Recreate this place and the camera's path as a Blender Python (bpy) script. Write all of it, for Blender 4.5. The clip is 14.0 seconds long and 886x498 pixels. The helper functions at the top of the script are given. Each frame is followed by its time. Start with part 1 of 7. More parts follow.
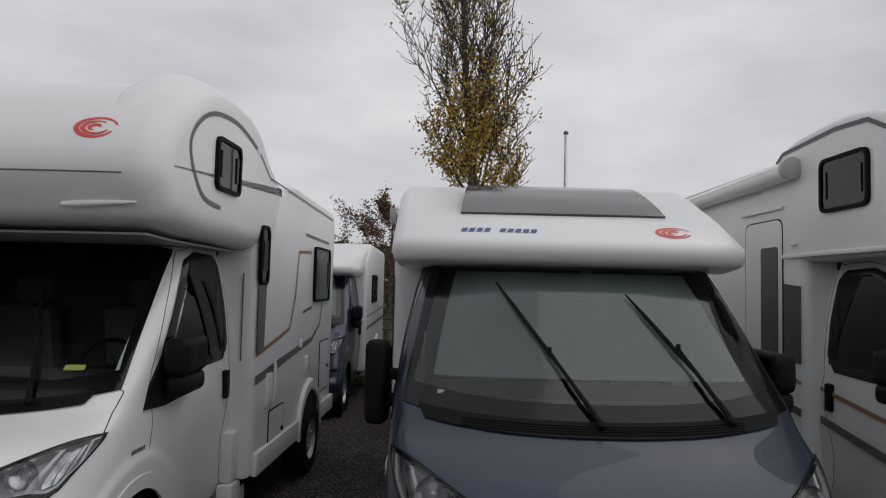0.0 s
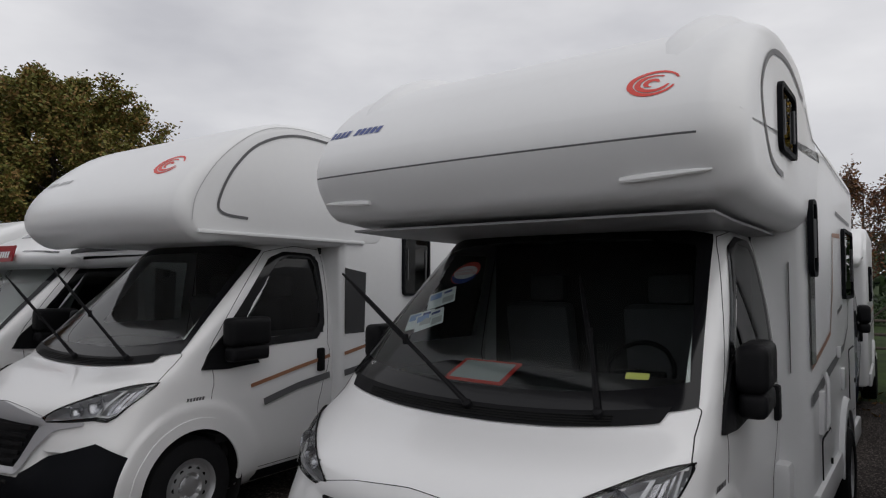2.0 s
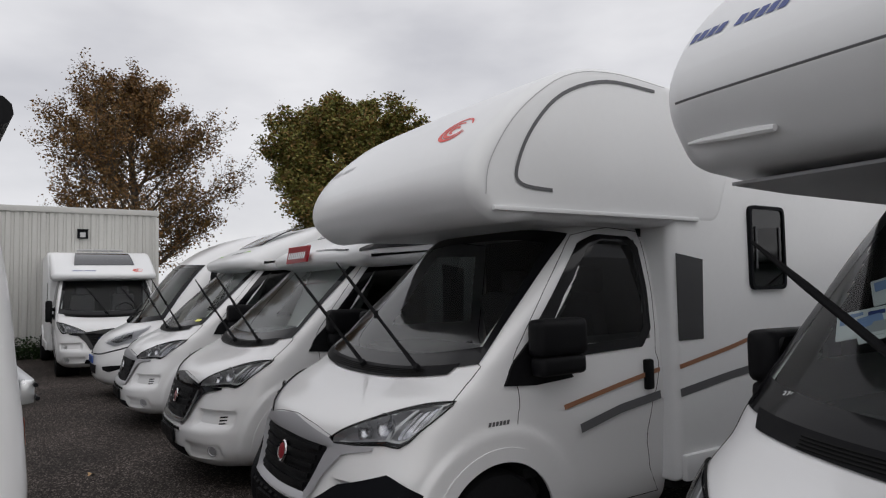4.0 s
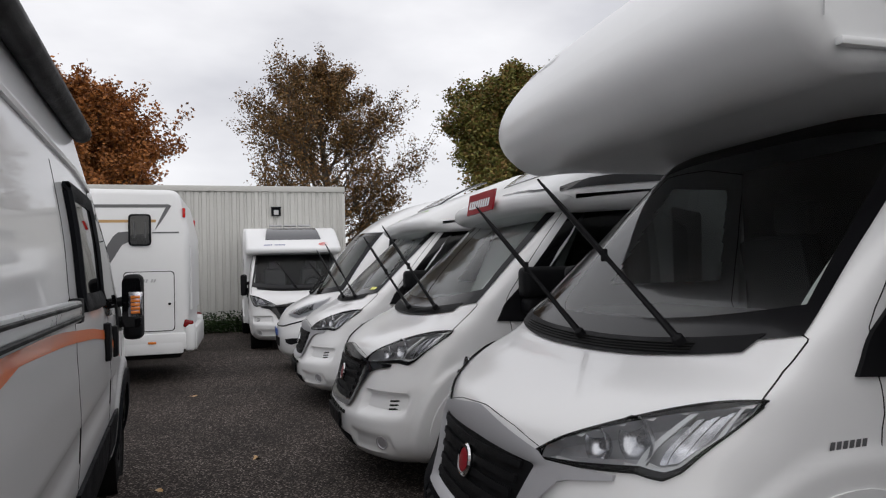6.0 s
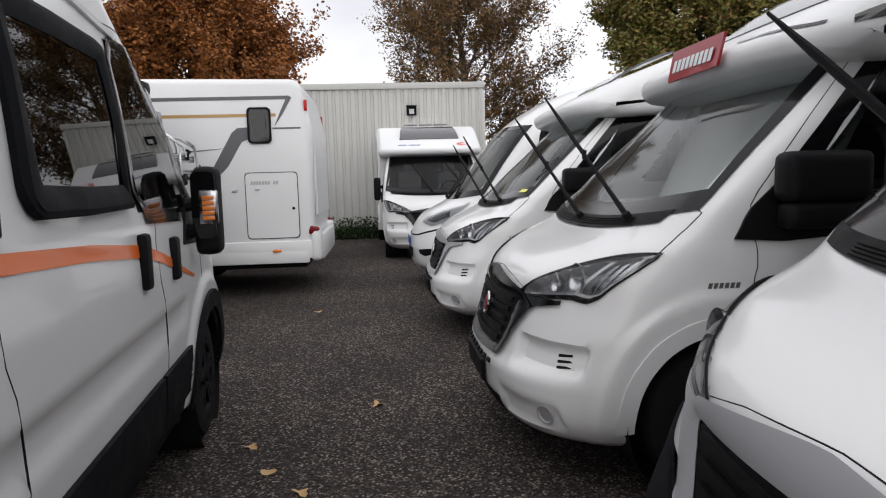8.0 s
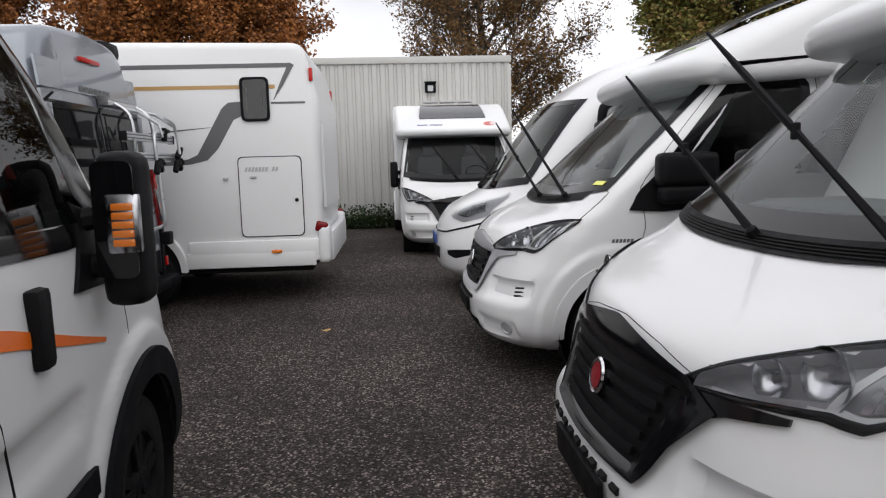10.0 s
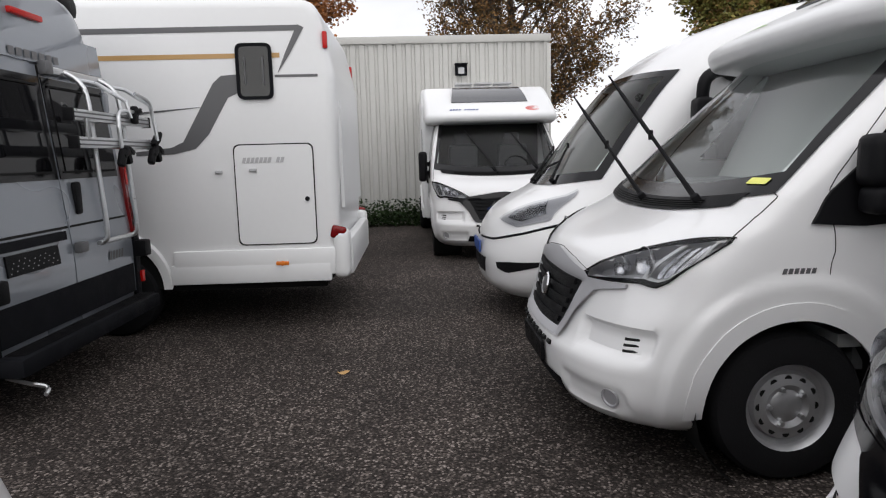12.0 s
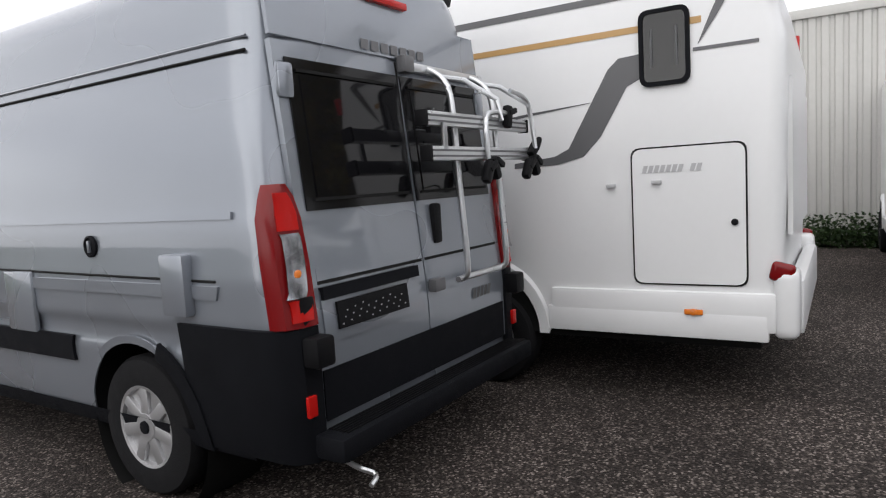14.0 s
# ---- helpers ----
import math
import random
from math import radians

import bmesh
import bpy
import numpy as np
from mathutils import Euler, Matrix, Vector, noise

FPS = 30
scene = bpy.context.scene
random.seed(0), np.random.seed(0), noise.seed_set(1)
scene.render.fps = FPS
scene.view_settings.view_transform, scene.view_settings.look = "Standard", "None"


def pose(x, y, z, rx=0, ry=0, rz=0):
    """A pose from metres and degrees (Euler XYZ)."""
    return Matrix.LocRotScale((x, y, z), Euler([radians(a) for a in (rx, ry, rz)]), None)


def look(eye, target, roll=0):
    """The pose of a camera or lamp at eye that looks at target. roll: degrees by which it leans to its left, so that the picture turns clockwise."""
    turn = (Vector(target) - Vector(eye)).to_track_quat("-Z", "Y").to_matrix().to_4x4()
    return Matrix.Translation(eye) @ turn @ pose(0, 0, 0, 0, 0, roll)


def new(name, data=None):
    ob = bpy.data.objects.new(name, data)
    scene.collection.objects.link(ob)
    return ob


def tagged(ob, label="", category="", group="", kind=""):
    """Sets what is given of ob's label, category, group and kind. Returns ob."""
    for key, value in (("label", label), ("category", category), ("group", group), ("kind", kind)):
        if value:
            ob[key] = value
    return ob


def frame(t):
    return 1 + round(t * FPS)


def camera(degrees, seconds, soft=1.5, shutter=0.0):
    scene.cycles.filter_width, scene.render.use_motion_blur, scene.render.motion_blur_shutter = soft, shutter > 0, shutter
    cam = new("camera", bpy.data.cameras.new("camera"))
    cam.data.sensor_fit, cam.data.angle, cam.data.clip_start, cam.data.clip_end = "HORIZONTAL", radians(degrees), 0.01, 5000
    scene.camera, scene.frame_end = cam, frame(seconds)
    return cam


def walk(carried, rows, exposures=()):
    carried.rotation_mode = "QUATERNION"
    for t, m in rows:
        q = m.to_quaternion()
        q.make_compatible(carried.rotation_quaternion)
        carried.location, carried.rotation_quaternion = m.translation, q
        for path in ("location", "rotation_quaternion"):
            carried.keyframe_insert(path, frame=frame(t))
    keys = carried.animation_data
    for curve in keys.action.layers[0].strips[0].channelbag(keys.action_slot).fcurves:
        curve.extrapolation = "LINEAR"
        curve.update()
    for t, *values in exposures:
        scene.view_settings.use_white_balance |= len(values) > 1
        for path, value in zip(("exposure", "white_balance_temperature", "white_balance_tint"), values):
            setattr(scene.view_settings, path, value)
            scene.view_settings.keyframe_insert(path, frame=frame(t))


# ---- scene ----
from mathutils.bvhtree import BVHTree

cam = camera(67.5, 14.0, soft=1.2)
METRES, EYE, TILT, LEAN, TURN = 10.3, 1.86, 0.0, 0.0, 0.0
ROWS = [
    (0.0, 0.0, 0.0, 0.0, -0.07, 3.2, -1.32),
    (0.5, -0.0204, 0.0163, -0.0017, 7.76, 3.04, -1.0),
    (1.0, -0.0386, 0.0332, -0.0018, 19.21, 2.76, -0.63),
    (1.5, -0.0653, 0.0448, -0.0045, 27.75, 2.7, -0.42),
    (2.0, -0.0938, 0.0574, -0.0054, 34.1, 2.78, -0.15),
    (2.5, -0.112, 0.0858, -0.0096, 40.5, 2.93, 0.17),
    (3.0, -0.1353, 0.1054, -0.0117, 47.26, 2.85, 0.64),
    (3.5, -0.169, 0.1138, -0.0112, 53.08, 2.98, 0.87),
    (6.0, -0.3391, 0.1733, -0.0327, 72.88, 1.86, 1.62),
    (6.5, -0.3731, 0.1808, -0.039, 79.74, 0.08, 1.68),
    (7.0, -0.4134, 0.1851, -0.0384, 83.17, -2.95, 1.68),
    (7.5, -0.4526, 0.1938, -0.0405, 84.27, -4.84, 1.67),
    (10.0, -0.6389, 0.182, -0.0352, 85.73, -7.31, 1.49),
    (10.5, -0.677, 0.1837, -0.0391, 86.38, -7.74, 1.52),
    (11.0, -0.7149, 0.1846, -0.0354, 86.77, -7.88, 1.55),
    (11.5, -0.75, 0.1745, -0.0337, 87.22, -7.94, 1.52),
    (12.0, -0.7876, 0.1697, -0.0363, 87.5, -7.98, 1.48),
    (12.5, -0.8233, 0.1633, -0.0335, 88.95, -7.99, 1.46),
    (13.0, -0.8581, 0.1503, -0.0347, 93.94, -7.9, 1.75),
    (13.5, -0.8971, 0.1438, -0.0375, 105.01, -7.23, 2.42),
    (14.0, -0.9342, 0.1336, -0.0361, 121.01, -5.75, 3.34),
]
walk(cam, [(t, pose(0, 0, EYE, TILT, LEAN, TURN) @ pose(METRES * x, METRES * y, METRES * z, 90 + pitch, roll, yaw)) for t, x, y, z, yaw, pitch, roll in ROWS],
     exposures=[(0.0, -0.20), (3.5, 0.0), (6.0, 0.24), (7.2, 0.48), (10.0, 0.56), (12.5, 0.56), (13.2, 0.66), (14.0, 0.84)])

# ---- world and light: an overcast sky ----
world = bpy.data.worlds.new("sky")
scene.world = world
world.use_nodes = True
wn, wl = world.node_tree.nodes, world.node_tree.links
bg = wn["Background"]
sky = wn.new("ShaderNodeTexSky")
sky.sky_type, sky.sun_disc, sky.sun_elevation, sky.sun_rotation = "NISHITA", False, radians(38), radians(90)
tc = wn.new("ShaderNodeTexCoord")
mp = wn.new("ShaderNodeMapping")
mp.inputs["Scale"].default_value = (1.0, 1.0, 2.6)
cl = wn.new("ShaderNodeTexNoise")
cl.inputs["Scale"].default_value, cl.inputs["Detail"].default_value, cl.inputs["Roughness"].default_value = 2.3, 5.0, 0.5
rp = wn.new("ShaderNodeValToRGB")
rp.color_ramp.elements[0].position, rp.color_ramp.elements[0].color = 0.32, (5.6, 5.6, 5.95, 1)
rp.color_ramp.elements[1].position, rp.color_ramp.elements[1].color = 0.68, (8.4, 8.35, 8.55, 1)
mx = wn.new("ShaderNodeMix")
mx.data_type = "RGBA"
mx.inputs["Factor"].default_value = 0.95
wl.new(tc.outputs["Generated"], mp.inputs["Vector"])
wl.new(mp.outputs["Vector"], cl.inputs["Vector"])
wl.new(cl.outputs["Fac"], rp.inputs["Fac"])
wl.new(sky.outputs["Color"], mx.inputs["A"])
wl.new(rp.outputs["Color"], mx.inputs["B"])
# an overcast sky is brighter overhead than at the horizon
sepz = wn.new("ShaderNodeSeparateXYZ")
grad = wn.new("ShaderNodeMapRange")
grad.inputs["From Min"].default_value, grad.inputs["From Max"].default_value = 0.05, 0.95
grad.inputs["To Min"].default_value, grad.inputs["To Max"].default_value = 1.02, 1.08
gm = wn.new("ShaderNodeMix")
gm.data_type, gm.blend_type = "RGBA", "MULTIPLY"
gm.inputs["Factor"].default_value = 1
wl.new(tc.outputs["Generated"], sepz.inputs[0])
wl.new(sepz.outputs["Z"], grad.inputs["Value"])
wl.new(mx.outputs["Result"], gm.inputs["A"])
wl.new(grad.outputs["Result"], gm.inputs["B"])
wl.new(gm.outputs["Result"], bg.inputs["Color"])
bg.inputs["Strength"].default_value = 0.10
sun = new("sun", bpy.data.lights.new("sun", "SUN"))
sun.data.energy, sun.data.angle, sun.data.color = 0.9, radians(90), (1.0, 0.97, 0.93)
sun.matrix_world = look((24, 0, 19), (0, 0, 0))


# ---- materials ----
def material(name, color, rough=0.5, metal=0.0, coat=0.0, var=0.0, scale=3.0, bump=0.0, bscale=200.0, spec=0.5, fine=0.0):
    m = bpy.data.materials.new(name)
    m.use_nodes = True
    n, l = m.node_tree.nodes, m.node_tree.links
    b = n["Principled BSDF"]
    b.inputs["Base Color"].default_value = (*color, 1)
    b.inputs["Roughness"].default_value = rough
    b.inputs["Metallic"].default_value = metal
    b.inputs["Coat Weight"].default_value = coat
    b.inputs["Coat Roughness"].default_value = 0.03
    b.inputs["Specular IOR Level"].default_value = spec
    co = n.new("ShaderNodeTexCoord")
    if var:
        t = n.new("ShaderNodeTexNoise")
        t.inputs["Scale"].default_value, t.inputs["Detail"].default_value, t.inputs["Roughness"].default_value = scale, 6, 0.65
        t2 = n.new("ShaderNodeTexNoise")
        t2.inputs["Scale"].default_value, t2.inputs["Detail"].default_value = scale * 22, 3
        ad = n.new("ShaderNodeMath")
        ad.operation = "MULTIPLY_ADD"
        ad.inputs[1].default_value = fine
        mr = n.new("ShaderNodeMapRange")
        mr.inputs["From Min"].default_value, mr.inputs["From Max"].default_value = 0.3 + 0.5 * fine, 0.7 + 0.5 * fine
        mr.inputs["To Min"].default_value, mr.inputs["To Max"].default_value = 1 - var, 1 + var
        mu = n.new("ShaderNodeMix")
        mu.data_type, mu.blend_type = "RGBA", "MULTIPLY"
        mu.inputs["Factor"].default_value = 1
        mu.inputs["A"].default_value = (*color, 1)
        l.new(co.outputs["Object"], t.inputs["Vector"])
        l.new(co.outputs["Object"], t2.inputs["Vector"])
        l.new(t2.outputs["Fac"], ad.inputs[0])
        l.new(t.outputs["Fac"], ad.inputs[2])
        l.new(ad.outputs[0], mr.inputs["Value"])
        l.new(mr.outputs["Result"], mu.inputs["B"])
        l.new(mu.outputs["Result"], b.inputs["Base Color"])
        if coat:
            t.inputs["Detail"].default_value = 1
            t.inputs["Scale"].default_value = min(scale, 1.0)
        rr = n.new("ShaderNodeMapRange")
        rr.inputs["From Min"].default_value, rr.inputs["From Max"].default_value = 0.3, 0.75
        rr.inputs["To Min"].default_value, rr.inputs["To Max"].default_value = max(0.02, rough * (0.94 if coat else 0.8)), min(1, rough * (1.06 if coat else 1.3))
        l.new(t.outputs["Fac"], rr.inputs["Value"])
        l.new(rr.outputs["Result"], b.inputs["Roughness"])
    if bump:
        bt = n.new("ShaderNodeTexNoise")
        bt.inputs["Scale"].default_value, bt.inputs["Detail"].default_value = bscale, 4
        bp = n.new("ShaderNodeBump")
        bp.inputs["Strength"].default_value, bp.inputs["Distance"].default_value = bump, 0.01
        l.new(co.outputs["Object"], bt.inputs["Vector"])
        l.new(bt.outputs["Fac"], bp.inputs["Height"])
        l.new(bp.outputs["Normal"], b.inputs["Normal"])
    return m


def glass(name, tint, ior=1.45, rough=0.0):
    m = bpy.data.materials.new(name)
    m.use_nodes = True
    n, l = m.node_tree.nodes, m.node_tree.links
    n.remove(n["Principled BSDF"])
    tr, gl, fr, mi = n.new("ShaderNodeBsdfTransparent"), n.new("ShaderNodeBsdfGlossy"), n.new("ShaderNodeFresnel"), n.new("ShaderNodeMixShader")
    tr.inputs["Color"].default_value = (*tint, 1)
    gl.inputs["Roughness"].default_value = rough
    fr.inputs["IOR"].default_value = ior
    l.new(fr.outputs[0], mi.inputs[0])
    l.new(tr.outputs[0], mi.inputs[1])
    l.new(gl.outputs[0], mi.inputs[2])
    l.new(mi.outputs[0], n["Material Output"].inputs["Surface"])
    return m


def asphalt():
    m = bpy.data.materials.new("asphalt")
    m.use_nodes = True
    n, l = m.node_tree.nodes, m.node_tree.links
    b = n["Principled BSDF"]
    co = n.new("ShaderNodeTexCoord")
    vo = n.new("ShaderNodeTexVoronoi")
    vo.inputs["Scale"].default_value = 80
    r1 = n.new("ShaderNodeValToRGB")
    e = r1.color_ramp.elements
    e[0].position, e[0].color = 0.0, (0.023, 0.0188, 0.0168, 1)
    e[1].position, e[1].color = 1.0, (0.33, 0.285, 0.26, 1)
    x = e.new(0.55); x.color = (0.050, 0.0412, 0.037, 1)
    x = e.new(0.82); x.color = (0.120, 0.100, 0.090, 1)
    sep = n.new("ShaderNodeSeparateColor")
    big = n.new("ShaderNodeTexNoise")
    big.inputs["Scale"].default_value, big.inputs["Detail"].default_value = 0.9, 6
    mr = n.new("ShaderNodeMapRange")
    mr.inputs["From Min"].default_value, mr.inputs["From Max"].default_value = 0.3, 0.7
    mr.inputs["To Min"].default_value, mr.inputs["To Max"].default_value = 0.65, 1.25
    mu = n.new("ShaderNodeMix")
    mu.data_type, mu.blend_type = "RGBA", "MULTIPLY"
    mu.inputs["Factor"].default_value = 1
    edge = n.new("ShaderNodeMapRange")
    edge.inputs["From Min"].default_value, edge.inputs["From Max"].default_value = 0.25, 0.75
    edge.inputs["To Min"].default_value, edge.inputs["To Max"].default_value = 1.0, 0.45
    mu2 = n.new("ShaderNodeMix")
    mu2.data_type, mu2.blend_type = "RGBA", "MULTIPLY"
    mu2.inputs["Factor"].default_value = 1
    bp = n.new("ShaderNodeBump")
    bp.invert = True
    bp.inputs["Strength"].default_value, bp.inputs["Distance"].default_value = 0.9, 0.006
    l.new(co.outputs["Object"], vo.inputs["Vector"])
    l.new(co.outputs["Object"], big.inputs["Vector"])
    l.new(vo.outputs["Color"], sep.inputs[0])
    l.new(sep.outputs[0], r1.inputs["Fac"])
    l.new(big.outputs["Fac"], mr.inputs["Value"])
    l.new(r1.outputs["Color"], mu.inputs["A"])
    l.new(mr.outputs["Result"], mu.inputs["B"])
    l.new(vo.outputs["Distance"], edge.inputs["Value"])
    l.new(mu.outputs["Result"], mu2.inputs["A"])
    l.new(edge.outputs["Result"], mu2.inputs["B"])
    l.new(mu2.outputs["Result"], b.inputs["Base Color"])
    l.new(vo.outputs["Distance"], bp.inputs["Height"])
    l.new(bp.outputs["Normal"], b.inputs["Normal"])
    rr = n.new("ShaderNodeMapRange")
    rr.inputs["To Min"].default_value, rr.inputs["To Max"].default_value = 0.75, 0.98
    b.inputs["Specular IOR Level"].default_value = 0.15
    l.new(big.outputs["Fac"], rr.inputs["Value"])
    l.new(rr.outputs["Result"], b.inputs["Roughness"])
    return m


def leaf_material(name, cols):
    m = bpy.data.materials.new(name)
    m.use_nodes = True
    n, l = m.node_tree.nodes, m.node_tree.links
    b = n["Principled BSDF"]
    g = n.new("ShaderNodeNewGeometry")
    r = n.new("ShaderNodeValToRGB")
    r.color_ramp.elements[0].color = (*cols[0], 1)
    r.color_ramp.elements[1].color = (*cols[-1], 1)
    for i, c in enumerate(cols[1:-1]):
        x = r.color_ramp.elements.new((i + 1) / (len(cols) - 1))
        x.color = (*c, 1)
    l.new(g.outputs["Random Per Island"], r.inputs["Fac"])
    l.new(r.outputs["Color"], b.inputs["Base Color"])
    b.inputs["Roughness"].default_value = 0.6
    b.inputs["Specular IOR Level"].default_value = 0.25
    return m


WHITE = material("white_paint", (0.74, 0.74, 0.745), 0.30, coat=0.6, var=0.012, scale=1.5, fine=0.2)
GRP = material("white_gelcoat", (0.72, 0.725, 0.73), 0.32, coat=0.15, var=0.03, scale=0.9, fine=0.2)
UNDER = material("shaded_grey_underside", (0.30, 0.30, 0.31), 0.5, var=0.1)
BLUE = material("blue_metallic_paint", (0.017, 0.026, 0.049), 0.4, metal=0.3, coat=0.6, var=0.05)
SILVER = material("silver_metallic_paint", (0.235, 0.255, 0.288), 0.28, metal=0.45, coat=0.9, var=0.04)
TRIMSILVER = material("satin_silver_trim", (0.40, 0.40, 0.42), 0.38, metal=0.25)
BLACK = material("black_plastic", (0.006, 0.006, 0.007), 0.5, spec=0.12, var=0.15, scale=8, bump=0.15, bscale=500)
GREYPL = material("dark_grey_cladding", (0.0065, 0.007, 0.009), 0.6, spec=0.08, var=0.12, scale=5, bump=0.2, bscale=600)
GLOSSBLACK = material("gloss_black", (0.005, 0.005, 0.006), 0.1, spec=0.3)
SEAL = material("rubber_seal", (0.008, 0.008, 0.008), 0.8, spec=0.2)
RUBBER = material("tyre_rubber", (0.009, 0.009, 0.010), 0.85, spec=0.15, var=0.2, scale=12, bump=0.3, bscale=120)
CHROME = material("chrome", (0.75, 0.75, 0.76), 0.12, metal=1.0)
ALU = material("brushed_aluminium", (0.62, 0.63, 0.64), 0.32, metal=0.9, var=0.06, scale=10)
RIM = material("silver_wheel", (0.45, 0.45, 0.46), 0.35, metal=0.7, var=0.08, scale=10)
# dark trim colour, deepened for the shade inside cabs and behind panes
DARK = material("dark_unlit_interior", (0.014, 0.0145, 0.016), 0.7, var=0.2)
SEATGREY = material("grey_seat_fabric", (0.08, 0.08, 0.088), 0.85, var=0.2, scale=8, bump=0.2)
PALESEAT = material("light_grey_seat_fabric", (0.42, 0.42, 0.42), 0.85, var=0.12, scale=8, bump=0.2)
PALEDASH = material("mid_grey_dashboard", (0.16, 0.165, 0.17), 0.7, var=0.1, scale=6)
PALELINING = material("pale_cab_lining", (0.50, 0.51, 0.50), 0.8, var=0.06, scale=3)
BLIND = material("pale_window_blind", (0.42, 0.45, 0.45), 0.7, var=0.08, scale=2)
GLASS = glass("windscreen_glass", (0.84, 0.88, 0.86), 1.7)
CLEARGLASS = glass("clear_windscreen_glass", (0.80, 0.85, 0.83), 1.42)
PALEGLASS = glass("pale_windscreen_glass", (0.92, 0.95, 0.94), 1.36)
TINT = glass("tinted_glass", (0.10, 0.11, 0.11), 1.38)
ACRYL = glass("smoked_acrylic", (0.16, 0.17, 0.17), 1.6)
LAMPGREY = material("grey_lamp_housing", (0.52, 0.52, 0.54), 0.35, metal=0.3, var=0.2, scale=6)
LENS = glass("clear_lens", (0.82, 0.83, 0.84), 1.4)
PALESTRIP = material("frosted_light_guide", (0.72, 0.73, 0.74), 0.35, coat=0.4)
BOWL = material("satin_reflector", (0.60, 0.60, 0.62), 0.22, metal=0.9, var=0.2, scale=14)
REFL = material("lamp_reflector", (0.42, 0.42, 0.44), 0.2, metal=1.0, var=0.75, scale=11)
RED = material("red_lens", (0.45, 0.008, 0.006), 0.22, spec=0.3)
DARKRED = material("dark_red_lens", (0.16, 0.004, 0.005), 0.2, spec=0.3)
DEEPRED = material("red_badge", (0.30, 0.01, 0.02), 0.3, coat=0.6)
AMBER = material("amber_lens", (0.75, 0.20, 0.02), 0.15, coat=1.0)
REDPRINT = material("red_print", (0.62, 0.05, 0.035), 0.4)
BLUEPRINT = material("blue_print", (0.035, 0.06, 0.22), 0.4)
GREYPRINT = material("grey_print", (0.10, 0.10, 0.105), 0.4)
PALEPRINT = material("pale_grey_print", (0.42, 0.42, 0.43), 0.4)
ORANGE = material("orange_foil", (0.80, 0.155, 0.01), 0.35, coat=0.4)
GOLD = material("ochre_foil", (0.45, 0.27, 0.10), 0.4)
BROWN = material("copper_foil", (0.30, 0.14, 0.075), 0.4)
GREEN = material("green_foil", (0.28, 0.52, 0.05), 0.4)
PAPER = material("white_paper", (0.75, 0.77, 0.78), 0.6)
PAPERBLUE = material("pale_blue_paper", (0.25, 0.36, 0.62), 0.6)
YELLOW = material("yellow_label", (0.75, 0.75, 0.18), 0.5)
PLATEBLUE = material("blue_plate", (0.03, 0.08, 0.3), 0.4)
SOLAR = material("roof_glass", (0.03, 0.032, 0.038), 0.12, coat=0.5)
DARKPANE = material("dark_privacy_glass", (0.006, 0.006, 0.007), 0.04, spec=0.35)
SCREEN = material("grey_screen_cover", (0.20, 0.23, 0.245), 0.7, var=0.12, scale=2)
ASPHALT = asphalt()
GRASS = material("grass", (0.030, 0.046, 0.016), 1.0, spec=0.05, var=0.6, scale=1.2, fine=0.6, bump=0.6, bscale=40)
CLADDING = material("pale_grey_metal_cladding", (0.46, 0.455, 0.435), 0.5, metal=0.1, var=0.06, scale=0.7, fine=0.3)
BARK = material("bark", (0.075, 0.06, 0.048), 0.9, var=0.3, scale=6, bump=0.5, bscale=40)
CONCRETE = material("concrete", (0.3, 0.29, 0.27), 0.85, var=0.2, scale=3)


# ---- mesh helpers ----
SMALL = {"bonnet_seam", "intake_slot", "lettering", "bulb", "vent_hole", "wheel_bolt", "cowl_slat", "air_slot", "step_rib", "holder_clip", "door_seam", "lamp_seal", "light_strip", "rail_groove", "window_stay", "emblem", "arch_liner"}


def part(name, bm, mat, parent=None, label="", smooth=True, tags=None):
    """Links a bmesh as one mesh object."""
    me = bpy.data.meshes.new(name)
    bmesh.ops.recalc_face_normals(bm, faces=bm.faces)
    if smooth:
        for f in bm.faces:
            f.smooth = True
        for e in bm.edges:
            if len(e.link_faces) == 2 and e.calc_face_angle(0) > 0.65:
                e.smooth = False
    bm.to_mesh(me)
    bm.free()
    me.materials.append(mat)
    ob = new(name, me)
    if parent is not None:
        ob.parent = parent
    if label:
        ob["label"] = label
    if name in SMALL:
        ob["kind"] = "stuff"
    return ob


def thing(name, m, label, category, group="", kind=""):
    e = new(name)
    e.empty_display_size = 0.2
    e.matrix_world = m
    return tagged(e, label, category, group, kind)


def box(bm, c, size, bevel=0.0, rot=None, seg=2):
    r = bmesh.ops.create_cube(bm, size=1)
    vs = r["verts"]
    bmesh.ops.scale(bm, vec=size, verts=vs)
    if bevel:
        es = list({e for v in vs for e in v.link_edges})
        o = bmesh.ops.bevel(bm, geom=es, offset=bevel, segments=seg, affect="EDGES", profile=0.6)
        vs = list({v for f in o["faces"] for v in f.verts} | {v for v in vs if v.is_valid})
    if rot is not None:
        bmesh.ops.rotate(bm, cent=(0, 0, 0), matrix=rot, verts=vs)
    bmesh.ops.translate(bm, vec=c, verts=vs)
    return bm


def drape(ob, target, off=0.003):
    """Lays a thin flat part onto the skin of another part of the same thing."""
    tree_ = BVHTree.FromPolygons([v.co for v in target.data.vertices], [tuple(f.vertices) for f in target.data.polygons])
    for v in ob.data.vertices:
        place_, nrm, _, _ = tree_.find_nearest(v.co)
        if place_ is not None:
            if nrm.dot(v.co - Vector((0, -3.0, 1.6))) < 0:
                nrm = -nrm
            v.co = place_ + nrm * off
    return ob


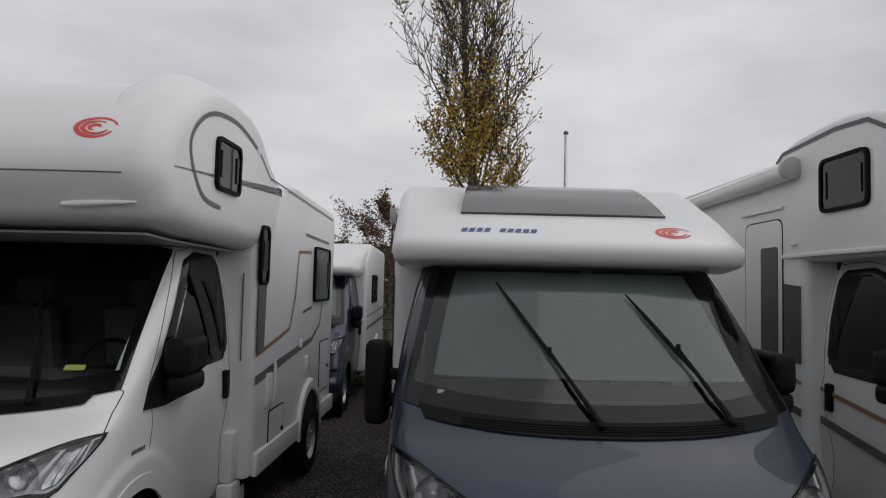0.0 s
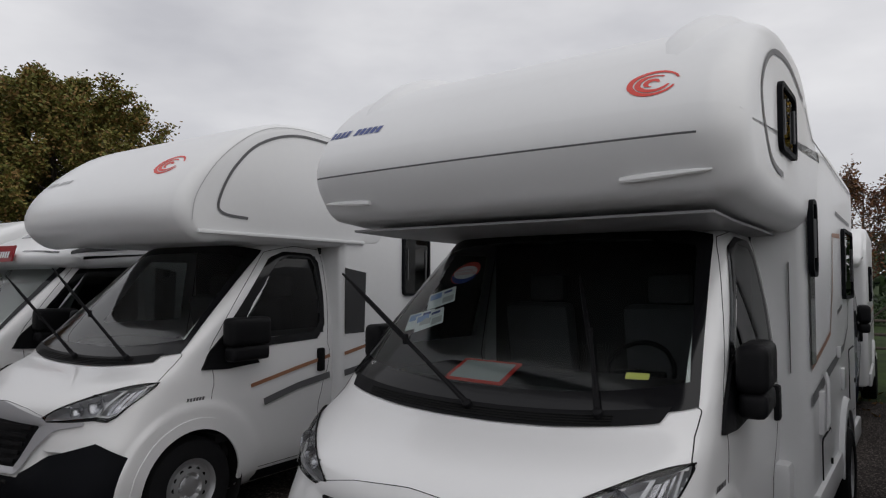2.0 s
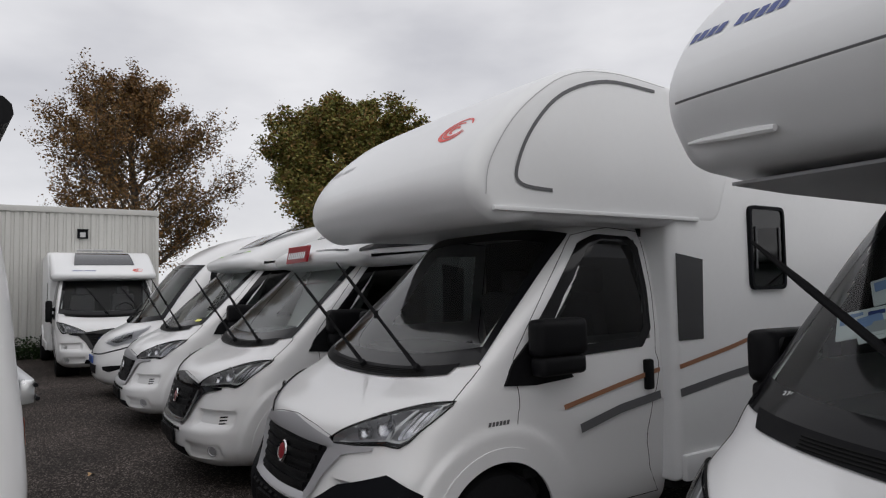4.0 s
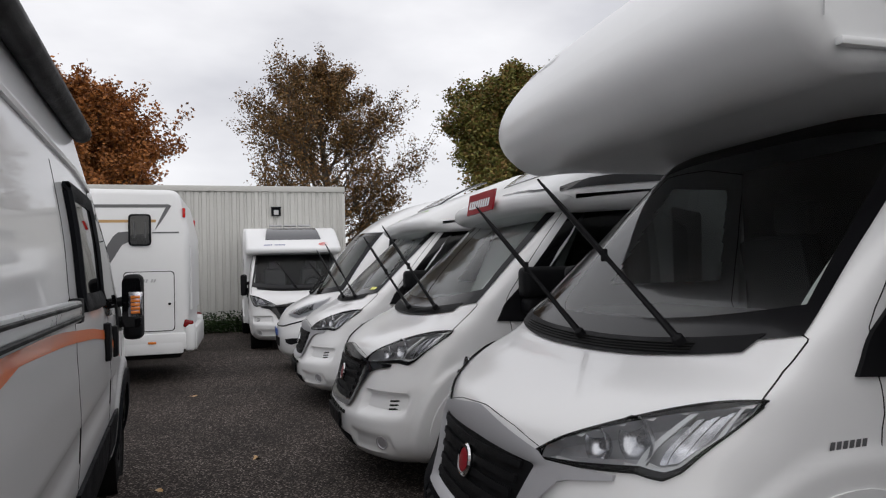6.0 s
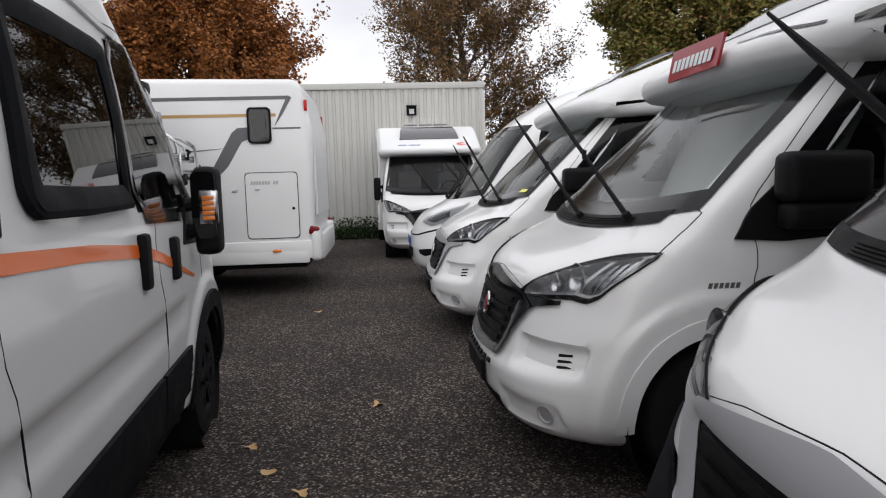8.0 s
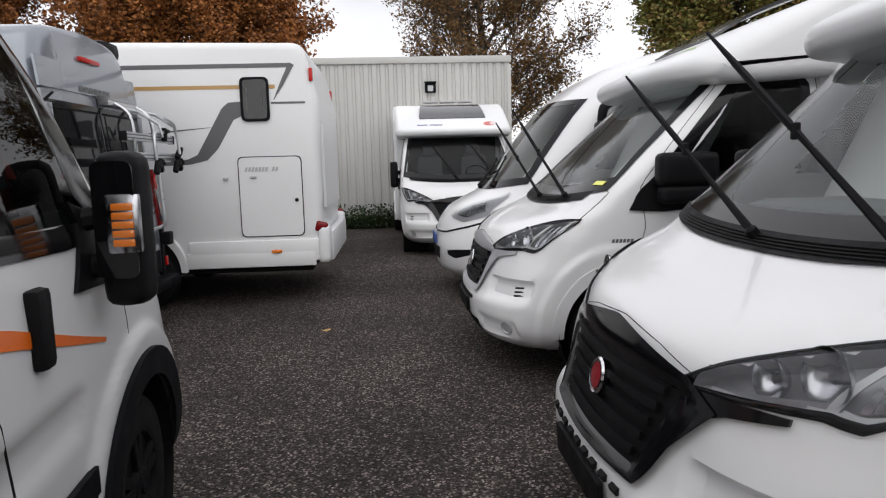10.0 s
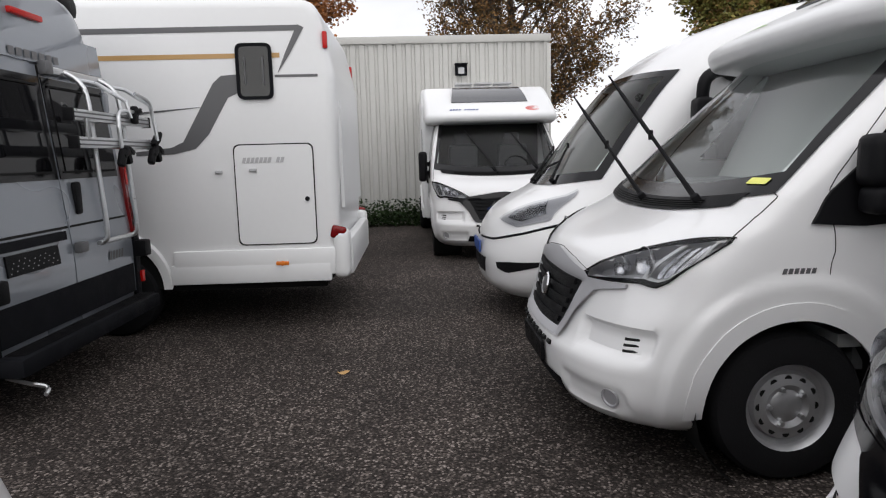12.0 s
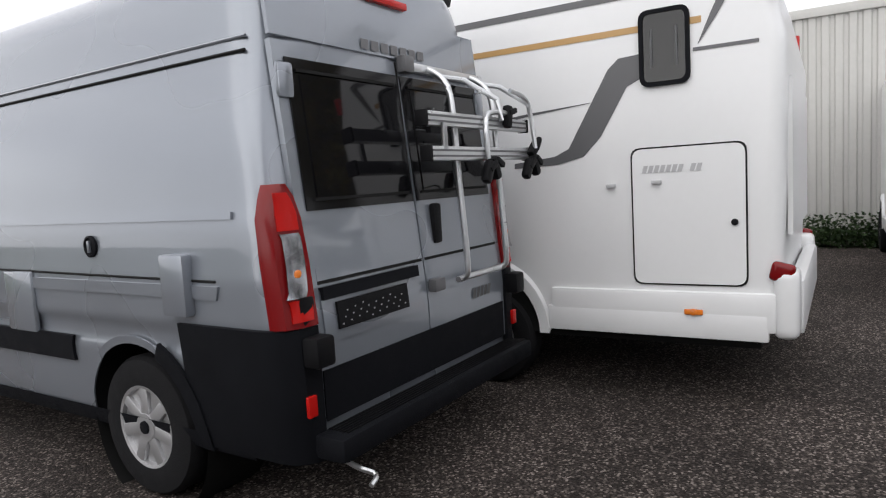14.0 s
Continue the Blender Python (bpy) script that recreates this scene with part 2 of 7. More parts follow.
def tube(bm, pts, rad, sides=8, caps=True):
    """A tube along pts; rad is one radius or one for each point."""
    pts = [Vector(p) for p in pts]
    rads = rad if isinstance(rad, (list, tuple)) else [rad] * len(pts)
    rings = []
    up = Vector((0.13, 0.31, 0.94)).normalized()
    for i, p in enumerate(pts):
        t = (pts[min(i + 1, len(pts) - 1)] - pts[max(i - 1, 0)]).normalized()
        a = t.cross(up)
        if a.length < 0.05:
            a = t.cross(Vector((1, 0, 0)))
        a.normalize()
        b = t.cross(a)
        rings.append([bm.verts.new(p + (a * math.cos(2 * math.pi * k / sides) + b * math.sin(2 * math.pi * k / sides)) * rads[i]) for k in range(sides)])
    for r0, r1 in zip(rings, rings[1:]):
        for k in range(sides):
            bm.faces.new((r0[k], r0[(k + 1) % sides], r1[(k + 1) % sides], r1[k]))
    if caps and sides > 2:
        bm.faces.new(rings[0][::-1])
        bm.faces.new(rings[-1])
    return bm


def smooth_path(pts, n=6):
    """A rounded line through pts."""
    pts = [Vector(p) for p in pts]
    out = []
    for i in range(len(pts) - 1):
        p0, p1, p2, p3 = pts[max(i - 1, 0)], pts[i], pts[i + 1], pts[min(i + 2, len(pts) - 1)]
        for k in range(n):
            t = k / n
            out.append(0.5 * (2 * p1 + (p2 - p0) * t + (2 * p0 - 5 * p1 + 4 * p2 - p3) * t * t + (3 * p1 - p0 - 3 * p2 + p3) * t ** 3))
    out.append(pts[-1])
    return out


def lathe(bm, prof, c, axis=(1, 0, 0), seg=36):
    """Turns a profile of (radius, along) about an axis through c."""
    ax = Vector(axis).normalized()
    a = ax.orthogonal().normalized()
    b = ax.cross(a)
    c = Vector(c)
    rings = []
    for r, t in prof:
        rings.append([bm.verts.new(c + ax * t + (a * math.cos(2 * math.pi * k / seg) + b * math.sin(2 * math.pi * k / seg)) * r) for k in range(seg)])
    for r0, r1 in zip(rings, rings[1:]):
        for k in range(seg):
            bm.faces.new((r0[k], r0[(k + 1) % seg], r1[(k + 1) % seg], r1[k]))
    if prof[-1][0] < 0.2:
        bm.faces.new(rings[-1])
    return bm


def sheet(bm, grid, thick=0.0):
    """Faces over a grid of points; with thick, a plate closed at its rim, grown against its normal."""
    g = [[bm.verts.new(p) for p in row] for row in grid]
    fs = []
    for r0, r1 in zip(g, g[1:]):
        for k in range(len(r0) - 1):
            try:
                fs.append(bm.faces.new((r0[k], r0[k + 1], r1[k + 1], r1[k])))
            except ValueError:
                pass
    if thick:
        bmesh.ops.recalc_face_normals(bm, faces=fs)
        bmesh.ops.solidify(bm, geom=fs, thickness=thick)
    return bm


def rounded(pts, r=0.1, n=5, closed=True):
    """A polygon with its corners rounded; a point may carry its own radius."""
    out = []
    m = len(pts)
    for i in range(m):
        p = Vector(pts[i][:2])
        rr = pts[i][2] if len(pts[i]) > 2 else r
        if not closed and i in (0, m - 1) or rr <= 0:
            out.append(p)
            continue
        a, b = Vector(pts[i - 1][:2]) - p, Vector(pts[(i + 1) % m][:2]) - p
        ra, rb = min(rr, a.length * 0.48), min(rr, b.length * 0.48)
        pa, pb = p + a.normalized() * ra, p + b.normalized() * rb
        for k in range(n + 1):
            t = k / n
            out.append(pa * (1 - t) ** 2 + p * 2 * t * (1 - t) + pb * t * t)
    return out


def resample(pts, n):
    pts = [Vector(p) for p in pts]
    ls = [0.0]
    for a, b in zip(pts, pts[1:]):
        ls.append(ls[-1] + (b - a).length)
    out = []
    for k in range(n):
        d = ls[-1] * k / (n - 1)
        i = max(0, min(len(pts) - 2, next((j for j in range(len(ls) - 1) if ls[j + 1] >= d - 1e-9), len(pts) - 2)))
        t = 0 if ls[i + 1] == ls[i] else (d - ls[i]) / (ls[i + 1] - ls[i])
        out.append(pts[i].lerp(pts[i + 1], t))
    return out


def plate(bm, outline, origin, u, v, depth):
    """A flat plate with the outline in the plane of u and v, its back depth behind."""
    u, v, o = Vector(u), Vector(v), Vector(origin)
    nrm = u.cross(v).normalized()
    front = [bm.verts.new(o + u * p[0] + v * p[1]) for p in outline]
    back = [bm.verts.new(o + u * p[0] + v * p[1] - nrm * depth) for p in outline]
    bm.faces.new(front)
    bm.faces.new(back[::-1])
    for k in range(len(front)):
        j = (k + 1) % len(front)
        bm.faces.new((front[k], back[k], back[j], front[j]))
    return bm


def frame_ring(bm, outer, inner, origin, u, v, depth):
    """A flat ring between two outlines with the same number of points."""
    u, v, o = Vector(u), Vector(v), Vector(origin)
    nrm = u.cross(v).normalized()
    P = lambda p, d: bm.verts.new(o + u * p[0] + v * p[1] - nrm * d)
    of, inn, ob_, ib = ([P(p, d) for p in q] for q, d in ((outer, 0), (inner, 0), (outer, depth), (inner, depth)))
    m = len(outer)
    for k in range(m):
        j = (k + 1) % m
        bm.faces.new((of[k], of[j], inn[j], inn[k]))
        bm.faces.new((of[k], ob_[k], ob_[j], of[j]))
        bm.faces.new((inn[k], inn[j], ib[j], ib[k]))
    return bm


def rect(w, h, r=0.03, cx=0, cy=0, n=4):
    return [(p.x + cx, p.y + cy) for p in rounded([(-w / 2, -h / 2), (w / 2, -h / 2), (w / 2, h / 2), (-w / 2, h / 2)], r, n)]


def curve_of(table):
    """Smooth interpolation of rows (z, values...)."""
    t = np.array(table, float)
    z, val = t[:, 0], t[:, 1:]
    h = np.diff(z)
    d = np.diff(val, axis=0) / h[:, None]
    m = np.zeros_like(val)
    m[0], m[-1] = d[0], d[-1]
    for i in range(1, len(z) - 1):
        for c in range(val.shape[1]):
            a, b = d[i - 1, c], d[i, c]
            m[i, c] = 0 if a * b <= 0 else 2 * a * b / (a + b)

    def f(x):
        x = min(max(x, z[0]), z[-1])
        i = min(int(np.searchsorted(z, x, "right")) - 1, len(z) - 2)
        i = max(i, 0)
        s = (x - z[i]) / h[i]
        return ((1 + 2 * s) * (1 - s) ** 2 * val[i] + s * (1 - s) ** 2 * h[i] * m[i] + s * s * (3 - 2 * s) * val[i + 1] + s * s * (s - 1) * h[i] * m[i + 1])
    return f


# ---- vehicle shells: an outline at every height, its front a rounded curve, its sides straight ----
class Shell:
    def __init__(self, table, s_end):
        self.f, self.s_end = curve_of(table), s_end
        self.lo, self.hi = table[0][0], table[-1][0]

    def qx(self, x, z):
        """The place along the outline at the width x, at the front."""
        s0, w, d, n = self.f(z)
        return math.copysign(math.asin(min(1.0, abs(x) / w) ** (n / 2)) / (math.pi / 2), x)

    def qs(self, s, z, side=1):
        """The place along the outline s metres behind the nose, on one side."""
        s0, w, d, n = self.f(z)
        if s >= s0 + d:
            return side * (1 + s - s0 - d)
        k = min(1.0, max(0.0, 1 - (s - s0) / d))
        return side * math.acos(k ** (n / 2)) / (math.pi / 2)

    def raw(self, q, z):
        s0, w, d, n = self.f(z)
        a = abs(q)
        if a <= 1:
            t = a * math.pi / 2
            x, s = w * math.sin(t) ** (2 / n), s0 + d * (1 - max(0.0, math.cos(t)) ** (2 / n))
        else:
            x, s = w, s0 + d + a - 1
        return Vector((math.copysign(x, q) if q else 0.0, -s, z))

    def at(self, q, z, off=0.0):
        p = self.raw(q, z)
        if off:
            e = 0.02
            t = self.raw(q + e, z) - self.raw(q - e, z)
            u = self.raw(q, z + e) - self.raw(q, z - e)
            nn = t.cross(u)
            if nn.length > 1e-9:
                nn.normalize()
                if nn.dot(p - Vector((0, -2.6, 0.9))) < 0:
                    nn = -nn
                p = p + nn * off
        return p

    def q(self, p):
        """A point ('x', x, z) or ('s', s, z, side) as (q, z)."""
        if p[0] == "q":
            return (p[1], p[2])
        return (self.qx(p[1], p[2]), p[2]) if p[0] == "x" else (self.qs(p[1], p[2], p[3] if len(p) > 3 else 1), p[2])

    def mesh(self, step=0.03, holes=(), na=44, rear=False, dent=None):
        bm = bmesh.new()
        nz = max(8, int((self.hi - self.lo) / step))
        rows = []
        for i in range(nz + 1):
            z = self.lo + (self.hi - self.lo) * i / nz
            s0, w, d, n = self.f(z)
            half = [self.raw(k / na, z) for k in range(na)]
            start = s0 + d
            rd = min(0.22, w * 0.5) if rear else 0.0
            ns = max(2, int((self.s_end - 1.2) / (step * 1.2)))
            end = self.s_end - rd - (0.10 * (z - 0.9) if rear and z > 0.9 else 0)
            half += [Vector((w, -(start + (end - start) * k / ns), z)) for k in range(ns + 1)]
            if rear:
                for k in range(1, 13):
                    a = k / 12 * math.pi / 2
                    half.append(Vector((w * max(0.0, math.cos(a)) ** 0.22, -(end + rd * math.sin(a) ** 0.5), z)))
            if dent:
                half = [v + dent(v.x, -v.y, v.z) for v in half]
            left = [Vector((-p.x, p.y, p.z)) for p in half[1:]]
            rows.append(left[::-1] + half)
        vs = [[bm.verts.new(p) for p in r] for r in rows]
        for i in range(nz):
            for k in range(len(rows[0]) - 1):
                a, b = rows[i][k], rows[i + 1][k + 1]
                c = (a + b) / 2
                if any(h(c.x, -c.y, c.z) for h in holes):
                    continue
                try:
                    bm.faces.new((vs[i][k], vs[i][k + 1], vs[i + 1][k + 1], vs[i + 1][k]))
                except ValueError:
                    pass
        bmesh.ops.remove_doubles(bm, verts=bm.verts, dist=0.0004)
        return bm

    def patch(self, low, high, nu=20, nv=5, off=0.004, thick=0.0):
        """A piece of skin between a lower and an upper line of points."""
        a = resample([Vector(self.q(p)) for p in low], nu)
        b = resample([Vector(self.q(p)) for p in high], nu)
        grid = [[self.at(*p.lerp(r, k / nv), off) for p, r in zip(a, b)] for k in range(nv + 1)]
        bm = bmesh.new()
        sheet(bm, grid, thick)
        return bm

    def ring(self, outer, inner, n=80, off=0.005, inset=0.0):
        """A band between two closed lines."""
        o = resample([Vector(self.q(p)) for p in outer + outer[:1]], n)
        i = resample([Vector(self.q(p)) for p in inner + inner[:1]], n)
        bm = bmesh.new()
        sheet(bm, [[self.at(*p, off) for p in o], [self.at(*p.lerp(r, 0.5), off) for p, r in zip(o, i)], [self.at(*r, off - inset) for r in i]])
        return bm

    def seam(self, pts, r=0.003, off=-0.001, n=24, bm=None):
        bm = bm or bmesh.new()
        ps = resample([Vector(self.q(p)) for p in pts], n)
        return tube(bm, [self.at(*p, off) for p in ps], r, 5)


CAB = [(0.20, 0.16, 0.82, 0.50, 2.8), (0.26, 0.06, 0.91, 0.52, 2.8), (0.36, 0.01, 0.965, 0.52, 2.8), (0.50, 0.0, 0.988, 0.52, 2.6), (0.58, 0.045, 0.993, 0.50, 2.6),
       (0.70, 0.085, 1.0, 0.50, 2.5), (0.85, 0.115, 1.01, 0.58, 2.4), (0.95, 0.15, 1.015, 0.62, 2.5), (1.02, 0.23, 1.015, 0.61, 2.8),
       (1.10, 0.38, 1.015, 0.53, 3.2), (1.19, 0.60, 1.01, 0.37, 3.4), (1.28, 0.70, 1.005, 0.34, 3.4), (1.35, 0.775, 1.0, 0.35, 3.3),
       (1.45, 0.865, 0.99, 0.38, 3.1), (1.70, 1.13, 0.955, 0.40, 3.0), (1.95, 1.40, 0.905, 0.40, 2.9), (2.10, 1.57, 0.86, 0.38, 2.8)]
CABTOP = [(2.19, 1.75, 0.80, 0.36, 2.6), (2.25, 2.02, 0.65, 0.25, 2.4)]
VANTOP = [(1.45, 0.865, 0.988, 0.44, 2.8), (1.70, 1.11, 0.965, 0.45, 2.7), (1.95, 1.39, 0.928, 0.46, 2.6), (2.10, 1.57, 0.90, 0.46, 2.6), (2.22, 1.72, 0.88, 0.46, 2.5), (2.40, 1.98, 0.845, 0.44, 2.5), (2.52, 2.24, 0.79, 0.42, 2.5), (2.60, 2.6, 0.68, 0.35, 2.4), (2.64, 3.0, 0.42, 0.3, 2.2), (2.65, 3.4, 0.1, 0.2, 2.0)]


def wheel(parent, x, s, R=0.345, style="steel", side=1):
    w = part("wheel", lathe(bmesh.new(), [(0.19, -0.10), (R - 0.09, -0.115), (R - 0.02, -0.10), (R, -0.07), (R, 0.07), (R - 0.02, 0.10), (R - 0.09, 0.115), (0.20, 0.105)],
                            (x, -s, R), (side, 0, 0), 40), RUBBER, parent, "black rubber tyre")
    rim = lathe(bmesh.new(), [(0.205, 0.10), (0.195, 0.085), (0.185, 0.06), (0.16, 0.05), (0.15, 0.075), (0.10, 0.085), (0.075, 0.07), (0.06, 0.08), (0.0005, 0.08)], (x, -s, R), (side, 0, 0), 36)
    part("rim", rim, RIM if style == "steel" else GREYPL, w, "silver wheel rim" if style == "steel" else "dark wheel rim behind the spokes")
    c = Vector((x, -s, R))
    if style == "steel":
        bm = bmesh.new()
        for k in range(12):
            a = 2 * math.pi * k / 12
            lathe(bm, [(0.0165, 0.0795), (0.0005, 0.0796)], c + Vector((0, math.cos(a), math.sin(a))) * 0.128, (side, 0, 0), 12)
        part("vent_hole", bm, SEAL, w)
        bm = bmesh.new()
        for k in range(5):
            a = 2 * math.pi * k / 5
            lathe(bm, [(0.014, 0.07), (0.012, 0.095), (0.0005, 0.097)], c + Vector((0, math.cos(a), math.sin(a))) * 0.082, (side, 0, 0), 6)
        part("wheel_bolt", bm, ALU, w)
    else:
        bm = bmesh.new()
        count, wide, spread = (7, 0.066, (0.0,)) if style == "alloy" else (5, 0.042, (-0.16, 0.16))
        for k in range(count):
            for o in spread:
                r = Matrix.Rotation(2 * math.pi * k / count + o, 3, "X")
                box(bm, c + r @ Vector((side * 0.09, 0, 0.115)), (0.03, wide, 0.18), 0.012, r)
        lathe(bm, [(0.215, 0.095), (0.212, 0.108), (0.196, 0.104), (0.19, 0.085)], c, (side, 0, 0), 36)
        lathe(bm, [(0.075, 0.085), (0.07, 0.108), (0.0005, 0.11)], c, (side, 0, 0), 24)
        part("spoke", bm, RIM if style == "alloy" else BLACK, w)
        part("hub_cap", lathe(bmesh.new(), [(0.036, 0.10), (0.032, 0.118), (0.0005, 0.12)], c, (side, 0, 0), 20), GREYPL, w)
    return w


def swirl(parent, at, u, v, size, mat=None):
    """A round spiral emblem as plain strokes."""
    u, v = Vector(u).normalized(), Vector(v).normalized()
    bm = bmesh.new()
    for r0, r1, a0, a1 in ((0.5, 0.46, 0.3, 5.9), (0.30, 0.34, 0.9, 6.0), (0.10, 0.17, 0.2, 4.6)):
        pts = []
        for k in range(25):
            a = a0 + (a1 - a0) * k / 24
            r = r0 + (r1 - r0) * k / 24
            pts.append((a, r, 0.055 * math.sin(math.pi * (0.08 + 0.84 * k / 24)) + 0.008))
        sheet(bm, [[Vector(at) + (u * math.cos(a) * 1.25 + v * math.sin(a)) * (r + h) * size for a, r, h in pts], [Vector(at) + (u * math.cos(a) * 1.25 + v * math.sin(a)) * (r - h) * size for a, r, h in pts]])
    return part("emblem", bm, mat or REDPRINT, parent, "red swirl emblem", smooth=False)


def letters(parent, at, u, v, count, width, height, mat, name="lettering", slant=0.25, gaps=()):
    """A maker's lettering, as a row of plain slanted blocks."""
    u, v, at = Vector(u).normalized(), Vector(v).normalized(), Vector(at)
    bm = bmesh.new()
    step = width / count
    for k in range(count):
        if k in gaps:
            continue
        x = k * step
        w = step * 0.74
        q = [at + u * (x + w * cx + slant * height * y) + v * height * y for cx, y in ((0, 0), (1, 0), (1, 1), (0, 1))]
        bm.faces.new([bm.verts.new(t) for t in q])
    return part(name, bm, mat, parent, smooth=False)


def words(parent, text, at, u, v, size, mat, name="writing"):
    cu = bpy.data.curves.new("words", "FONT")
    cu.body, cu.size, cu.resolution_u = text, size, 3
    ob = bpy.data.objects.new("words", cu)
    scene.collection.objects.link(ob)
    me = bpy.data.meshes.new_from_object(ob.evaluated_get(bpy.context.evaluated_depsgraph_get()))
    bpy.data.objects.remove(ob)
    u, v = Vector(u).normalized(), Vector(v).normalized()
    m = Matrix((u, v, u.cross(v))).transposed().to_4x4()
    m.translation = at
    me.transform(m)
    me.materials.clear()
    me.materials.append(mat)
    o = new(name, me)
    o.parent = parent
    return o


def wiper(parent, sh, x, lifted, lean, length=0.80, rest=0.0):
    """A wiper arm from its pivot at width x: lifted off the glass, or lying on it."""
    z = 1.215 + 0.07 * (abs(x) / 0.9) ** 2.5
    base = sh.at(sh.qx(x, z), z, 0.03)
    if lifted:
        d = Vector((lean, 0.26, 0.62)).normalized()
        mid, tip = base + d * length * 0.52, base + d * length * 1.08
    else:
        mid = sh.at(sh.qx(x + lean * 0.45, z + 0.30), z + 0.30, 0.035)
        tip = sh.at(sh.qx(x + lean, z + rest), z + rest, 0.02)
    bm = bmesh.new()
    lathe(bm, [(0.022, -0.02), (0.022, 0.008), (0.014, 0.016), (0.0005, 0.018)], base, (0, 0.6, 0.8), 14)
    tube(bm, [base, base.lerp(mid, 0.5), mid], [0.015, 0.011, 0.009], 7)
    w = part("wiper", bm, BLACK, parent)
    bm = bmesh.new()
    a, b = mid.lerp(base, 0.45 if not lifted else 0.35), tip
    tube(bm, [a, a.lerp(b, 0.3), a.lerp(b, 0.7), b], [0.006, 0.013, 0.012, 0.005], 6)
    bm2 = box(bm, mid, (0.022, 0.022, 0.05), 0.006)
    part("blade", bm2, BLACK, w)
    return w


def seat(parent, x, s, mat):
    bm = bmesh.new()
    box(bm, (x, -s, 1.0), (0.5, 0.5, 0.18), 0.06)
    box(bm, (x, -s - 0.27, 1.34), (0.48, 0.15, 0.66), 0.06, Matrix.Rotation(-0.2, 3, "X"))
    box(bm, (x, -s - 0.36, 1.76), (0.27, 0.11, 0.19), 0.045)
    part("seat", bm, mat, parent)


def mirror(parent, sh, side, big=False, folded=True):
    """A wing mirror: folded back along the door window, or standing out from it."""
    if folded:
        a = sh.at(sh.qs(1.10, 1.27, side), 1.27)
        b = sh.at(sh.qs(1.56, 1.33, side), 1.33)
        turn = Matrix.Rotation(math.atan2((b - a).x, -(b - a).y) - side * 0.06, 3, "Z")
        c = (a + b) / 2 + Vector((side * 0.085, 0, 0.07))
        bm = bmesh.new()
        box(bm, c + Vector((0, 0, 0.055)), (0.135, 0.40, 0.215), 0.05, turn, 3)
        m = part("wing_mirror", bm, BLACK, parent, "black plastic wing mirror folded against the door")
        part("mirror_foot", box(bmesh.new(), c + Vector((0, 0, -0.105)), (0.12, 0.37, 0.115), 0.04, turn, 3), BLACK, m)
        bm = bmesh.new()
        plate(bm, rect(0.33, 0.16, 0.03), c + Vector((-side * 0.069, 0, 0.055)), turn @ Vector((0, -side, 0)), (0, 0, 1), 0.004)
        part("mirror_glass", bm, DARKPANE, m, smooth=False)
        part("mirror_base", sh.patch([("s", 0.98, 1.165, side), ("s", 1.20, 1.15, side), ("s", 1.50, 1.17, side)], [("s", 1.06, 1.30, side), ("s", 1.22, 1.44, side), ("s", 1.40, 1.46, side)], 12, 5, 0.018, 0.016), BLACK, m)
        return m
    root = sh.at(sh.qs(1.37 if big else 1.26, 1.30, side), 1.30)
    bm = bmesh.new()
    box(bm, root + Vector((side * 0.11, 0.05, 0.03)), (0.125, 0.14, 0.46), 0.05, Matrix.Rotation(side * -0.2, 3, "Z"), 3)
    m = part("wing_mirror", bm, BLACK, parent, "black plastic wing mirror")
    bm = bmesh.new()
    tube(bm, [root + Vector((-side * 0.02, 0, 0.06)), root + Vector((side * 0.10, 0.04, 0.08))], 0.035, 8)
    tube(bm, [root + Vector((-side * 0.02, 0.02, -0.08)), root + Vector((side * 0.10, 0.05, -0.06))], 0.04, 8)
    part("mirror_arm", bm, BLACK, m)
    part("mirror_base", sh.patch([("s", 1.06, 1.15, side), ("s", 1.50, 1.17, side)], [("s", 1.10, 1.30, side), ("s", 1.46, 1.42, side)], 8, 4, 0.014, 0.012), BLACK, m)
    bm = bmesh.new()
    plate(bm, rect(0.12, 0.34, 0.03), root + Vector((side * 0.10, -0.026, 0.06)), (-1, side * 0.15, 0), (0, 0, 1), 0.004)
    part("mirror_glass", bm, DARKPANE, m, smooth=False)
    if big:
        part("indicator_rim", box(bmesh.new(), root + Vector((side * 0.125, -0.025, 0.05)), (0.095, 0.03, 0.175), 0.012), REFL, m, "pale clear lens round the indicator")
        bm = bmesh.new()
        for k in range(5):
            box(bm, root + Vector((side * 0.125, -0.039, -0.005 + 0.026 * k)), (0.06, 0.014, 0.022), 0.005)
        part("indicator", bm, AMBER, m, "amber indicator lens")
    return m


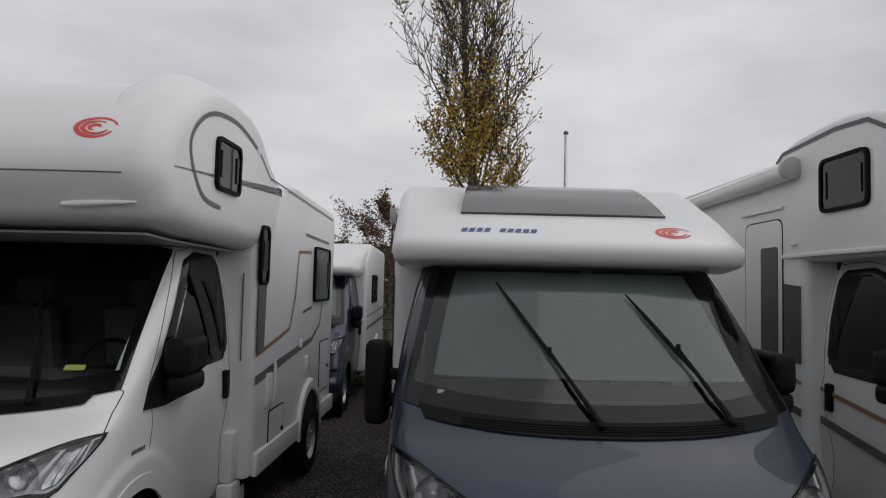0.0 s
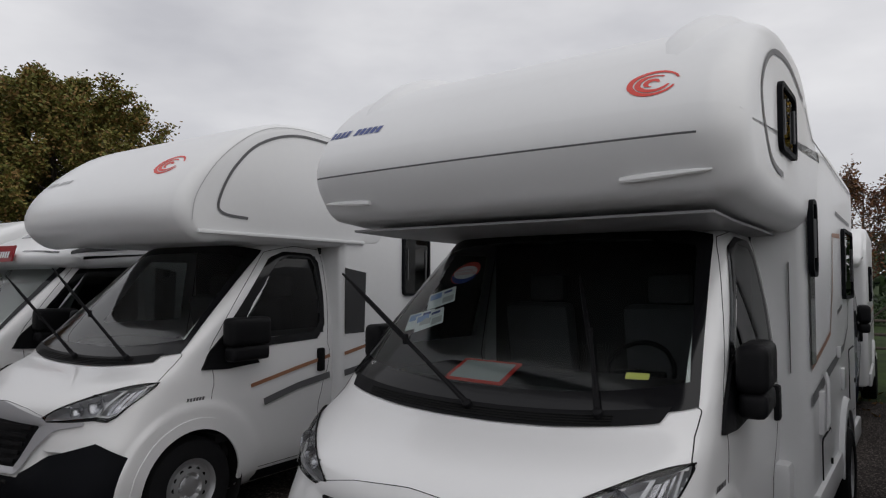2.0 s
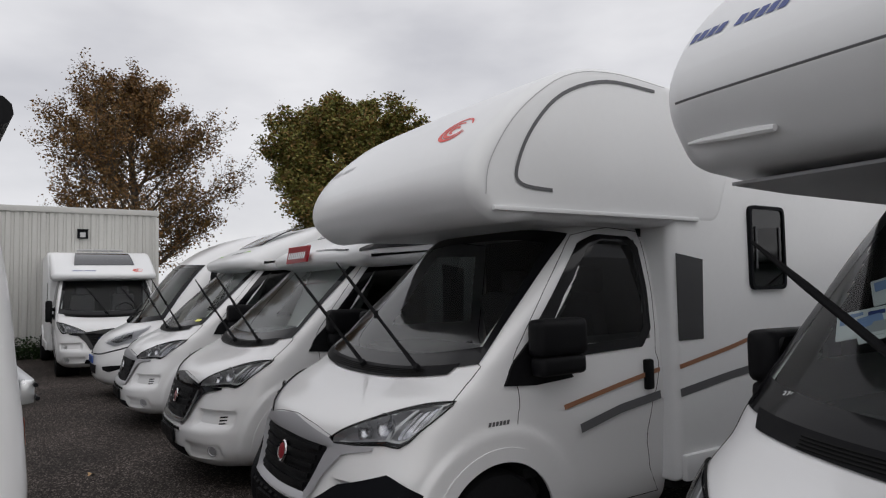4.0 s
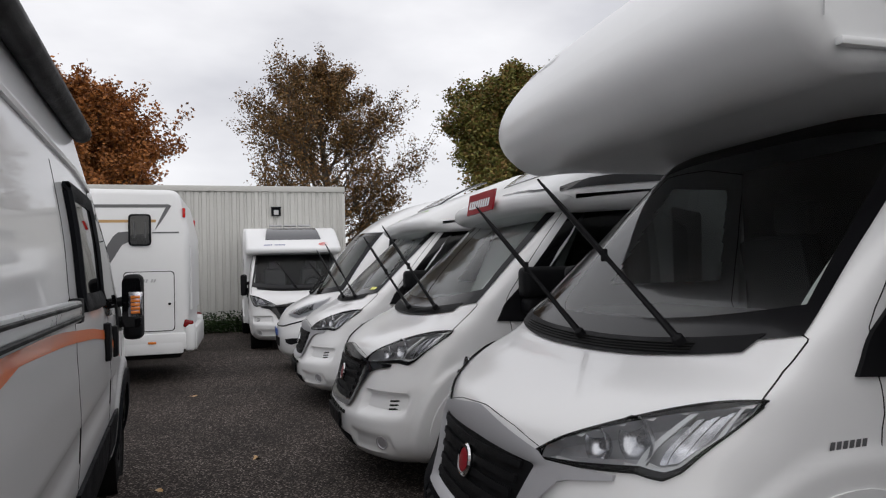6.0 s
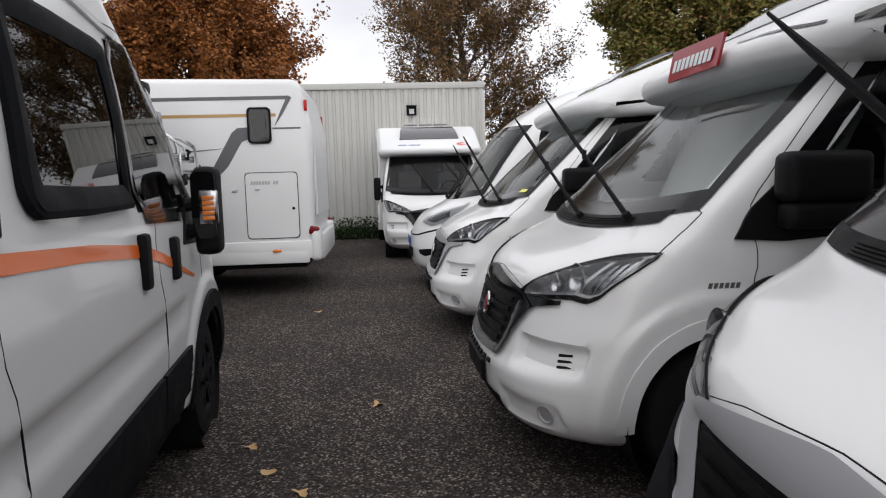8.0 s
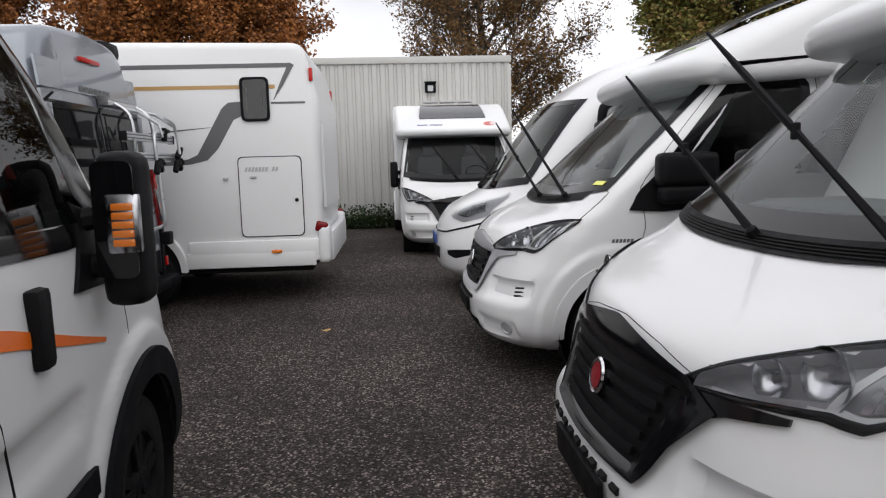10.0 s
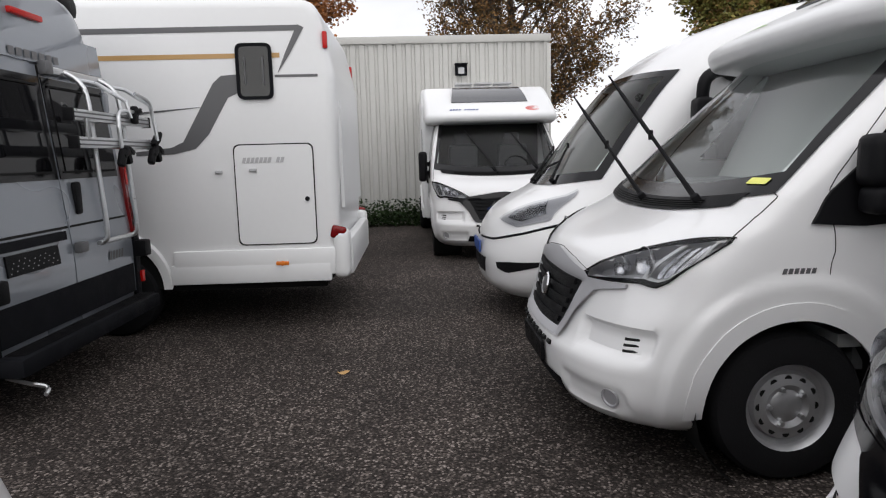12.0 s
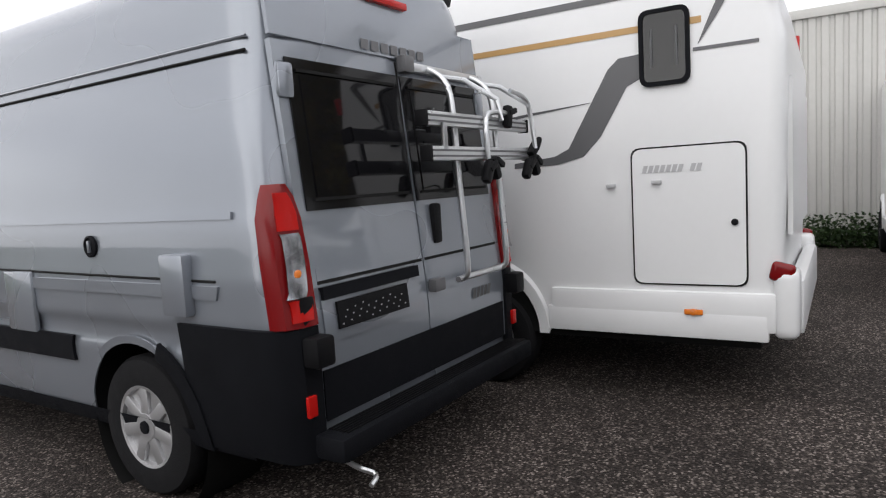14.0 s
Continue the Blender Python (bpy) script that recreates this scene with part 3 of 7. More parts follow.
def ducato(parent, paint, bumper=None, trim=None, grille=BLACK, s_end=2.35, van=False, doors=(1, -1), blinds=False, lifted=(True, True), axle=3.8, wheels="steel",
           badge=DEEPRED, rear=False, flare=None, plate_mat=BLACK, front_wheels=True, side_glass=True, hl_dark=True, handle_s=2.17, seam_s=2.29, screen_glass=None, tyre=0.345, folded=(True, True), pale=False):
    """A van's cab, and for a panel van its whole body: nose at y = 0, going back along -y."""
    sh = Shell(CAB[:13] + VANTOP if van else CAB + CABTOP, s_end)
    arch = lambda x, s, z: abs(x) > 0.80 and (s - 0.95) ** 2 + (z - 0.36) ** 2 < 0.425 ** 2
    arch2 = lambda x, s, z: van and abs(x) > 0.80 and (s - 0.95 - axle) ** 2 + (z - 0.36) ** 2 < 0.45 ** 2
    screen = lambda x, s, z: 1.26 + 0.11 * abs(x) ** 2.5 < z < 2.06 and abs(x) < 0.905 - 0.12 * (z - 1.3) / 0.74 and s < 0.98 + (z - 1.35) * 1.12 + 0.12
    def sidewin(x, s, z):
        return abs(x) > 0.8 and 1.40 < z < 1.99 and 1.36 + (z - 1.4) * 0.70 < s < 2.18
    soft = lambda v, a, b, e: max(0.0, min(1.0, (v - a) / e, (b - v) / e))

    def dent(x, s, z):
        """Bumper recesses pressed in, and the flanged wing pressed out."""
        out = Vector((0, 0, 0))
        if s < 0.7:
            out.y -= 0.045 * soft(x, 0.56, 0.955, 0.03) * soft(z, 0.555, 0.705, 0.03)
            out.y -= 0.03 * soft(x, 0.50, 0.905, 0.03) * soft(z, 0.30, 0.425, 0.028)
        if x > 0.8 and s < 1.6:
            d = math.hypot(s - 0.95, z - 0.36)
            out.x += 0.02 * soft(d, 0.36, 0.60, 0.04)
        if van and x > 0.8 and s > 1.5:
            out.x -= 0.016 * soft(z, 0.76, 0.92, 0.05)
        return out
    belly = lambda x, s, z: van and s > 1.45 and z < 0.345
    hq0, hq1 = abs(sh.qx(0.46, 0.885)), abs(sh.qs(0.665, 1.10))

    def lamp_hole(x, s, z):
        """Inside the outline of a headlight."""
        if not (0.84 < z < 1.12 and s < 0.75 and abs(x) > 0.42):
            return False
        u = (abs(sh.qx(x, z)) - hq0) / (hq1 - hq0)
        if not 0.05 < u < 0.975:
            return False
        low = float(np.interp(u, (0, 0.30, 0.60, 0.68, 0.76, 0.90, 1.0), (0.876, 0.886, 0.902, 0.884, 0.896, 1.005, 1.095)))
        high = 0.888 + 0.222 * (1 - (1 - u) ** 2.7)
        return low + 0.08 * (high - low) < z < high - 0.07 * (high - low)
    body = part("cab_body" if not van else "body_shell", sh.mesh(0.024, (arch, arch2, screen, sidewin, lamp_hole, belly), na=64, rear=rear, dent=dent), paint, parent)
    # windscreen
    def loop(dx, zl, zh, n=14):
        lo = [("x", (-0.955 + dx) + (1.91 - 2 * dx) * k / n, zl + 0.075 * (abs(2 * k / n - 1)) ** 2.5) for k in range(n + 1)]
        hi = [("x", (0.82 - dx) - (1.64 - 2 * dx) * k / n, zh - 0.05 * (abs(2 * k / n - 1)) ** 4) for k in range(n + 1)]
        rise = lambda a, b: [("x", a[1] + (b[1] - a[1]) * k / 8, a[2] + (b[2] - a[2]) * k / 8) for k in range(1, 8)]
        return lo + rise(lo[-1], hi[0]) + hi + rise(hi[-1], lo[0]), lo, hi
    o, ol, oh = loop(0, 1.215, 2.10)
    i, il, ih = loop(0.05, 1.305, 2.035)
    ws = part("windscreen", sh.patch(il, ih[::-1], 28, 14, 0.004), screen_glass or GLASS, parent, "curved windscreen glass")
    part("windscreen_border", sh.ring(o, i, 140, 0.007, 0.002), GLOSSBLACK, parent, "black windscreen border")
    # cowl with slats under the glass
    cowl = part("cowl", sh.patch([("x", -0.84, 1.232), ("x", -0.4, 1.185), ("x", 0, 1.175), ("x", 0.4, 1.185), ("x", 0.84, 1.232)], [("x", -0.87, 1.29), ("x", -0.4, 1.245), ("x", 0, 1.235), ("x", 0.4, 1.245), ("x", 0.87, 1.29)], 30, 4, 0.009), BLACK, parent)
    bm = bmesh.new()
    for k in range(4):
        z = 1.188 + 0.0095 * k
        sh.seam([("x", -0.66, z + 0.026), ("x", -0.3, z + 0.006), ("x", 0, z), ("x", 0.3, z + 0.006), ("x", 0.66, z + 0.026)], 0.0035, 0.012, 24, bm)
    part("cowl_slat", bm, SEAL, cowl)
    wiper(parent, sh, -0.60, lifted[0], 0.52 if lifted[0] else 0.34, rest=0.58)
    wiper(parent, sh, 0.02, lifted[1], 0.58 if lifted[1] else 0.44, rest=0.66)
    # side glass, doors, handles
    for sd in (1, -1):
        fo = [("s", 1.10, 1.315, sd), ("s", 1.50, 1.29, sd), ("s", 2.14, 1.31, sd), ("s", 2.235, 1.42, sd), ("s", 2.25, 1.70, sd), ("s", 2.24, 1.97, sd), ("s", 2.17, 2.04, sd), ("s", 1.86, 2.05, sd), ("s", 1.70, 1.99, sd), ("s", 1.40, 1.66, sd)]
        fi = [("s", 1.29, 1.375, sd), ("s", 1.56, 1.355, sd), ("s", 2.10, 1.37, sd), ("s", 2.185, 1.46, sd), ("s", 2.20, 1.70, sd), ("s", 2.19, 1.94, sd), ("s", 2.14, 2.0, sd), ("s", 1.90, 2.01, sd), ("s", 1.77, 1.96, sd), ("s", 1.50, 1.66, sd)]
        part("door_window_frame", sh.ring(fo, fi, 120, 0.006, 0.003), GLOSSBLACK, parent)
        g = part("door_glass", sh.patch([("s", 1.26, 1.36, sd), ("s", 2.22, 1.36, sd)], [("s", 1.80, 2.02, sd), ("s", 2.22, 2.02, sd)], 12, 8, 0.002), TINT, parent, "dark tinted door glass")
        bm = sh.seam([("s", 1.06, 1.31, sd), ("s", 1.08, 1.15, sd), ("s", 1.08, 0.90, sd), ("s", 1.22, 0.82, sd), ("s", 1.36, 0.62, sd), ("s", 1.40, 0.35, sd)])
        sh.seam([("s", seam_s - 0.01, 2.06, sd), ("s", seam_s, 1.2, sd), ("s", seam_s, 0.35, sd)], bm=bm)
        sh.seam([("s", 1.36, 0.35, sd), ("s", 2.29, 0.35, sd)], bm=bm)
        sh.seam([("s", 1.06, 1.31, sd), ("s", 1.36, 1.69, sd), ("s", 1.68, 2.04, sd), ("s", 2.0, 2.10, sd), ("s", 2.28, 2.08, sd)], bm=bm)
        part("door_seam", bm, SEAL, parent)
        c = sh.at(sh.qs(handle_s, 1.13, sd), 1.13, 0.01)
        part("door_handle", box(bmesh.new(), c, (0.045, 0.075, 0.20), 0.02), BLACK, parent, "black upright door handle")
        zs = 0.32 if van else 0.24
        part("sill", sh.patch([("s", 1.40, zs, sd), ("s", s_end - 0.3, zs, sd)], [("s", 1.38, zs + 0.09, sd), ("s", s_end - 0.3, zs + 0.09, sd)], 12, 3, 0.008), GREYPL, parent)
        mirror(parent, sh, sd, van, folded[0 if sd > 0 else 1])
        # wheel arch lip and wing crease
        n = 26
        arc = lambda r, k: ("s", 0.95 - r * math.cos(math.pi * (k / n) * 1.06 - 0.1), 0.36 + r * math.sin(math.pi * (k / n) * 1.06 - 0.1), sd)
        fl = flare or paint
        part("wheel_arch", sh.patch([arc(0.395, k) for k in range(n + 1)], [arc(0.50 if flare else 0.475, k) for k in range(n + 1)], 40, 3, 0.040 if flare else 0.026, 0.018), fl, parent)
        bm = bmesh.new()
        lathe(bm, [(0.43, 0.0), (0.43, -0.42), (0.0005, -0.425)], (sd * 0.99, -0.95, 0.36), (sd, 0, 0), 28)
        if van:
            lathe(bm, [(0.46, -0.02), (0.46, -0.42), (0.0005, -0.425)], (sd * 0.99, -0.95 - axle, 0.36), (sd, 0, 0), 28)
        part("arch_liner", bm, SEAL, parent)
        if front_wheels:
            wheel(parent, sd * 0.875, 0.95, tyre, wheels, sd)
        if van:
            wheel(parent, sd * 0.875, 0.95 + axle, tyre, wheels, sd)
            arc2 = lambda r, k: ("s", 0.95 + axle - r * math.cos(math.pi * (k / n) * 1.06 - 0.1), 0.36 + r * math.sin(math.pi * (k / n) * 1.06 - 0.1), sd)
            part("wheel_arch", sh.patch([arc2(0.435, k) for k in range(n + 1)], [arc2(0.475, k) for k in range(n + 1)], 40, 3, 0.005, 0.008), paint, parent)
        # headlight
        q0, q1 = abs(sh.qx(0.46, 0.885)), abs(sh.qs(0.665, 1.10))
        z_hi = lambda u: 0.888 + 0.222 * (1 - (1 - u) ** 2.7)
        z_lo = lambda u: float(np.interp(u, (0, 0.30, 0.60, 0.68, 0.76, 0.90, 1.0), (0.876, 0.886, 0.902, 0.884, 0.896, 1.005, 1.095)))
        P = lambda u, v: ("q", sd * (q0 + (q1 - q0) * u), z_lo(u) * (1 - v) + z_hi(u) * v)
        span = lambda u0, u1, v: [P(u0 + (u1 - u0) * k / 14, v) for k in range(15)]
        rim_o = span(0, 1, -0.02) + span(0, 1, 1.02)[::-1]
        rim_i = span(0.06, 0.97, 0.105) + span(0.06, 0.97, 0.905)[::-1]
        hl = part("headlight", sh.ring(rim_o, rim_i, 120, 0.006, 0.004), GLOSSBLACK if hl_dark else GREYPL, parent, "clear headlight in a dark housing")
        wall_o = resample([Vector(sh.q(p)) for p in rim_i + rim_i[:1]], 90)
        bm = bmesh.new()
        sheet(bm, [[sh.at(*p, 0.004) for p in wall_o], [sh.at(*p, -0.035) for p in wall_o], [sh.at(*p, -0.075) for p in wall_o]])
        part("lamp_wall", bm, LAMPGREY if hl_dark else TRIMSILVER, hl)
        part("lamp_back", sh.patch(span(0.06, 0.97, 0.10), span(0.06, 0.97, 0.91), 40, 5, -0.07), LAMPGREY, hl)
        for u, v, rr in ((0.31, 0.50, 0.056), (0.47, 0.55, 0.074)):
            cq, cz = sh.q(P(u, v))
            c = sh.at(cq, cz, -0.008)
            bm = lathe(bmesh.new(), [(rr, 0.0), (rr * 0.96, -0.014), (rr * 0.75, -0.034), (rr * 0.42, -0.05), (0.016, -0.056)], c, Vector((sd * 0.12, 1, 0.12)), 24)
            lathe(bm, [(0.016, -0.056), (0.016, -0.028), (0.012, -0.02), (0.0005, -0.018)], c, Vector((sd * 0.12, 1, 0.12)), 12)
            part("reflector", bm, BOWL, hl, "bright chrome reflector bowl")
        for k in range(5):
            u0 = 0.665 + 0.038 * k
            part("reflector", sh.patch(span(u0, u0 + 0.036, 0.20), span(u0 + 0.01, u0 + 0.046, 0.84), 4, 5, -0.018 - 0.012 * (k % 2)), REFL, hl, "bright chrome reflector")
        part("light_strip", sh.patch(span(0.10, 0.56, 0.10), span(0.10, 0.56, 0.20), 18, 2, -0.006, 0.01), TRIMSILVER, hl, "pale light strip")
        part("light_strip", sh.patch(span(0.555, 0.60, 0.08), span(0.615, 0.655, 0.90), 4, 8, -0.004, 0.01), PALESTRIP, hl, "pale light strip")
        part("light_strip", sh.patch(span(0.875, 0.905, 0.10), span(0.875, 0.90, 0.90), 4, 6, -0.004, 0.01), PALESTRIP, hl)
        part("light_strip", sh.patch(span(0.615, 0.90, 0.09), span(0.615, 0.90, 0.17), 16, 2, -0.005, 0.01), PALESTRIP, hl)
        lens = part("lens", sh.patch(span(0, 1, 0.0), span(0, 1, 1.0), 44, 6, 0.014), LENS, hl)
        lens.visible_shadow = False
        bm = sh.seam(span(0, 1, 0), 0.004, 0.008, 44)
        sh.seam(span(0, 1, 1), 0.004, 0.008, 44, bm)
        part("lamp_seal", bm, SEAL, hl)
        # bonnet edge
        bm = sh.seam([("x", sd * 0.0, 0.966), ("x", sd * 0.30, 0.944), ("x", sd * 0.49, 0.906)], 0.002)
        sh.seam([("s", 0.66, 1.11, sd), ("s", 0.76, 1.19, sd), ("s", 0.86, 1.28, sd), ("x", sd * 0.86, 1.335)], 0.0035, bm=bm)
        part("bonnet_seam", bm, SEAL, parent)
        # fog lamp and duct
        bm = bmesh.new()
        for k in range(3):
            sh.seam([("x", sd * (0.845 - k * 0.005), 0.600 + 0.026 * k), ("x", sd * (0.905 - k * 0.004), 0.604 + 0.026 * k)], 0.009, -0.038, 6, bm)
        part("air_slot", bm, SEAL, parent)
        c = sh.at(sh.qx(sd * 0.835, 0.362), 0.362, -0.026)
        nn = (sh.at(sh.qx(sd * 0.80, 0.36), 0.36, 0.05) - sh.at(sh.qx(sd * 0.80, 0.36), 0.36)).normalized()
        fg = part("fog_lamp", lathe(bmesh.new(), [(0.048, 0.0), (0.048, 0.012), (0.04, 0.012), (0.035, 0.006), (0.0005, 0.008)], c, nn, 20), TRIMSILVER if bumper is None else BLACK, parent)
        if trim:
            part("bumper_trim", sh.patch([("x", sd * 0.52, 0.79), ("x", sd * 0.64, 0.838), ("x", sd * 0.78, 0.866)], [("x", sd * 0.50, 0.874), ("x", sd * 0.62, 0.880), ("x", sd * 0.78, 0.884)], 16, 4, 0.016, 0.014), trim, parent)
        if bumper:
            lo = [("x", sd * 0.44, 0.235), ("x", sd * 0.80, 0.235), ("s", 0.50, 0.24, sd), ("s", 0.56, 0.26, sd)]
            hi = [("x", sd * 0.44, 0.56), ("x", sd * 0.62, 0.68), ("x", sd * 0.88, 0.76), ("s", 0.60, 0.60, sd)]
            part("bumper_cladding", sh.patch(lo, hi, 24, 6, 0.012, 0.014), bumper, parent, "dark grey plastic bumper corner")
    # grille
    gr = part("grille", sh.patch([("x", -0.36, 0.585), ("x", 0, 0.57), ("x", 0.36, 0.585)], [("x", -0.50, 0.865), ("x", 0, 0.872), ("x", 0.50, 0.865)], 24, 6, 0.006), BLACK, parent, "black slatted grille")
    for k in range(5):
        z = 0.61 + 0.053 * k
        w = 0.335 + 0.105 * (z - 0.585) / 0.28
        part("slat", sh.patch([("x", -w, z), ("x", 0, z - 0.012), ("x", w, z)], [("x", -w, z + 0.026), ("x", 0, z + 0.014), ("x", w, z + 0.026)], 24, 2, 0.022, 0.012), grille, gr)
    ro = [("x", -0.42, 0.55), ("x", 0, 0.535), ("x", 0.42, 0.55), ("x", 0.50, 0.70), ("x", 0.62, 0.835), ("x", 0.50, 0.898), ("x", 0, 0.958), ("x", -0.50, 0.898), ("x", -0.62, 0.835), ("x", -0.50, 0.70)]
    ri = [("x", -0.355, 0.59), ("x", 0, 0.575), ("x", 0.355, 0.59), ("x", 0.42, 0.72), ("x", 0.485, 0.845), ("x", 0.47, 0.852), ("x", 0, 0.858), ("x", -0.47, 0.852), ("x", -0.485, 0.845), ("x", -0.42, 0.72)]
    part("grille_surround", sh.ring(ro, ri, 120, 0.022, 0.012), trim or paint, parent)
    c = sh.at(0, 0.745, 0.03)
    nn = Vector((0, 1, 0.22))
    b = part("badge", lathe(bmesh.new(), [(0.062, -0.01), (0.066, 0.004), (0.060, 0.012), (0.052, 0.009), (0.0005, 0.011)], c, nn, 28), CHROME, parent, "round chrome badge")
    part("badge_disc", lathe(bmesh.new(), [(0.047, 0.0105), (0.0005, 0.014)], c, nn, 28), badge, b)
    if bumper:
        part("bumper_centre", sh.patch([("x", -0.46, 0.225), ("x", 0, 0.22), ("x", 0.46, 0.225)], [("x", -0.45, 0.54), ("x", 0, 0.525), ("x", 0.45, 0.54)], 22, 5, 0.010, 0.012), bumper, parent)
    # lower intake, plate
    part("lower_intake", sh.patch([("x", -0.52, 0.285), ("x", 0, 0.275), ("x", 0.52, 0.285)], [("x", -0.50, 0.365), ("x", 0, 0.36), ("x", 0.50, 0.365)], 20, 3, 0.005), bumper or GREYPL, parent)
    bm = bmesh.new()
    for k in range(9):
        x = -0.36 + 0.09 * k
        sh.seam([("x", x, 0.505), ("x", x + 0.045, 0.505)], 0.014, 0.002, 4, bm)
    part("intake_slot", bm, SEAL, parent)
    part("number_plate", plate(bmesh.new(), rect(0.52, 0.115, 0.012), sh.at(0, 0.43, 0.022), (-1, 0, 0), (0, 0.06, 1), 0.02), plate_mat, parent, "front number plate holder", smooth=False)
    # inside the cab
    bm = bmesh.new()
    box(bm, (0, -1.32, 1.13), (1.72, 0.62, 0.34), 0.09)
    box(bm, (0, -1.45, 0.75), (1.7, 0.3, 0.6), 0.05)
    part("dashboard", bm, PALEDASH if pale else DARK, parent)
    bm = bmesh.new()
    ring = [(-0.42 + 0.19 * math.cos(a), -1.68 - 0.09 * math.sin(a), 1.30 + 0.16 * math.sin(a)) for a in np.linspace(0, 2 * math.pi, 25)]
    tube(bm, ring, 0.015, 6, False)
    tube(bm, [(-0.42, -1.55, 1.22), (-0.42, -1.68, 1.30)], 0.03, 8)
    box(bm, (-0.42, -1.67, 1.29), (0.3, 0.04, 0.05), 0.015)
    part("steering_wheel", bm, BLACK, parent)
    if pale:
        bm = bmesh.new()
        xs = [-0.88 + 1.76 * k / 44 for k in range(45)]
        sheet(bm, [[(x, -1.46 - 0.50 * (z - 1.3) - 0.012 * (k % 2), z) for k, x in enumerate(xs)] for z in (1.28, 1.65, 2.06)], 0.004)
        part("cab_blind", bm, PALELINING, parent, "pale pleated cab blind drawn behind the dashboard")
    if blinds:
        part("screen_blind", sh.patch([("x", -0.82, 1.44), ("x", 0.82, 1.44)], [("x", -0.70, 1.99), ("x", 0.70, 1.99)], 20, 8, -0.05), SCREEN, parent, "grey folded windscreen blind")
    else:
        for x in (-0.42, 0.42):
            seat(parent, x, 1.88, PALESEAT if pale else SEATGREY)
    # floor, and an added wall behind the seats: near-black for unlit depth, or pale
    bm = bmesh.new()
    box(bm, (0, -2.29 if s_end < 2.8 else -3.15, 1.25), (1.76, 0.03, 1.72))
    box(bm, (0, -1.85, 0.62), (1.8, 1.3, 0.06))
    part("cab_backdrop", bm, PALELINING if pale else DARK, parent)
    return sh


# ---- living-quarters bodies ----
def house(parent, prof, W, r=0.10, nose=0.0, nose_r=0.5, mat=None, name="coach_body", n=5):
    """A side profile of (s, z) drawn across the width, with rounded long edges and a nose rounded in plan."""
    mat = mat or GRP
    dense = []
    m = len(prof)
    for i in range(m):
        a, b = Vector(prof[i]), Vector(prof[(i + 1) % m])
        k = max(1, int((b - a).length / 0.25))
        dense += [a.lerp(b, t / k) for t in range(k)]
    m = len(dense)
    area = sum(dense[i].x * dense[(i + 1) % m].y - dense[(i + 1) % m].x * dense[i].y for i in range(m))
    nor = []
    for i in range(m):
        t = dense[(i + 1) % m] - dense[i - 1]
        v = Vector((-t.y, t.x)).normalized()
        nor.append(v if area > 0 else -v)
    secs = []
    for k in range(n + 1):
        a = math.pi / 2 * k / n
        secs.append((W - r + r * math.cos(a), r * (1 - math.sin(a))))
    secs += [(x, 0.0) for x in np.linspace(W - r, 0, 7)[1:]]
    secs = secs + [(-x, o) for x, o in secs[-2::-1]]
    smin = min(p.x for p in dense)
    bm = bmesh.new()
    rings = []
    for x, o in secs:
        ringv = []
        for p, v in zip(dense, nor):
            q = p + v * o
            fade = max(0.0, 1 - (q.x - smin) / 1.1) if nose else 0.0
            k = max(0.0, abs(x) - (W - nose_r)) / nose_r
            q = Vector((q.x + nose * (1 - math.sqrt(max(0.0, 1 - min(1.0, k) ** 2))) * fade ** 0.8 + (0.05 * (x / W) ** 2 * fade if nose else 0), q.y))
            ringv.append(bm.verts.new((x, -q.x, q.y)))
        rings.append(ringv)
    for a, b in zip(rings, rings[1:]):
        for i in range(m):
            j = (i + 1) % m
            bm.faces.new((a[i], a[j], b[j], b[i]))
    bm.faces.new(rings[0])
    bm.faces.new(rings[-1][::-1])
    return part(name, bm, mat, parent)


def side_point(W, side, s, z, off=0.0):
    return Vector((side * (W + off), -s, z))


def side_window(parent, W, side, s, z, w, h, r=0.06, tall=False, name="side_window"):
    """A framed acrylic window on the side wall, centred at s, z."""
    u = Vector((0, 1, 0)) * side
    o = side_point(W, side, s, z, 0.028)
    fr = part(name, frame_ring(bmesh.new(), rect(w, h, r), rect(w - 0.05, h - 0.05, r * 0.75), o, u, (0, 0, 1), 0.03), GREYPL, parent, "grey framed window with smoked pane")
    g = part("pane", plate(bmesh.new(), rect(w - 0.05, h - 0.05, r * 0.8), side_point(W, side, s, z, 0.018), u, (0, 0, 1), 0.006), ACRYL, fr, smooth=False)
    # near-black plate stands in for the unlit room behind the pane
    part("unlit_backing", plate(bmesh.new(), rect(w - 0.06, h - 0.06, r * 0.8), side_point(W, side, s, z, 0.006), u, (0, 0, 1), 0.004), DARK, fr, smooth=False)
    bm = bmesh.new()
    for k in (-1, 1):
        tube(bm, [side_point(W, side, s + k * (w * 0.5 - 0.075), z - h * 0.25, 0.024), side_point(W, side, s + k * (w * 0.5 - 0.075), z + h * 0.25, 0.024)], 0.007, 6)
    part("window_stay", bm, GREYPRINT, fr)
    return fr


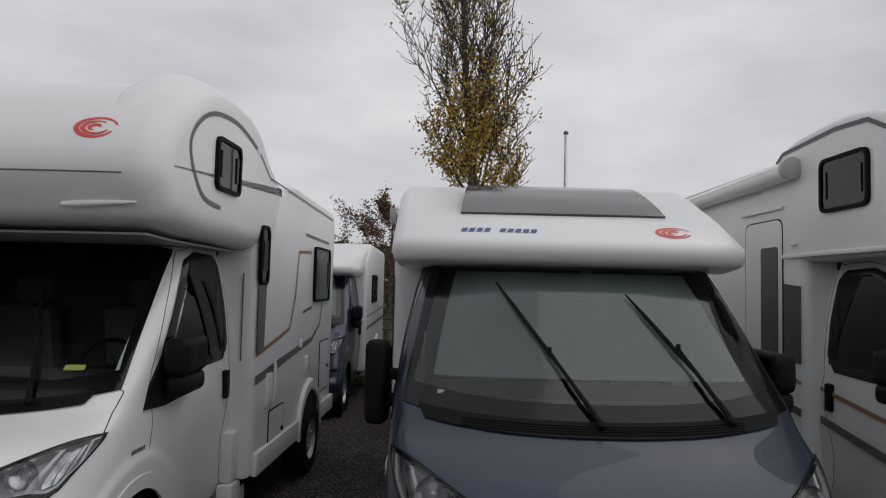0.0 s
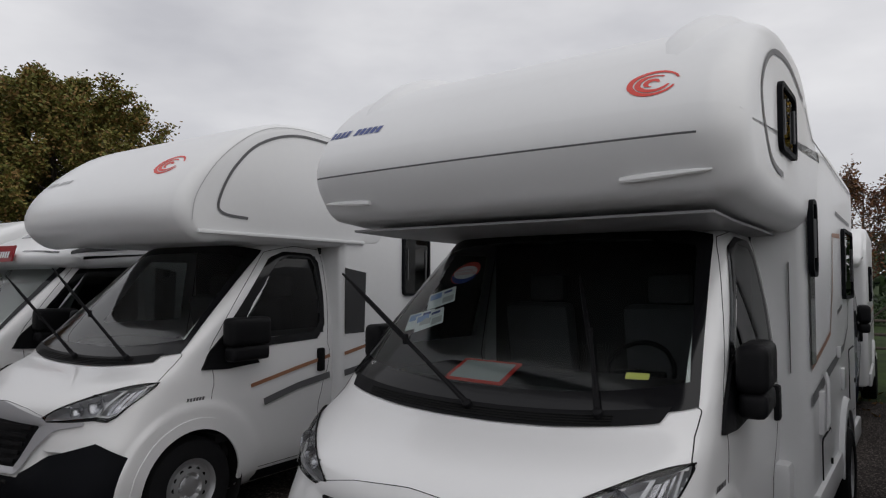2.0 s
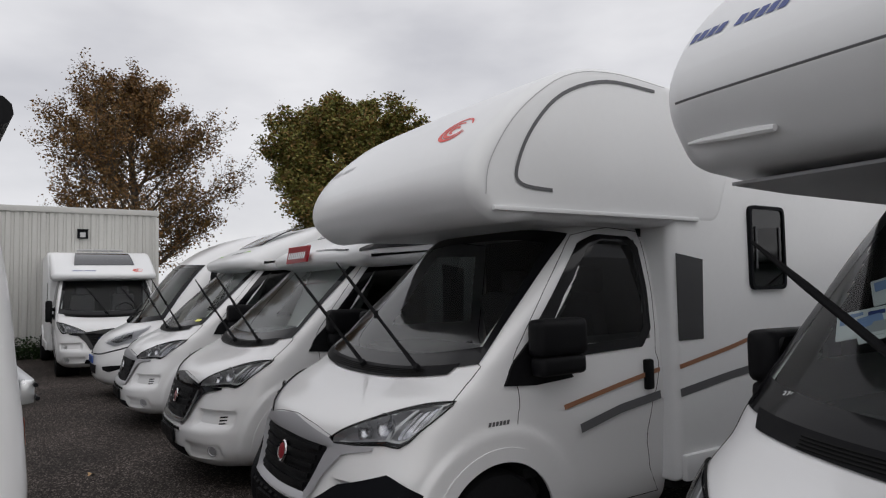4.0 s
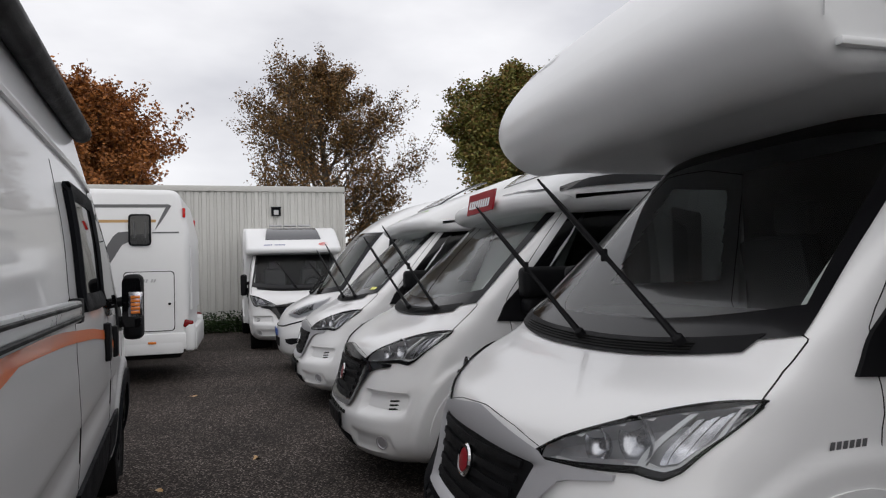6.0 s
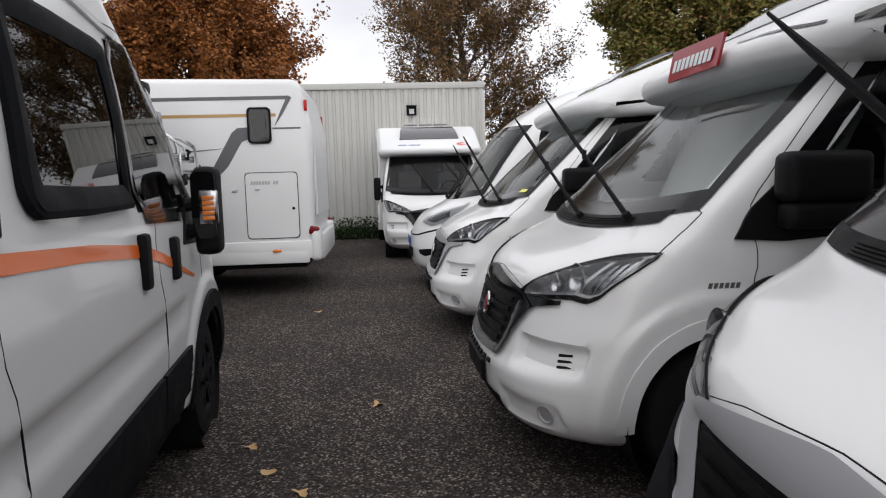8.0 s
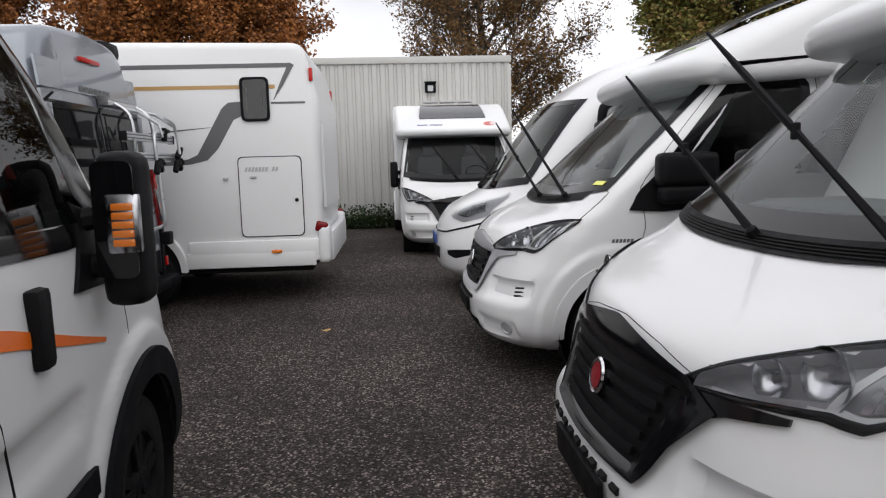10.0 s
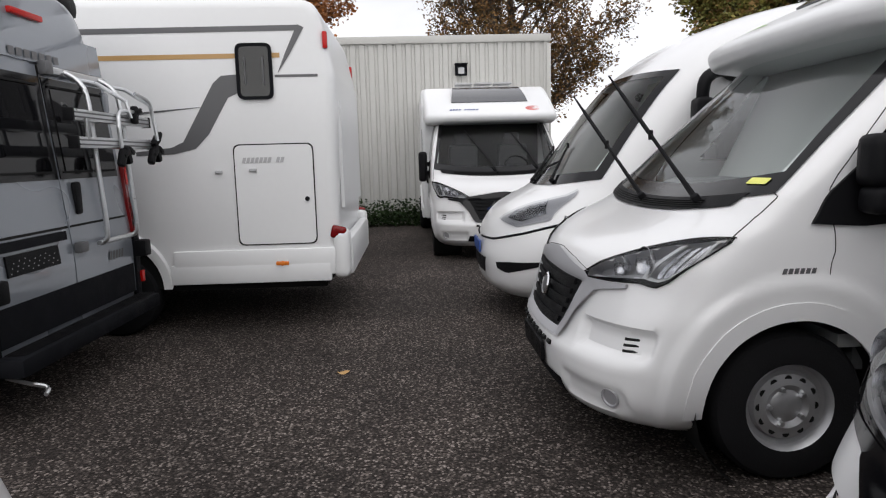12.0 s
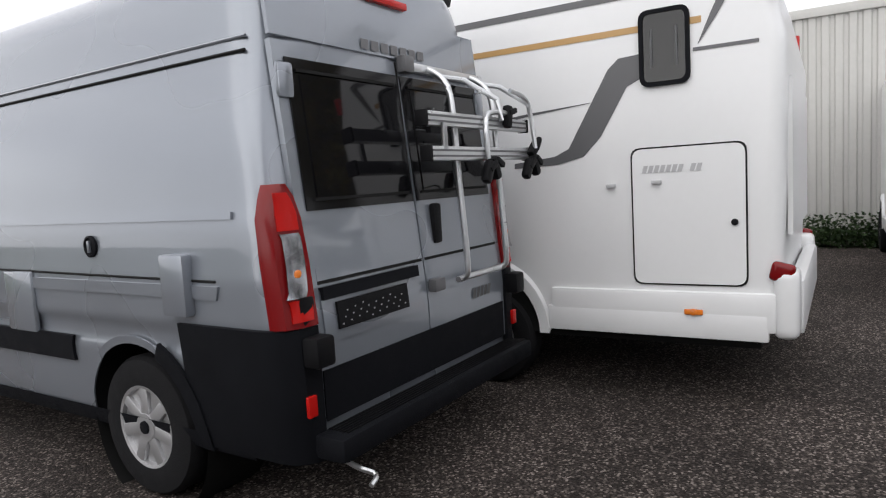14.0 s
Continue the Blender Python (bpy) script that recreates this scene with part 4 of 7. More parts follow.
def hatch(parent, W, side, s, z, w, h, mat=None, name="service_door", lock=True, r=0.04):
    u = Vector((0, side, 0))
    o = side_point(W, side, s, z, 0.004)
    d = part(name, plate(bmesh.new(), rect(w, h, r), o + Vector((side * 0.004, 0, 0)), u, (0, 0, 1), 0.012), mat or GRP, parent, smooth=False)
    part("door_seal", frame_ring(bmesh.new(), rect(w + 0.02, h + 0.02, r), rect(w - 0.004, h - 0.004, r), o + Vector((side * 0.003, 0, 0)), u, (0, 0, 1), 0.01), SEAL, d, smooth=False)
    if lock:
        part("lock", lathe(bmesh.new(), [(0.02, 0.0), (0.02, 0.014), (0.0005, 0.016)], side_point(W, side, s + (w / 2 - 0.06) * 1, z - h * 0.05, 0.006), (side, 0, 0), 14), BLACK, d)
    return d


def stripe(parent, W, side, pts, width, mat, off=0.0035, name="stripe"):
    """A foil stripe along (s, z) points on the side wall; width may change along it."""
    n = len(pts)
    ws = width if isinstance(width, (list, tuple)) else [width] * n
    a, b = [], []
    for i, p in enumerate(pts):
        p0, p1 = Vector(pts[max(i - 1, 0)]), Vector(pts[min(i + 1, n - 1)])
        t = (p1 - p0).normalized()
        v = Vector((-t.y, t.x)) * ws[i] / 2
        a.append(side_point(W, side, p[0] + v.x, p[1] + v.y, off))
        b.append(side_point(W, side, p[0] - v.x, p[1] - v.y, off))
    bm = bmesh.new()
    sheet(bm, [a, b])
    return part(name, bm, mat, parent, smooth=False)


def under(parent, W, s0, s1, z=0.42):
    bm = bmesh.new()
    box(bm, (0, -(s0 + s1) / 2, z), (2 * W - 0.16, s1 - s0 - 0.1, 0.12), 0.02)
    part("chassis", bm, SEAL, parent)


# ---- the ground ----
bm = bmesh.new()
sheet(bm, [[(x, y, -0.05) for x in np.linspace(-900, 900, 19)] for y in np.linspace(-900, 900, 19)])
tagged(part("ground", bm, GRASS, smooth=False), "rough green grass ground beyond the vehicle yard", "ground", kind="structure")
bm = bmesh.new()
sheet(bm, [[(x, y, 0.0) for x in np.linspace(-36, 24, 13)] for y in np.linspace(-16, 12.6, 7)], 0.1)
tagged(part("road", bm, ASPHALT, smooth=False), "dark coarse asphalt of a vehicle yard", "asphalt", kind="structure")


def place(x, y, heading):
    """A vehicle's pose from its nose; heading 0 looks along -y of the yard."""
    return pose(x, y, 0, 0, 0, 180 + heading)


def skirt(v, W, s0, s1, wheel_s, z=0.46, h=0.17, sides=(1, -1)):
    """The moulded skirt along a coach body, with an arch over its wheel."""
    for sd in sides:
        for a, b in ((s0, wheel_s - 0.46), (wheel_s + 0.46, s1)):
            if b - a > 0.1:
                part("skirt", box(bmesh.new(), (sd * (W + 0.006), -(a + b) / 2, z + h / 2 - 0.03), (0.05, b - a, h), 0.018), GRP, v)
        bm = bmesh.new()
        arc = [(wheel_s - 0.47 * math.cos(math.pi * k / 20), 0.40 + 0.50 * math.sin(math.pi * k / 20)) for k in range(21)]
        arc2 = [(wheel_s - 0.40 * math.cos(math.pi * k / 20), 0.40 + 0.42 * math.sin(math.pi * k / 20)) for k in range(21)]
        sheet(bm, [[(sd * (W + 0.035), -s, zz) for s, zz in arc2], [(sd * (W + 0.035), -s, zz) for s, zz in arc], [(sd * (W - 0.01), -s, zz + 0.03) for s, zz in arc]])
        part("wheel_arch", bm, GRP, v)
        bm = bmesh.new()
        plate(bm, [(s - wheel_s, zz) for s, zz in arc2], (sd * (W + 0.004), -wheel_s, 0), (0, sd, 0), (0, 0, 1), 0.004)
        part("arch_opening", bm, SEAL, v, smooth=False)


def coach(v, prof, W, length, wheel_s, r=0.07):
    house(v, prof, W, r, name="coach_body")
    under(v, W, 2.3, length)
    for sd in (1, -1):
        wheel(v, sd * (W - 0.06), wheel_s, 0.345, "steel", sd)
    skirt(v, W, 2.36, length, wheel_s)


def foil(v, W, side, pts, mat=None, off=0.004, name="side_foil"):
    """A flat foil patch on the side wall, from (s, z) corners."""
    bm = bmesh.new()
    plate(bm, [((-s) * side, z) for s, z in pts], (side * (W + off), 0, 0), (0, side, 0), (0, 0, 1), 0.003)
    return part(name, bm, mat or TINTFOIL, v, smooth=False)


TINTFOIL = material("smoked_foil", (0.014, 0.014, 0.016), 0.15, coat=0.4)


FACE = {}


def alcove(x, y, heading, label, prof, W=1.12, length=5.5, top=2.74, wheel_s=4.2, nose=0.3, nose_r=0.4, ar=0.10, bumper=None, trim=None, **kw):
    v = thing("motorhome", place(x, y, heading), label, "motorhome", "row of parked motorhomes")
    sh = ducato(v, WHITE, bumper, trim, **kw)
    low = rounded([(2.32, 0.42, 0.03), (length - 0.03, 0.42, 0.08), (length, top - 0.06, 0.2), (3.1, top, 0.3), (2.32, 2.3, 0.05)], 0.1)
    coach(v, low, W, length, wheel_s)
    FACE[v] = house(v, rounded(prof, 0.15), W + 0.004, ar, nose, nose_r, name="alcove")
    return v, sh


ALC_C = [(2.75, 2.09, 0.12), (1.2, 2.11, 0.15), (0.74, 2.15, 0.08), (0.57, 2.38, 0.22), (0.66, 2.62, 0.25), (1.02, 2.93, 0.35), (1.55, 3.10, 0.4), (2.25, 3.08, 0.25), (2.62, 2.80, 0.2), (3.0, 2.66, 0.1)]
ALC_D = [(2.85, 2.10, 0.12), (1.1, 2.10, 0.15), (0.82, 2.06, 0.14), (0.58, 2.26, 0.25), (0.71, 2.56, 0.35), (1.24, 2.97, 0.4), (1.75, 3.10, 0.35), (2.6, 3.04, 0.2), (3.1, 2.68, 0.2)]
ALC_A = ALC_D

# white alcove motorhome, with leaflets behind its glass
W = 1.18
camper_c, sh_c = alcove(-2.62, 2.62, -2, "white alcove motorhome with leaflets behind its windscreen", ALC_C, W=W, length=5.15, wheel_s=4.05, ar=0.14, nose=0.06, nose_r=0.25, lifted=(False, True), screen_glass=CLEARGLASS)
L = -1
side_window(camper_c, W, L, 1.60, 2.58, 0.42, 0.33, 0.06)
side_window(camper_c, W, L, 2.42, 2.06, 0.20, 0.45, 0.07)
side_window(camper_c, W, L, 4.45, 1.95, 0.72, 0.56, 0.06)
foil(camper_c, W - 0.105, L, [(2.30, 1.92), (2.30, 1.28), (2.42, 1.28), (2.42, 1.92)])
foil(camper_c, W, L, [(2.34, 1.92), (2.34, 1.33), (2.52, 1.33), (2.54, 1.92)])
stripe(camper_c, W, L, smooth_path([(1.50, 2.31, 0), (1.20, 2.36, 0), (1.03, 2.62, 0), (1.28, 2.84, 0), (1.75, 2.90, 0), (2.18, 2.82, 0)], 5), 0.028, GREYPRINT, 0.008)
stripe(camper_c, W, L, [(2.25, 2.80), (2.52, 2.66), (3.2, 2.64), (5.0, 2.58)], 0.014, GREYPRINT, 0.008)
stripe(camper_c, W, L, [(2.34, 1.32), (2.9, 1.40), (3.25, 1.46), (3.42, 1.75), (3.50, 2.14), (3.98, 2.16)], 0.035, BROWN)
stripe(camper_c, W, L, [(2.34, 1.13), (3.0, 1.20), (4.10, 1.30), (4.45, 1.44), (4.52, 1.66)], [0.07, 0.07, 0.05, 0.03, 0.03], GREYPRINT)
stripe(camper_c, W, L, [(3.70, 1.58), (4.05, 1.62)], 0.03, GREYPRINT)
stripe(camper_c, W, L, [(3.75, 2.32), (4.80, 2.30)], 0.03, GREYPRINT)
hatch(camper_c, W, L, 2.92, 0.66, 0.42, 0.36)
hatch(camper_c, W, L, 4.70, 0.98, 0.42, 0.52)
part("water_filler", box(bmesh.new(), (L * (W + 0.012), -2.66, 1.02), (0.03, 0.12, 0.26), 0.012), WHITE, camper_c)
part("gas_vent", box(bmesh.new(), (L * (W + 0.012), -3.9, 1.08), (0.03, 0.14, 0.16), 0.012), WHITE, camper_c)
part("door_lock", box(bmesh.new(), (L * (W + 0.014), -3.62, 1.30), (0.03, 0.06, 0.08), 0.012), WHITE, camper_c)
part("handrail", tube(bmesh.new(), [(L * (W + 0.02), -2.74, 0.90), (L * (W + 0.035), -2.74, 0.95), (L * (W + 0.035), -2.74, 1.2), (L * (W + 0.02), -2.74, 1.25)], 0.014), WHITE, camper_c)
bm = bmesh.new()
box(bm, (L * 1.03, -2.32, 0.60), (0.10, 0.22, 0.36), 0.03)
box(bm, (L * 1.035, -2.33, 0.30), (0.12, 0.30, 0.24), 0.03)
part("step_corner", bm, GRP, camper_c)


def nose_at(x, z, prof_s, nose=0.06, nose_r=0.25, Wd=1.184, fade=1.0):
    """The front of an alcove at the width x, given its depth on the centre line."""
    k = max(0.0, abs(x) - (Wd - nose_r)) / nose_r
    return Vector((x, -(prof_s + nose * (1 - math.sqrt(max(0, 1 - k * k))) * fade + 0.05 * (x / Wd) ** 2), z))


def up_slope(ds, dz):
    return Vector((0, -ds, dz)).normalized()


# emblem, lettering, light bars and seam on the alcove's face
drape(swirl(camper_c, nose_at(-0.84, 2.625, 0.675) + Vector((0, 0.03, 0.022)), (-1, 0, 0), up_slope(0.36, 0.31), 0.165), FACE[camper_c])
# grey panel, its colour also carries the shade under the overhang
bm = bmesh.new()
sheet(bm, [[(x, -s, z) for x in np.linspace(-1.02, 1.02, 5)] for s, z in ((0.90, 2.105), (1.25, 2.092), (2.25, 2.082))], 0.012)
part("alcove_floor", bm, UNDER, camper_c, "grey underside panel of the alcove, shade put into its colour")
drape(letters(camper_c, nose_at(1.06, 2.60, 0.66) + Vector((0, 0.0, 0.03)), (-1, 0.12, 0), up_slope(0.25, 0.3), 10, 0.42, 0.055, BLUEPRINT, gaps=(4,)), FACE[camper_c])
for sd in (-1, 1):
    ps = [nose_at(sd * (0.70 + 0.06 * k), 2.225 + 0.003 * k, 0.675) + Vector((0, 0.012, 0)) for k in range(7)]
    part("marker_light", tube(bmesh.new(), ps, [0.012, 0.016, 0.016, 0.015, 0.013, 0.010, 0.005], 8), WHITE, camper_c, "narrow white marker light")
ps = [nose_at(x, 2.375, 0.572) + Vector((0, 0.004, 0)) for x in np.linspace(-1.03, 1.03, 40)]
part("alcove_seam", tube(bmesh.new(), ps, 0.005, 5), GREYPRINT, camper_c)
tube_bm = tube(bmesh.new(), [(-0.75, -1.75, 3.115), (-0.4, -1.75, 3.125), (0.4, -1.75, 3.125), (0.7, -1.75, 3.12)], 0.012, 6)
part("roof_rail", tube_bm, GREYPRINT, camper_c)
for sd in (-1, 1):
    ridge = smooth_path([(sd * 0.86, -0.86, 2.52), (sd * 0.88, -1.10, 2.77), (sd * 0.90, -1.42, 2.945), (sd * 0.91, -1.80, 3.005), (sd * 0.91, -2.20, 2.985), (sd * 0.91, -2.60, 2.70)], 5)
    part("roof_ridge", tube(bmesh.new(), ridge, 0.17, 20), GRP, camper_c, "rounded white ridge on the alcove roof")


def on_screen(sh, x, z, off=-0.012):
    return sh.at(sh.qx(x, z), z, off)


def screen_card(v, sh, x, z, w, h, turn, mat, name, off=-0.012, label=""):
    """A card stuck behind the windscreen."""
    o = on_screen(sh, x, z, off)
    u = (on_screen(sh, x - 0.03, z, off) - on_screen(sh, x + 0.03, z, off)).normalized()
    vv = (on_screen(sh, x, z + 0.03, off) - on_screen(sh, x, z - 0.03, off)).normalized()
    c, s_ = math.cos(turn), math.sin(turn)
    a, b = u * c + vv * s_, vv * c - u * s_
    return part(name, plate(bmesh.new(), rect(w, h, 0.004, n=1), o, a, b, 0.002), mat, v, label, smooth=False), o, a, b


for x, z, tn in ((0.60, 1.72, 0.45), (0.665, 1.595, 0.35), (0.59, 1.60, 0.5)):
    c, o, a, b = screen_card(camper_c, sh_c, x, z, 0.20, 0.14, tn, PAPER, "leaflet", -0.02, "white leaflet with blue pictures")
    n_ = a.cross(b)
    for dx, dy, w_, h_, mm in ((-0.045, 0.03, 0.085, 0.05, PAPERBLUE), (0.05, -0.03, 0.08, 0.05, PALEPRINT), (0.045, 0.04, 0.06, 0.02, BLUEPRINT)):
        part("picture", plate(bmesh.new(), rect(w_, h_, 0.002, n=1), o + a * dx + b * dy + n_ * 0.002, a, b, 0.001), mm, c, smooth=False)
c, o, a, b = screen_card(camper_c, sh_c, 0.515, 1.86, 0.01, 0.01, 0.1, PAPER, "round_sticker", -0.006, "round red, white and blue sticker")
n_ = a.cross(b)
part("sticker_disc", lathe(bmesh.new(), [(0.10, 0.0), (0.0005, 0.001)], o, n_, 36), REDPRINT, c)
part("sticker_band", plate(bmesh.new(), [(0.10 * math.cos(t), 0.10 * math.sin(t)) for t in np.linspace(math.pi * 1.08, math.pi * 1.92, 20)], o + n_ * 0.002, a, b, 0.001), BLUEPRINT, c, smooth=False)
part("sticker_centre", plate(bmesh.new(), [(0.088 * math.cos(t), 0.058 * math.sin(t)) for t in np.linspace(0, 2 * math.pi, 37)[:-1]], o + n_ * 0.003, a, b, 0.001), PAPER, c, smooth=False)
words(c, "DICHTIGKEITS", o - a * 0.072 + b * 0.008 + n_ * 0.006, a, b, 0.023, REDPRINT)
words(c, "GARANTIE", o - a * 0.068 - b * 0.024 + n_ * 0.006, a, b, 0.031, REDPRINT)
c, o, a, b = screen_card(camper_c, sh_c, -0.70, 1.40, 0.10, 0.035, 0.0, YELLOW, "yellow_label", -0.006, "small yellow paper label")
words(camper_c, "276", on_screen(sh_c, 0.80, 1.335, 0.012), (-1, -0.1, 0), (0, -0.6, 0.7), 0.024, PAPER)
tray = part("price_sheet", plate(bmesh.new(), rect(0.40, 0.30, 0.01, n=1), (0.26, -1.12, 1.315), (-1, 0.1, 0), (0.05, -0.85, 0.28), 0.004), REDPRINT, camper_c, "price sheet with a red border on the dashboard", smooth=False)
part("sheet_paper", plate(bmesh.new(), rect(0.34, 0.24, 0.004, n=1), (0.26, -1.12, 1.318), (-1, 0.1, 0), (0.05, -0.85, 0.28), 0.002), BLIND, tray, smooth=False)

# white alcove motorhome with dark bumper corners
W = 1.12
camper_d, sh_d = alcove(-6.08, 2.59, 0, "white alcove motorhome with dark grey bumper corners and lifted wipers", ALC_D, nose=0.06, nose_r=0.3, ar=0.07, bumper=GREYPL, trim=TRIMSILVER)
stripe(camper_d, W, L, smooth_path([(1.28, 2.27, 0), (1.06, 2.29, 0), (1.02, 2.38, 0), (1.14, 2.62, 0), (1.38, 2.85, 0), (1.75, 2.98, 0), (2.2, 2.98, 0)], 5), 0.022, GREYPRINT, 0.009)
stripe(camper_d, W, L, smooth_path([(0.80, 2.22, 0), (0.84, 2.42, 0), (1.05, 2.71, 0), (1.40, 2.96, 0), (1.80, 3.04, 0), (2.3, 3.02, 0)], 5), 0.006, PALEPRINT, 0.009)
part("alcove_rail", box(bmesh.new(), (L * (W + 0.012), -1.72, 2.15), (0.03, 1.75, 0.028), 0.010), GRP, camper_d)
foil(camper_d, W, L, [(2.36, 1.92), (2.36, 1.34), (2.62, 1.34), (2.64, 1.88)])
side_window(camper_d, W, L, 3.4, 1.97, 0.45, 0.62)
stripe(camper_d, W - 0.105, L, [(1.42, 1.00), (1.9, 1.09), (2.28, 1.155)], 0.03, BROWN, 0.012)
stripe(camper_d, W, L, [(2.36, 1.17), (2.9, 1.26), (3.4, 1.36)], 0.03, BROWN)
stripe(camper_d, W - 0.105, L, [(1.55, 0.86), (1.9, 0.94), (2.28, 0.99)], 0.055, GREYPRINT, 0.012)
stripe(camper_d, W, L, [(2.36, 1.0), (2.9, 1.07), (3.4, 1.12)], 0.055, GREYPRINT)
drape(swirl(camper_d, (-0.78, -0.84, 2.66), (-1, 0, 0), up_slope(0.58, 0.37), 0.22), FACE[camper_d])
drape(letters(camper_d, (0.95, -0.76, 2.64), (-1, 0, 0), up_slope(0.5, 0.36), 10, 0.42, 0.055, PALEPRINT, gaps=(4,)), FACE[camper_d])
for v, sh in ((camper_c, sh_c), (camper_d, sh_d)):
    letters(v, sh.at(sh.qs(0.87, 0.965, L), 0.955, 0.006), sh.at(sh.qs(1.02, 0.965, L), 0.955) - sh.at(sh.qs(0.87, 0.965, L), 0.955), (0, 0, 1), 6, 0.15, 0.024, GREYPRINT)

# alcove motorhome with awning and side door
camper_a, sh_a = alcove(3.8, 2.6, 0, "white alcove motorhome with side door and roof awning", ALC_A, length=6.2, wheel_s=4.9, nose=0.06, nose_r=0.3, ar=0.07, top=2.85)
side_window(camper_a, W, 1, 1.80, 2.62, 0.54, 0.38, 0.07)
stripe(camper_a, W, 1, [(2.7, 2.90), (2.6, 2.96), (1.9, 3.0), (1.55, 2.98), (1.2, 2.8)], 0.03, GREYPRINT, 0.009)
dr = hatch(camper_a, W, 1, 2.93, 1.52, 0.62, 1.86, name="entry_door", lock=False, r=0.09)
part("door_window", plate(bmesh.new(), rect(0.28, 0.95, 0.03), (W + 0.012, -2.82, 1.76), (0, 1, 0), (0, 0, 1), 0.004), TINTFOIL, dr, "tall dark window in the entry door", smooth=False)
part("rain_gutter", box(bmesh.new(), (W + 0.012, -2.95, 2.54), (0.03, 0.72, 0.025), 0.008), GRP, camper_a)
part("coat_hook", box(bmesh.new(), (W + 0.02, -2.43, 2.24), (0.05, 0.05, 0.025), 0.008), GRP, camper_a)
bm = bmesh.new()
tube(bm, [(W + 0.06, -2.40, 2.80), (W + 0.06, -5.9, 2.76)], 0.075, 12)
box(bm, (W + 0.03, -4.15, 2.845), (0.10, 3.5, 0.06), 0.015)
aw = part("awning", bm, WHITE, camper_a, "white rolled awning case")
part("awning_end", lathe(bmesh.new(), [(0.085, 0.0), (0.085, 0.05), (0.05, 0.06), (0.0005, 0.062)], (W + 0.06, -2.40, 2.81), (0, 1, 0), 20), PALEPRINT, aw)
foil(camper_a, W, 1, [(2.36, 1.92), (2.36, 1.34), (2.60, 1.34), (2.62, 1.94)])
part("alcove_rail", box(bmesh.new(), (W + 0.012, -1.72, 2.15), (0.03, 1.75, 0.035), 0.012), GRP, camper_a)
stripe(camper_a, W, 1, [(2.36, 1.2), (2.64, 1.24)], 0.03, BROWN)
stripe(camper_a, W, 1, [(2.36, 0.98), (2.64, 1.02)], 0.06, GREYPRINT)
stripe(camper_a, W - 0.105, 1, [(1.42, 1.06), (2.28, 1.18)], 0.03, BROWN, 0.012)
stripe(camper_a, W - 0.105, 1, [(1.55, 0.85), (2.28, 0.96)], 0.055, GREYPRINT, 0.012)


def semi(x, y, heading, label, paint=WHITE, W=1.10, length=6.6, top=2.66, wheel_s=4.75, nose=(1.25, 2.04), group="row of parked motorhomes", bow=0.24, **kw):
    v = thing("motorhome", place(x, y, heading), label, "motorhome", group)
    sh = ducato(v, paint, **kw)
    a, b = nose
    low = rounded([(2.32, 0.42, 0.03), (length - 0.03, 0.42, 0.08), (length, top + 0.0, 0.2), (2.9, top + 0.03, 0.3), (2.32, top - 0.3, 0.05)], 0.1)
    coach(v, low, W, length, wheel_s)
    cap = [(2.75, b - 0.0, 0.12), (a + 0.35, b - 0.06, 0.1), (a + 0.03, b - 0.02, 0.06), (a, b + 0.09, 0.08), (a + 0.45, b + 0.29, 0.3), (a + 1.2, top - 0.07, 0.4), (2.75, top + 0.03, 0.2), (3.0, b + 0.1, 0.12)]
    FACE[v] = house(v, rounded(cap, 0.1), W - 0.03, 0.09, bow, 0.55, name="roof_cap")
    return v, sh


def cap_pt(a, b, x, t, bow=0.24, Wc=1.08, lift=0.014):
    """A point on the sloping face of a roof cap: t goes from its lip to the roof window."""
    k = min(1.0, max(0.0, abs(x) - (Wc - 0.55)) / 0.55)
    s = a + 0.02 + 0.43 * t + bow * (1 - math.sqrt(1 - k * k)) * (1 - 0.4 * t) ** 0.8 + 0.05 * (x / Wc) ** 2 * (1 - 0.4 * t)
    return Vector((x, -s + lift * 0.5, b + 0.095 + 0.195 * t + lift))


def cap_top(v, a, b, top, half, s0=0.48, s1=1.15, mat=None, name="roof_window"):
    """The dark pane let into a roof cap, bowed with it."""
    bm = bmesh.new()
    z0, z1 = b + 0.30, top - 0.035
    rows = []
    for k in range(7):
        t = k / 6
        s = a + s0 + (s1 - s0) * t
        z = z0 + (z1 - z0) * (1 - (1 - t) ** 1.4)
        rows.append([(x, -(s + 0.05 * (x / 1.1) ** 2), z + 0.012) for x in np.linspace(-half * (1 - 0.10 * t), half * (1 - 0.10 * t), 9)])
    sheet(bm, rows, 0.02)
    return part(name, bm, mat or SOLAR, v, "dark tinted roof window")


def roof_bars(v, z, s):
    bm = bmesh.new()
    for k in range(3):
        box(bm, (-0.34 + 0.34 * k, -s, z + 0.02), (0.30, 0.34, 0.035), 0.012)
    part("roof_vent", bm, PALEPRINT, v)


camper_b, sh_b = semi(0.77, 2.48, 0, "semi-integrated motorhome with dark blue cab and white coach body", BLUE, W=1.12, blinds=True, lifted=(False, False), nose=(1.28, 2.03), top=2.64, folded=(False, True))
cap_top(camper_b, 1.28, 2.03, 2.64, 0.66)
drape(swirl(camper_b, cap_pt(1.28, 2.03, -0.62, 0.42, lift=0.03), (-1, -0.2, 0), up_slope(0.45, 0.2), 0.18), FACE[camper_b])
drape(letters(camper_b, cap_pt(1.28, 2.03, 0.67, 0.30, lift=0.03), (-1, 0.06, 0), up_slope(0.45, 0.2), 10, 0.46, 0.065, BLUEPRINT, gaps=(4,)), FACE[camper_b])
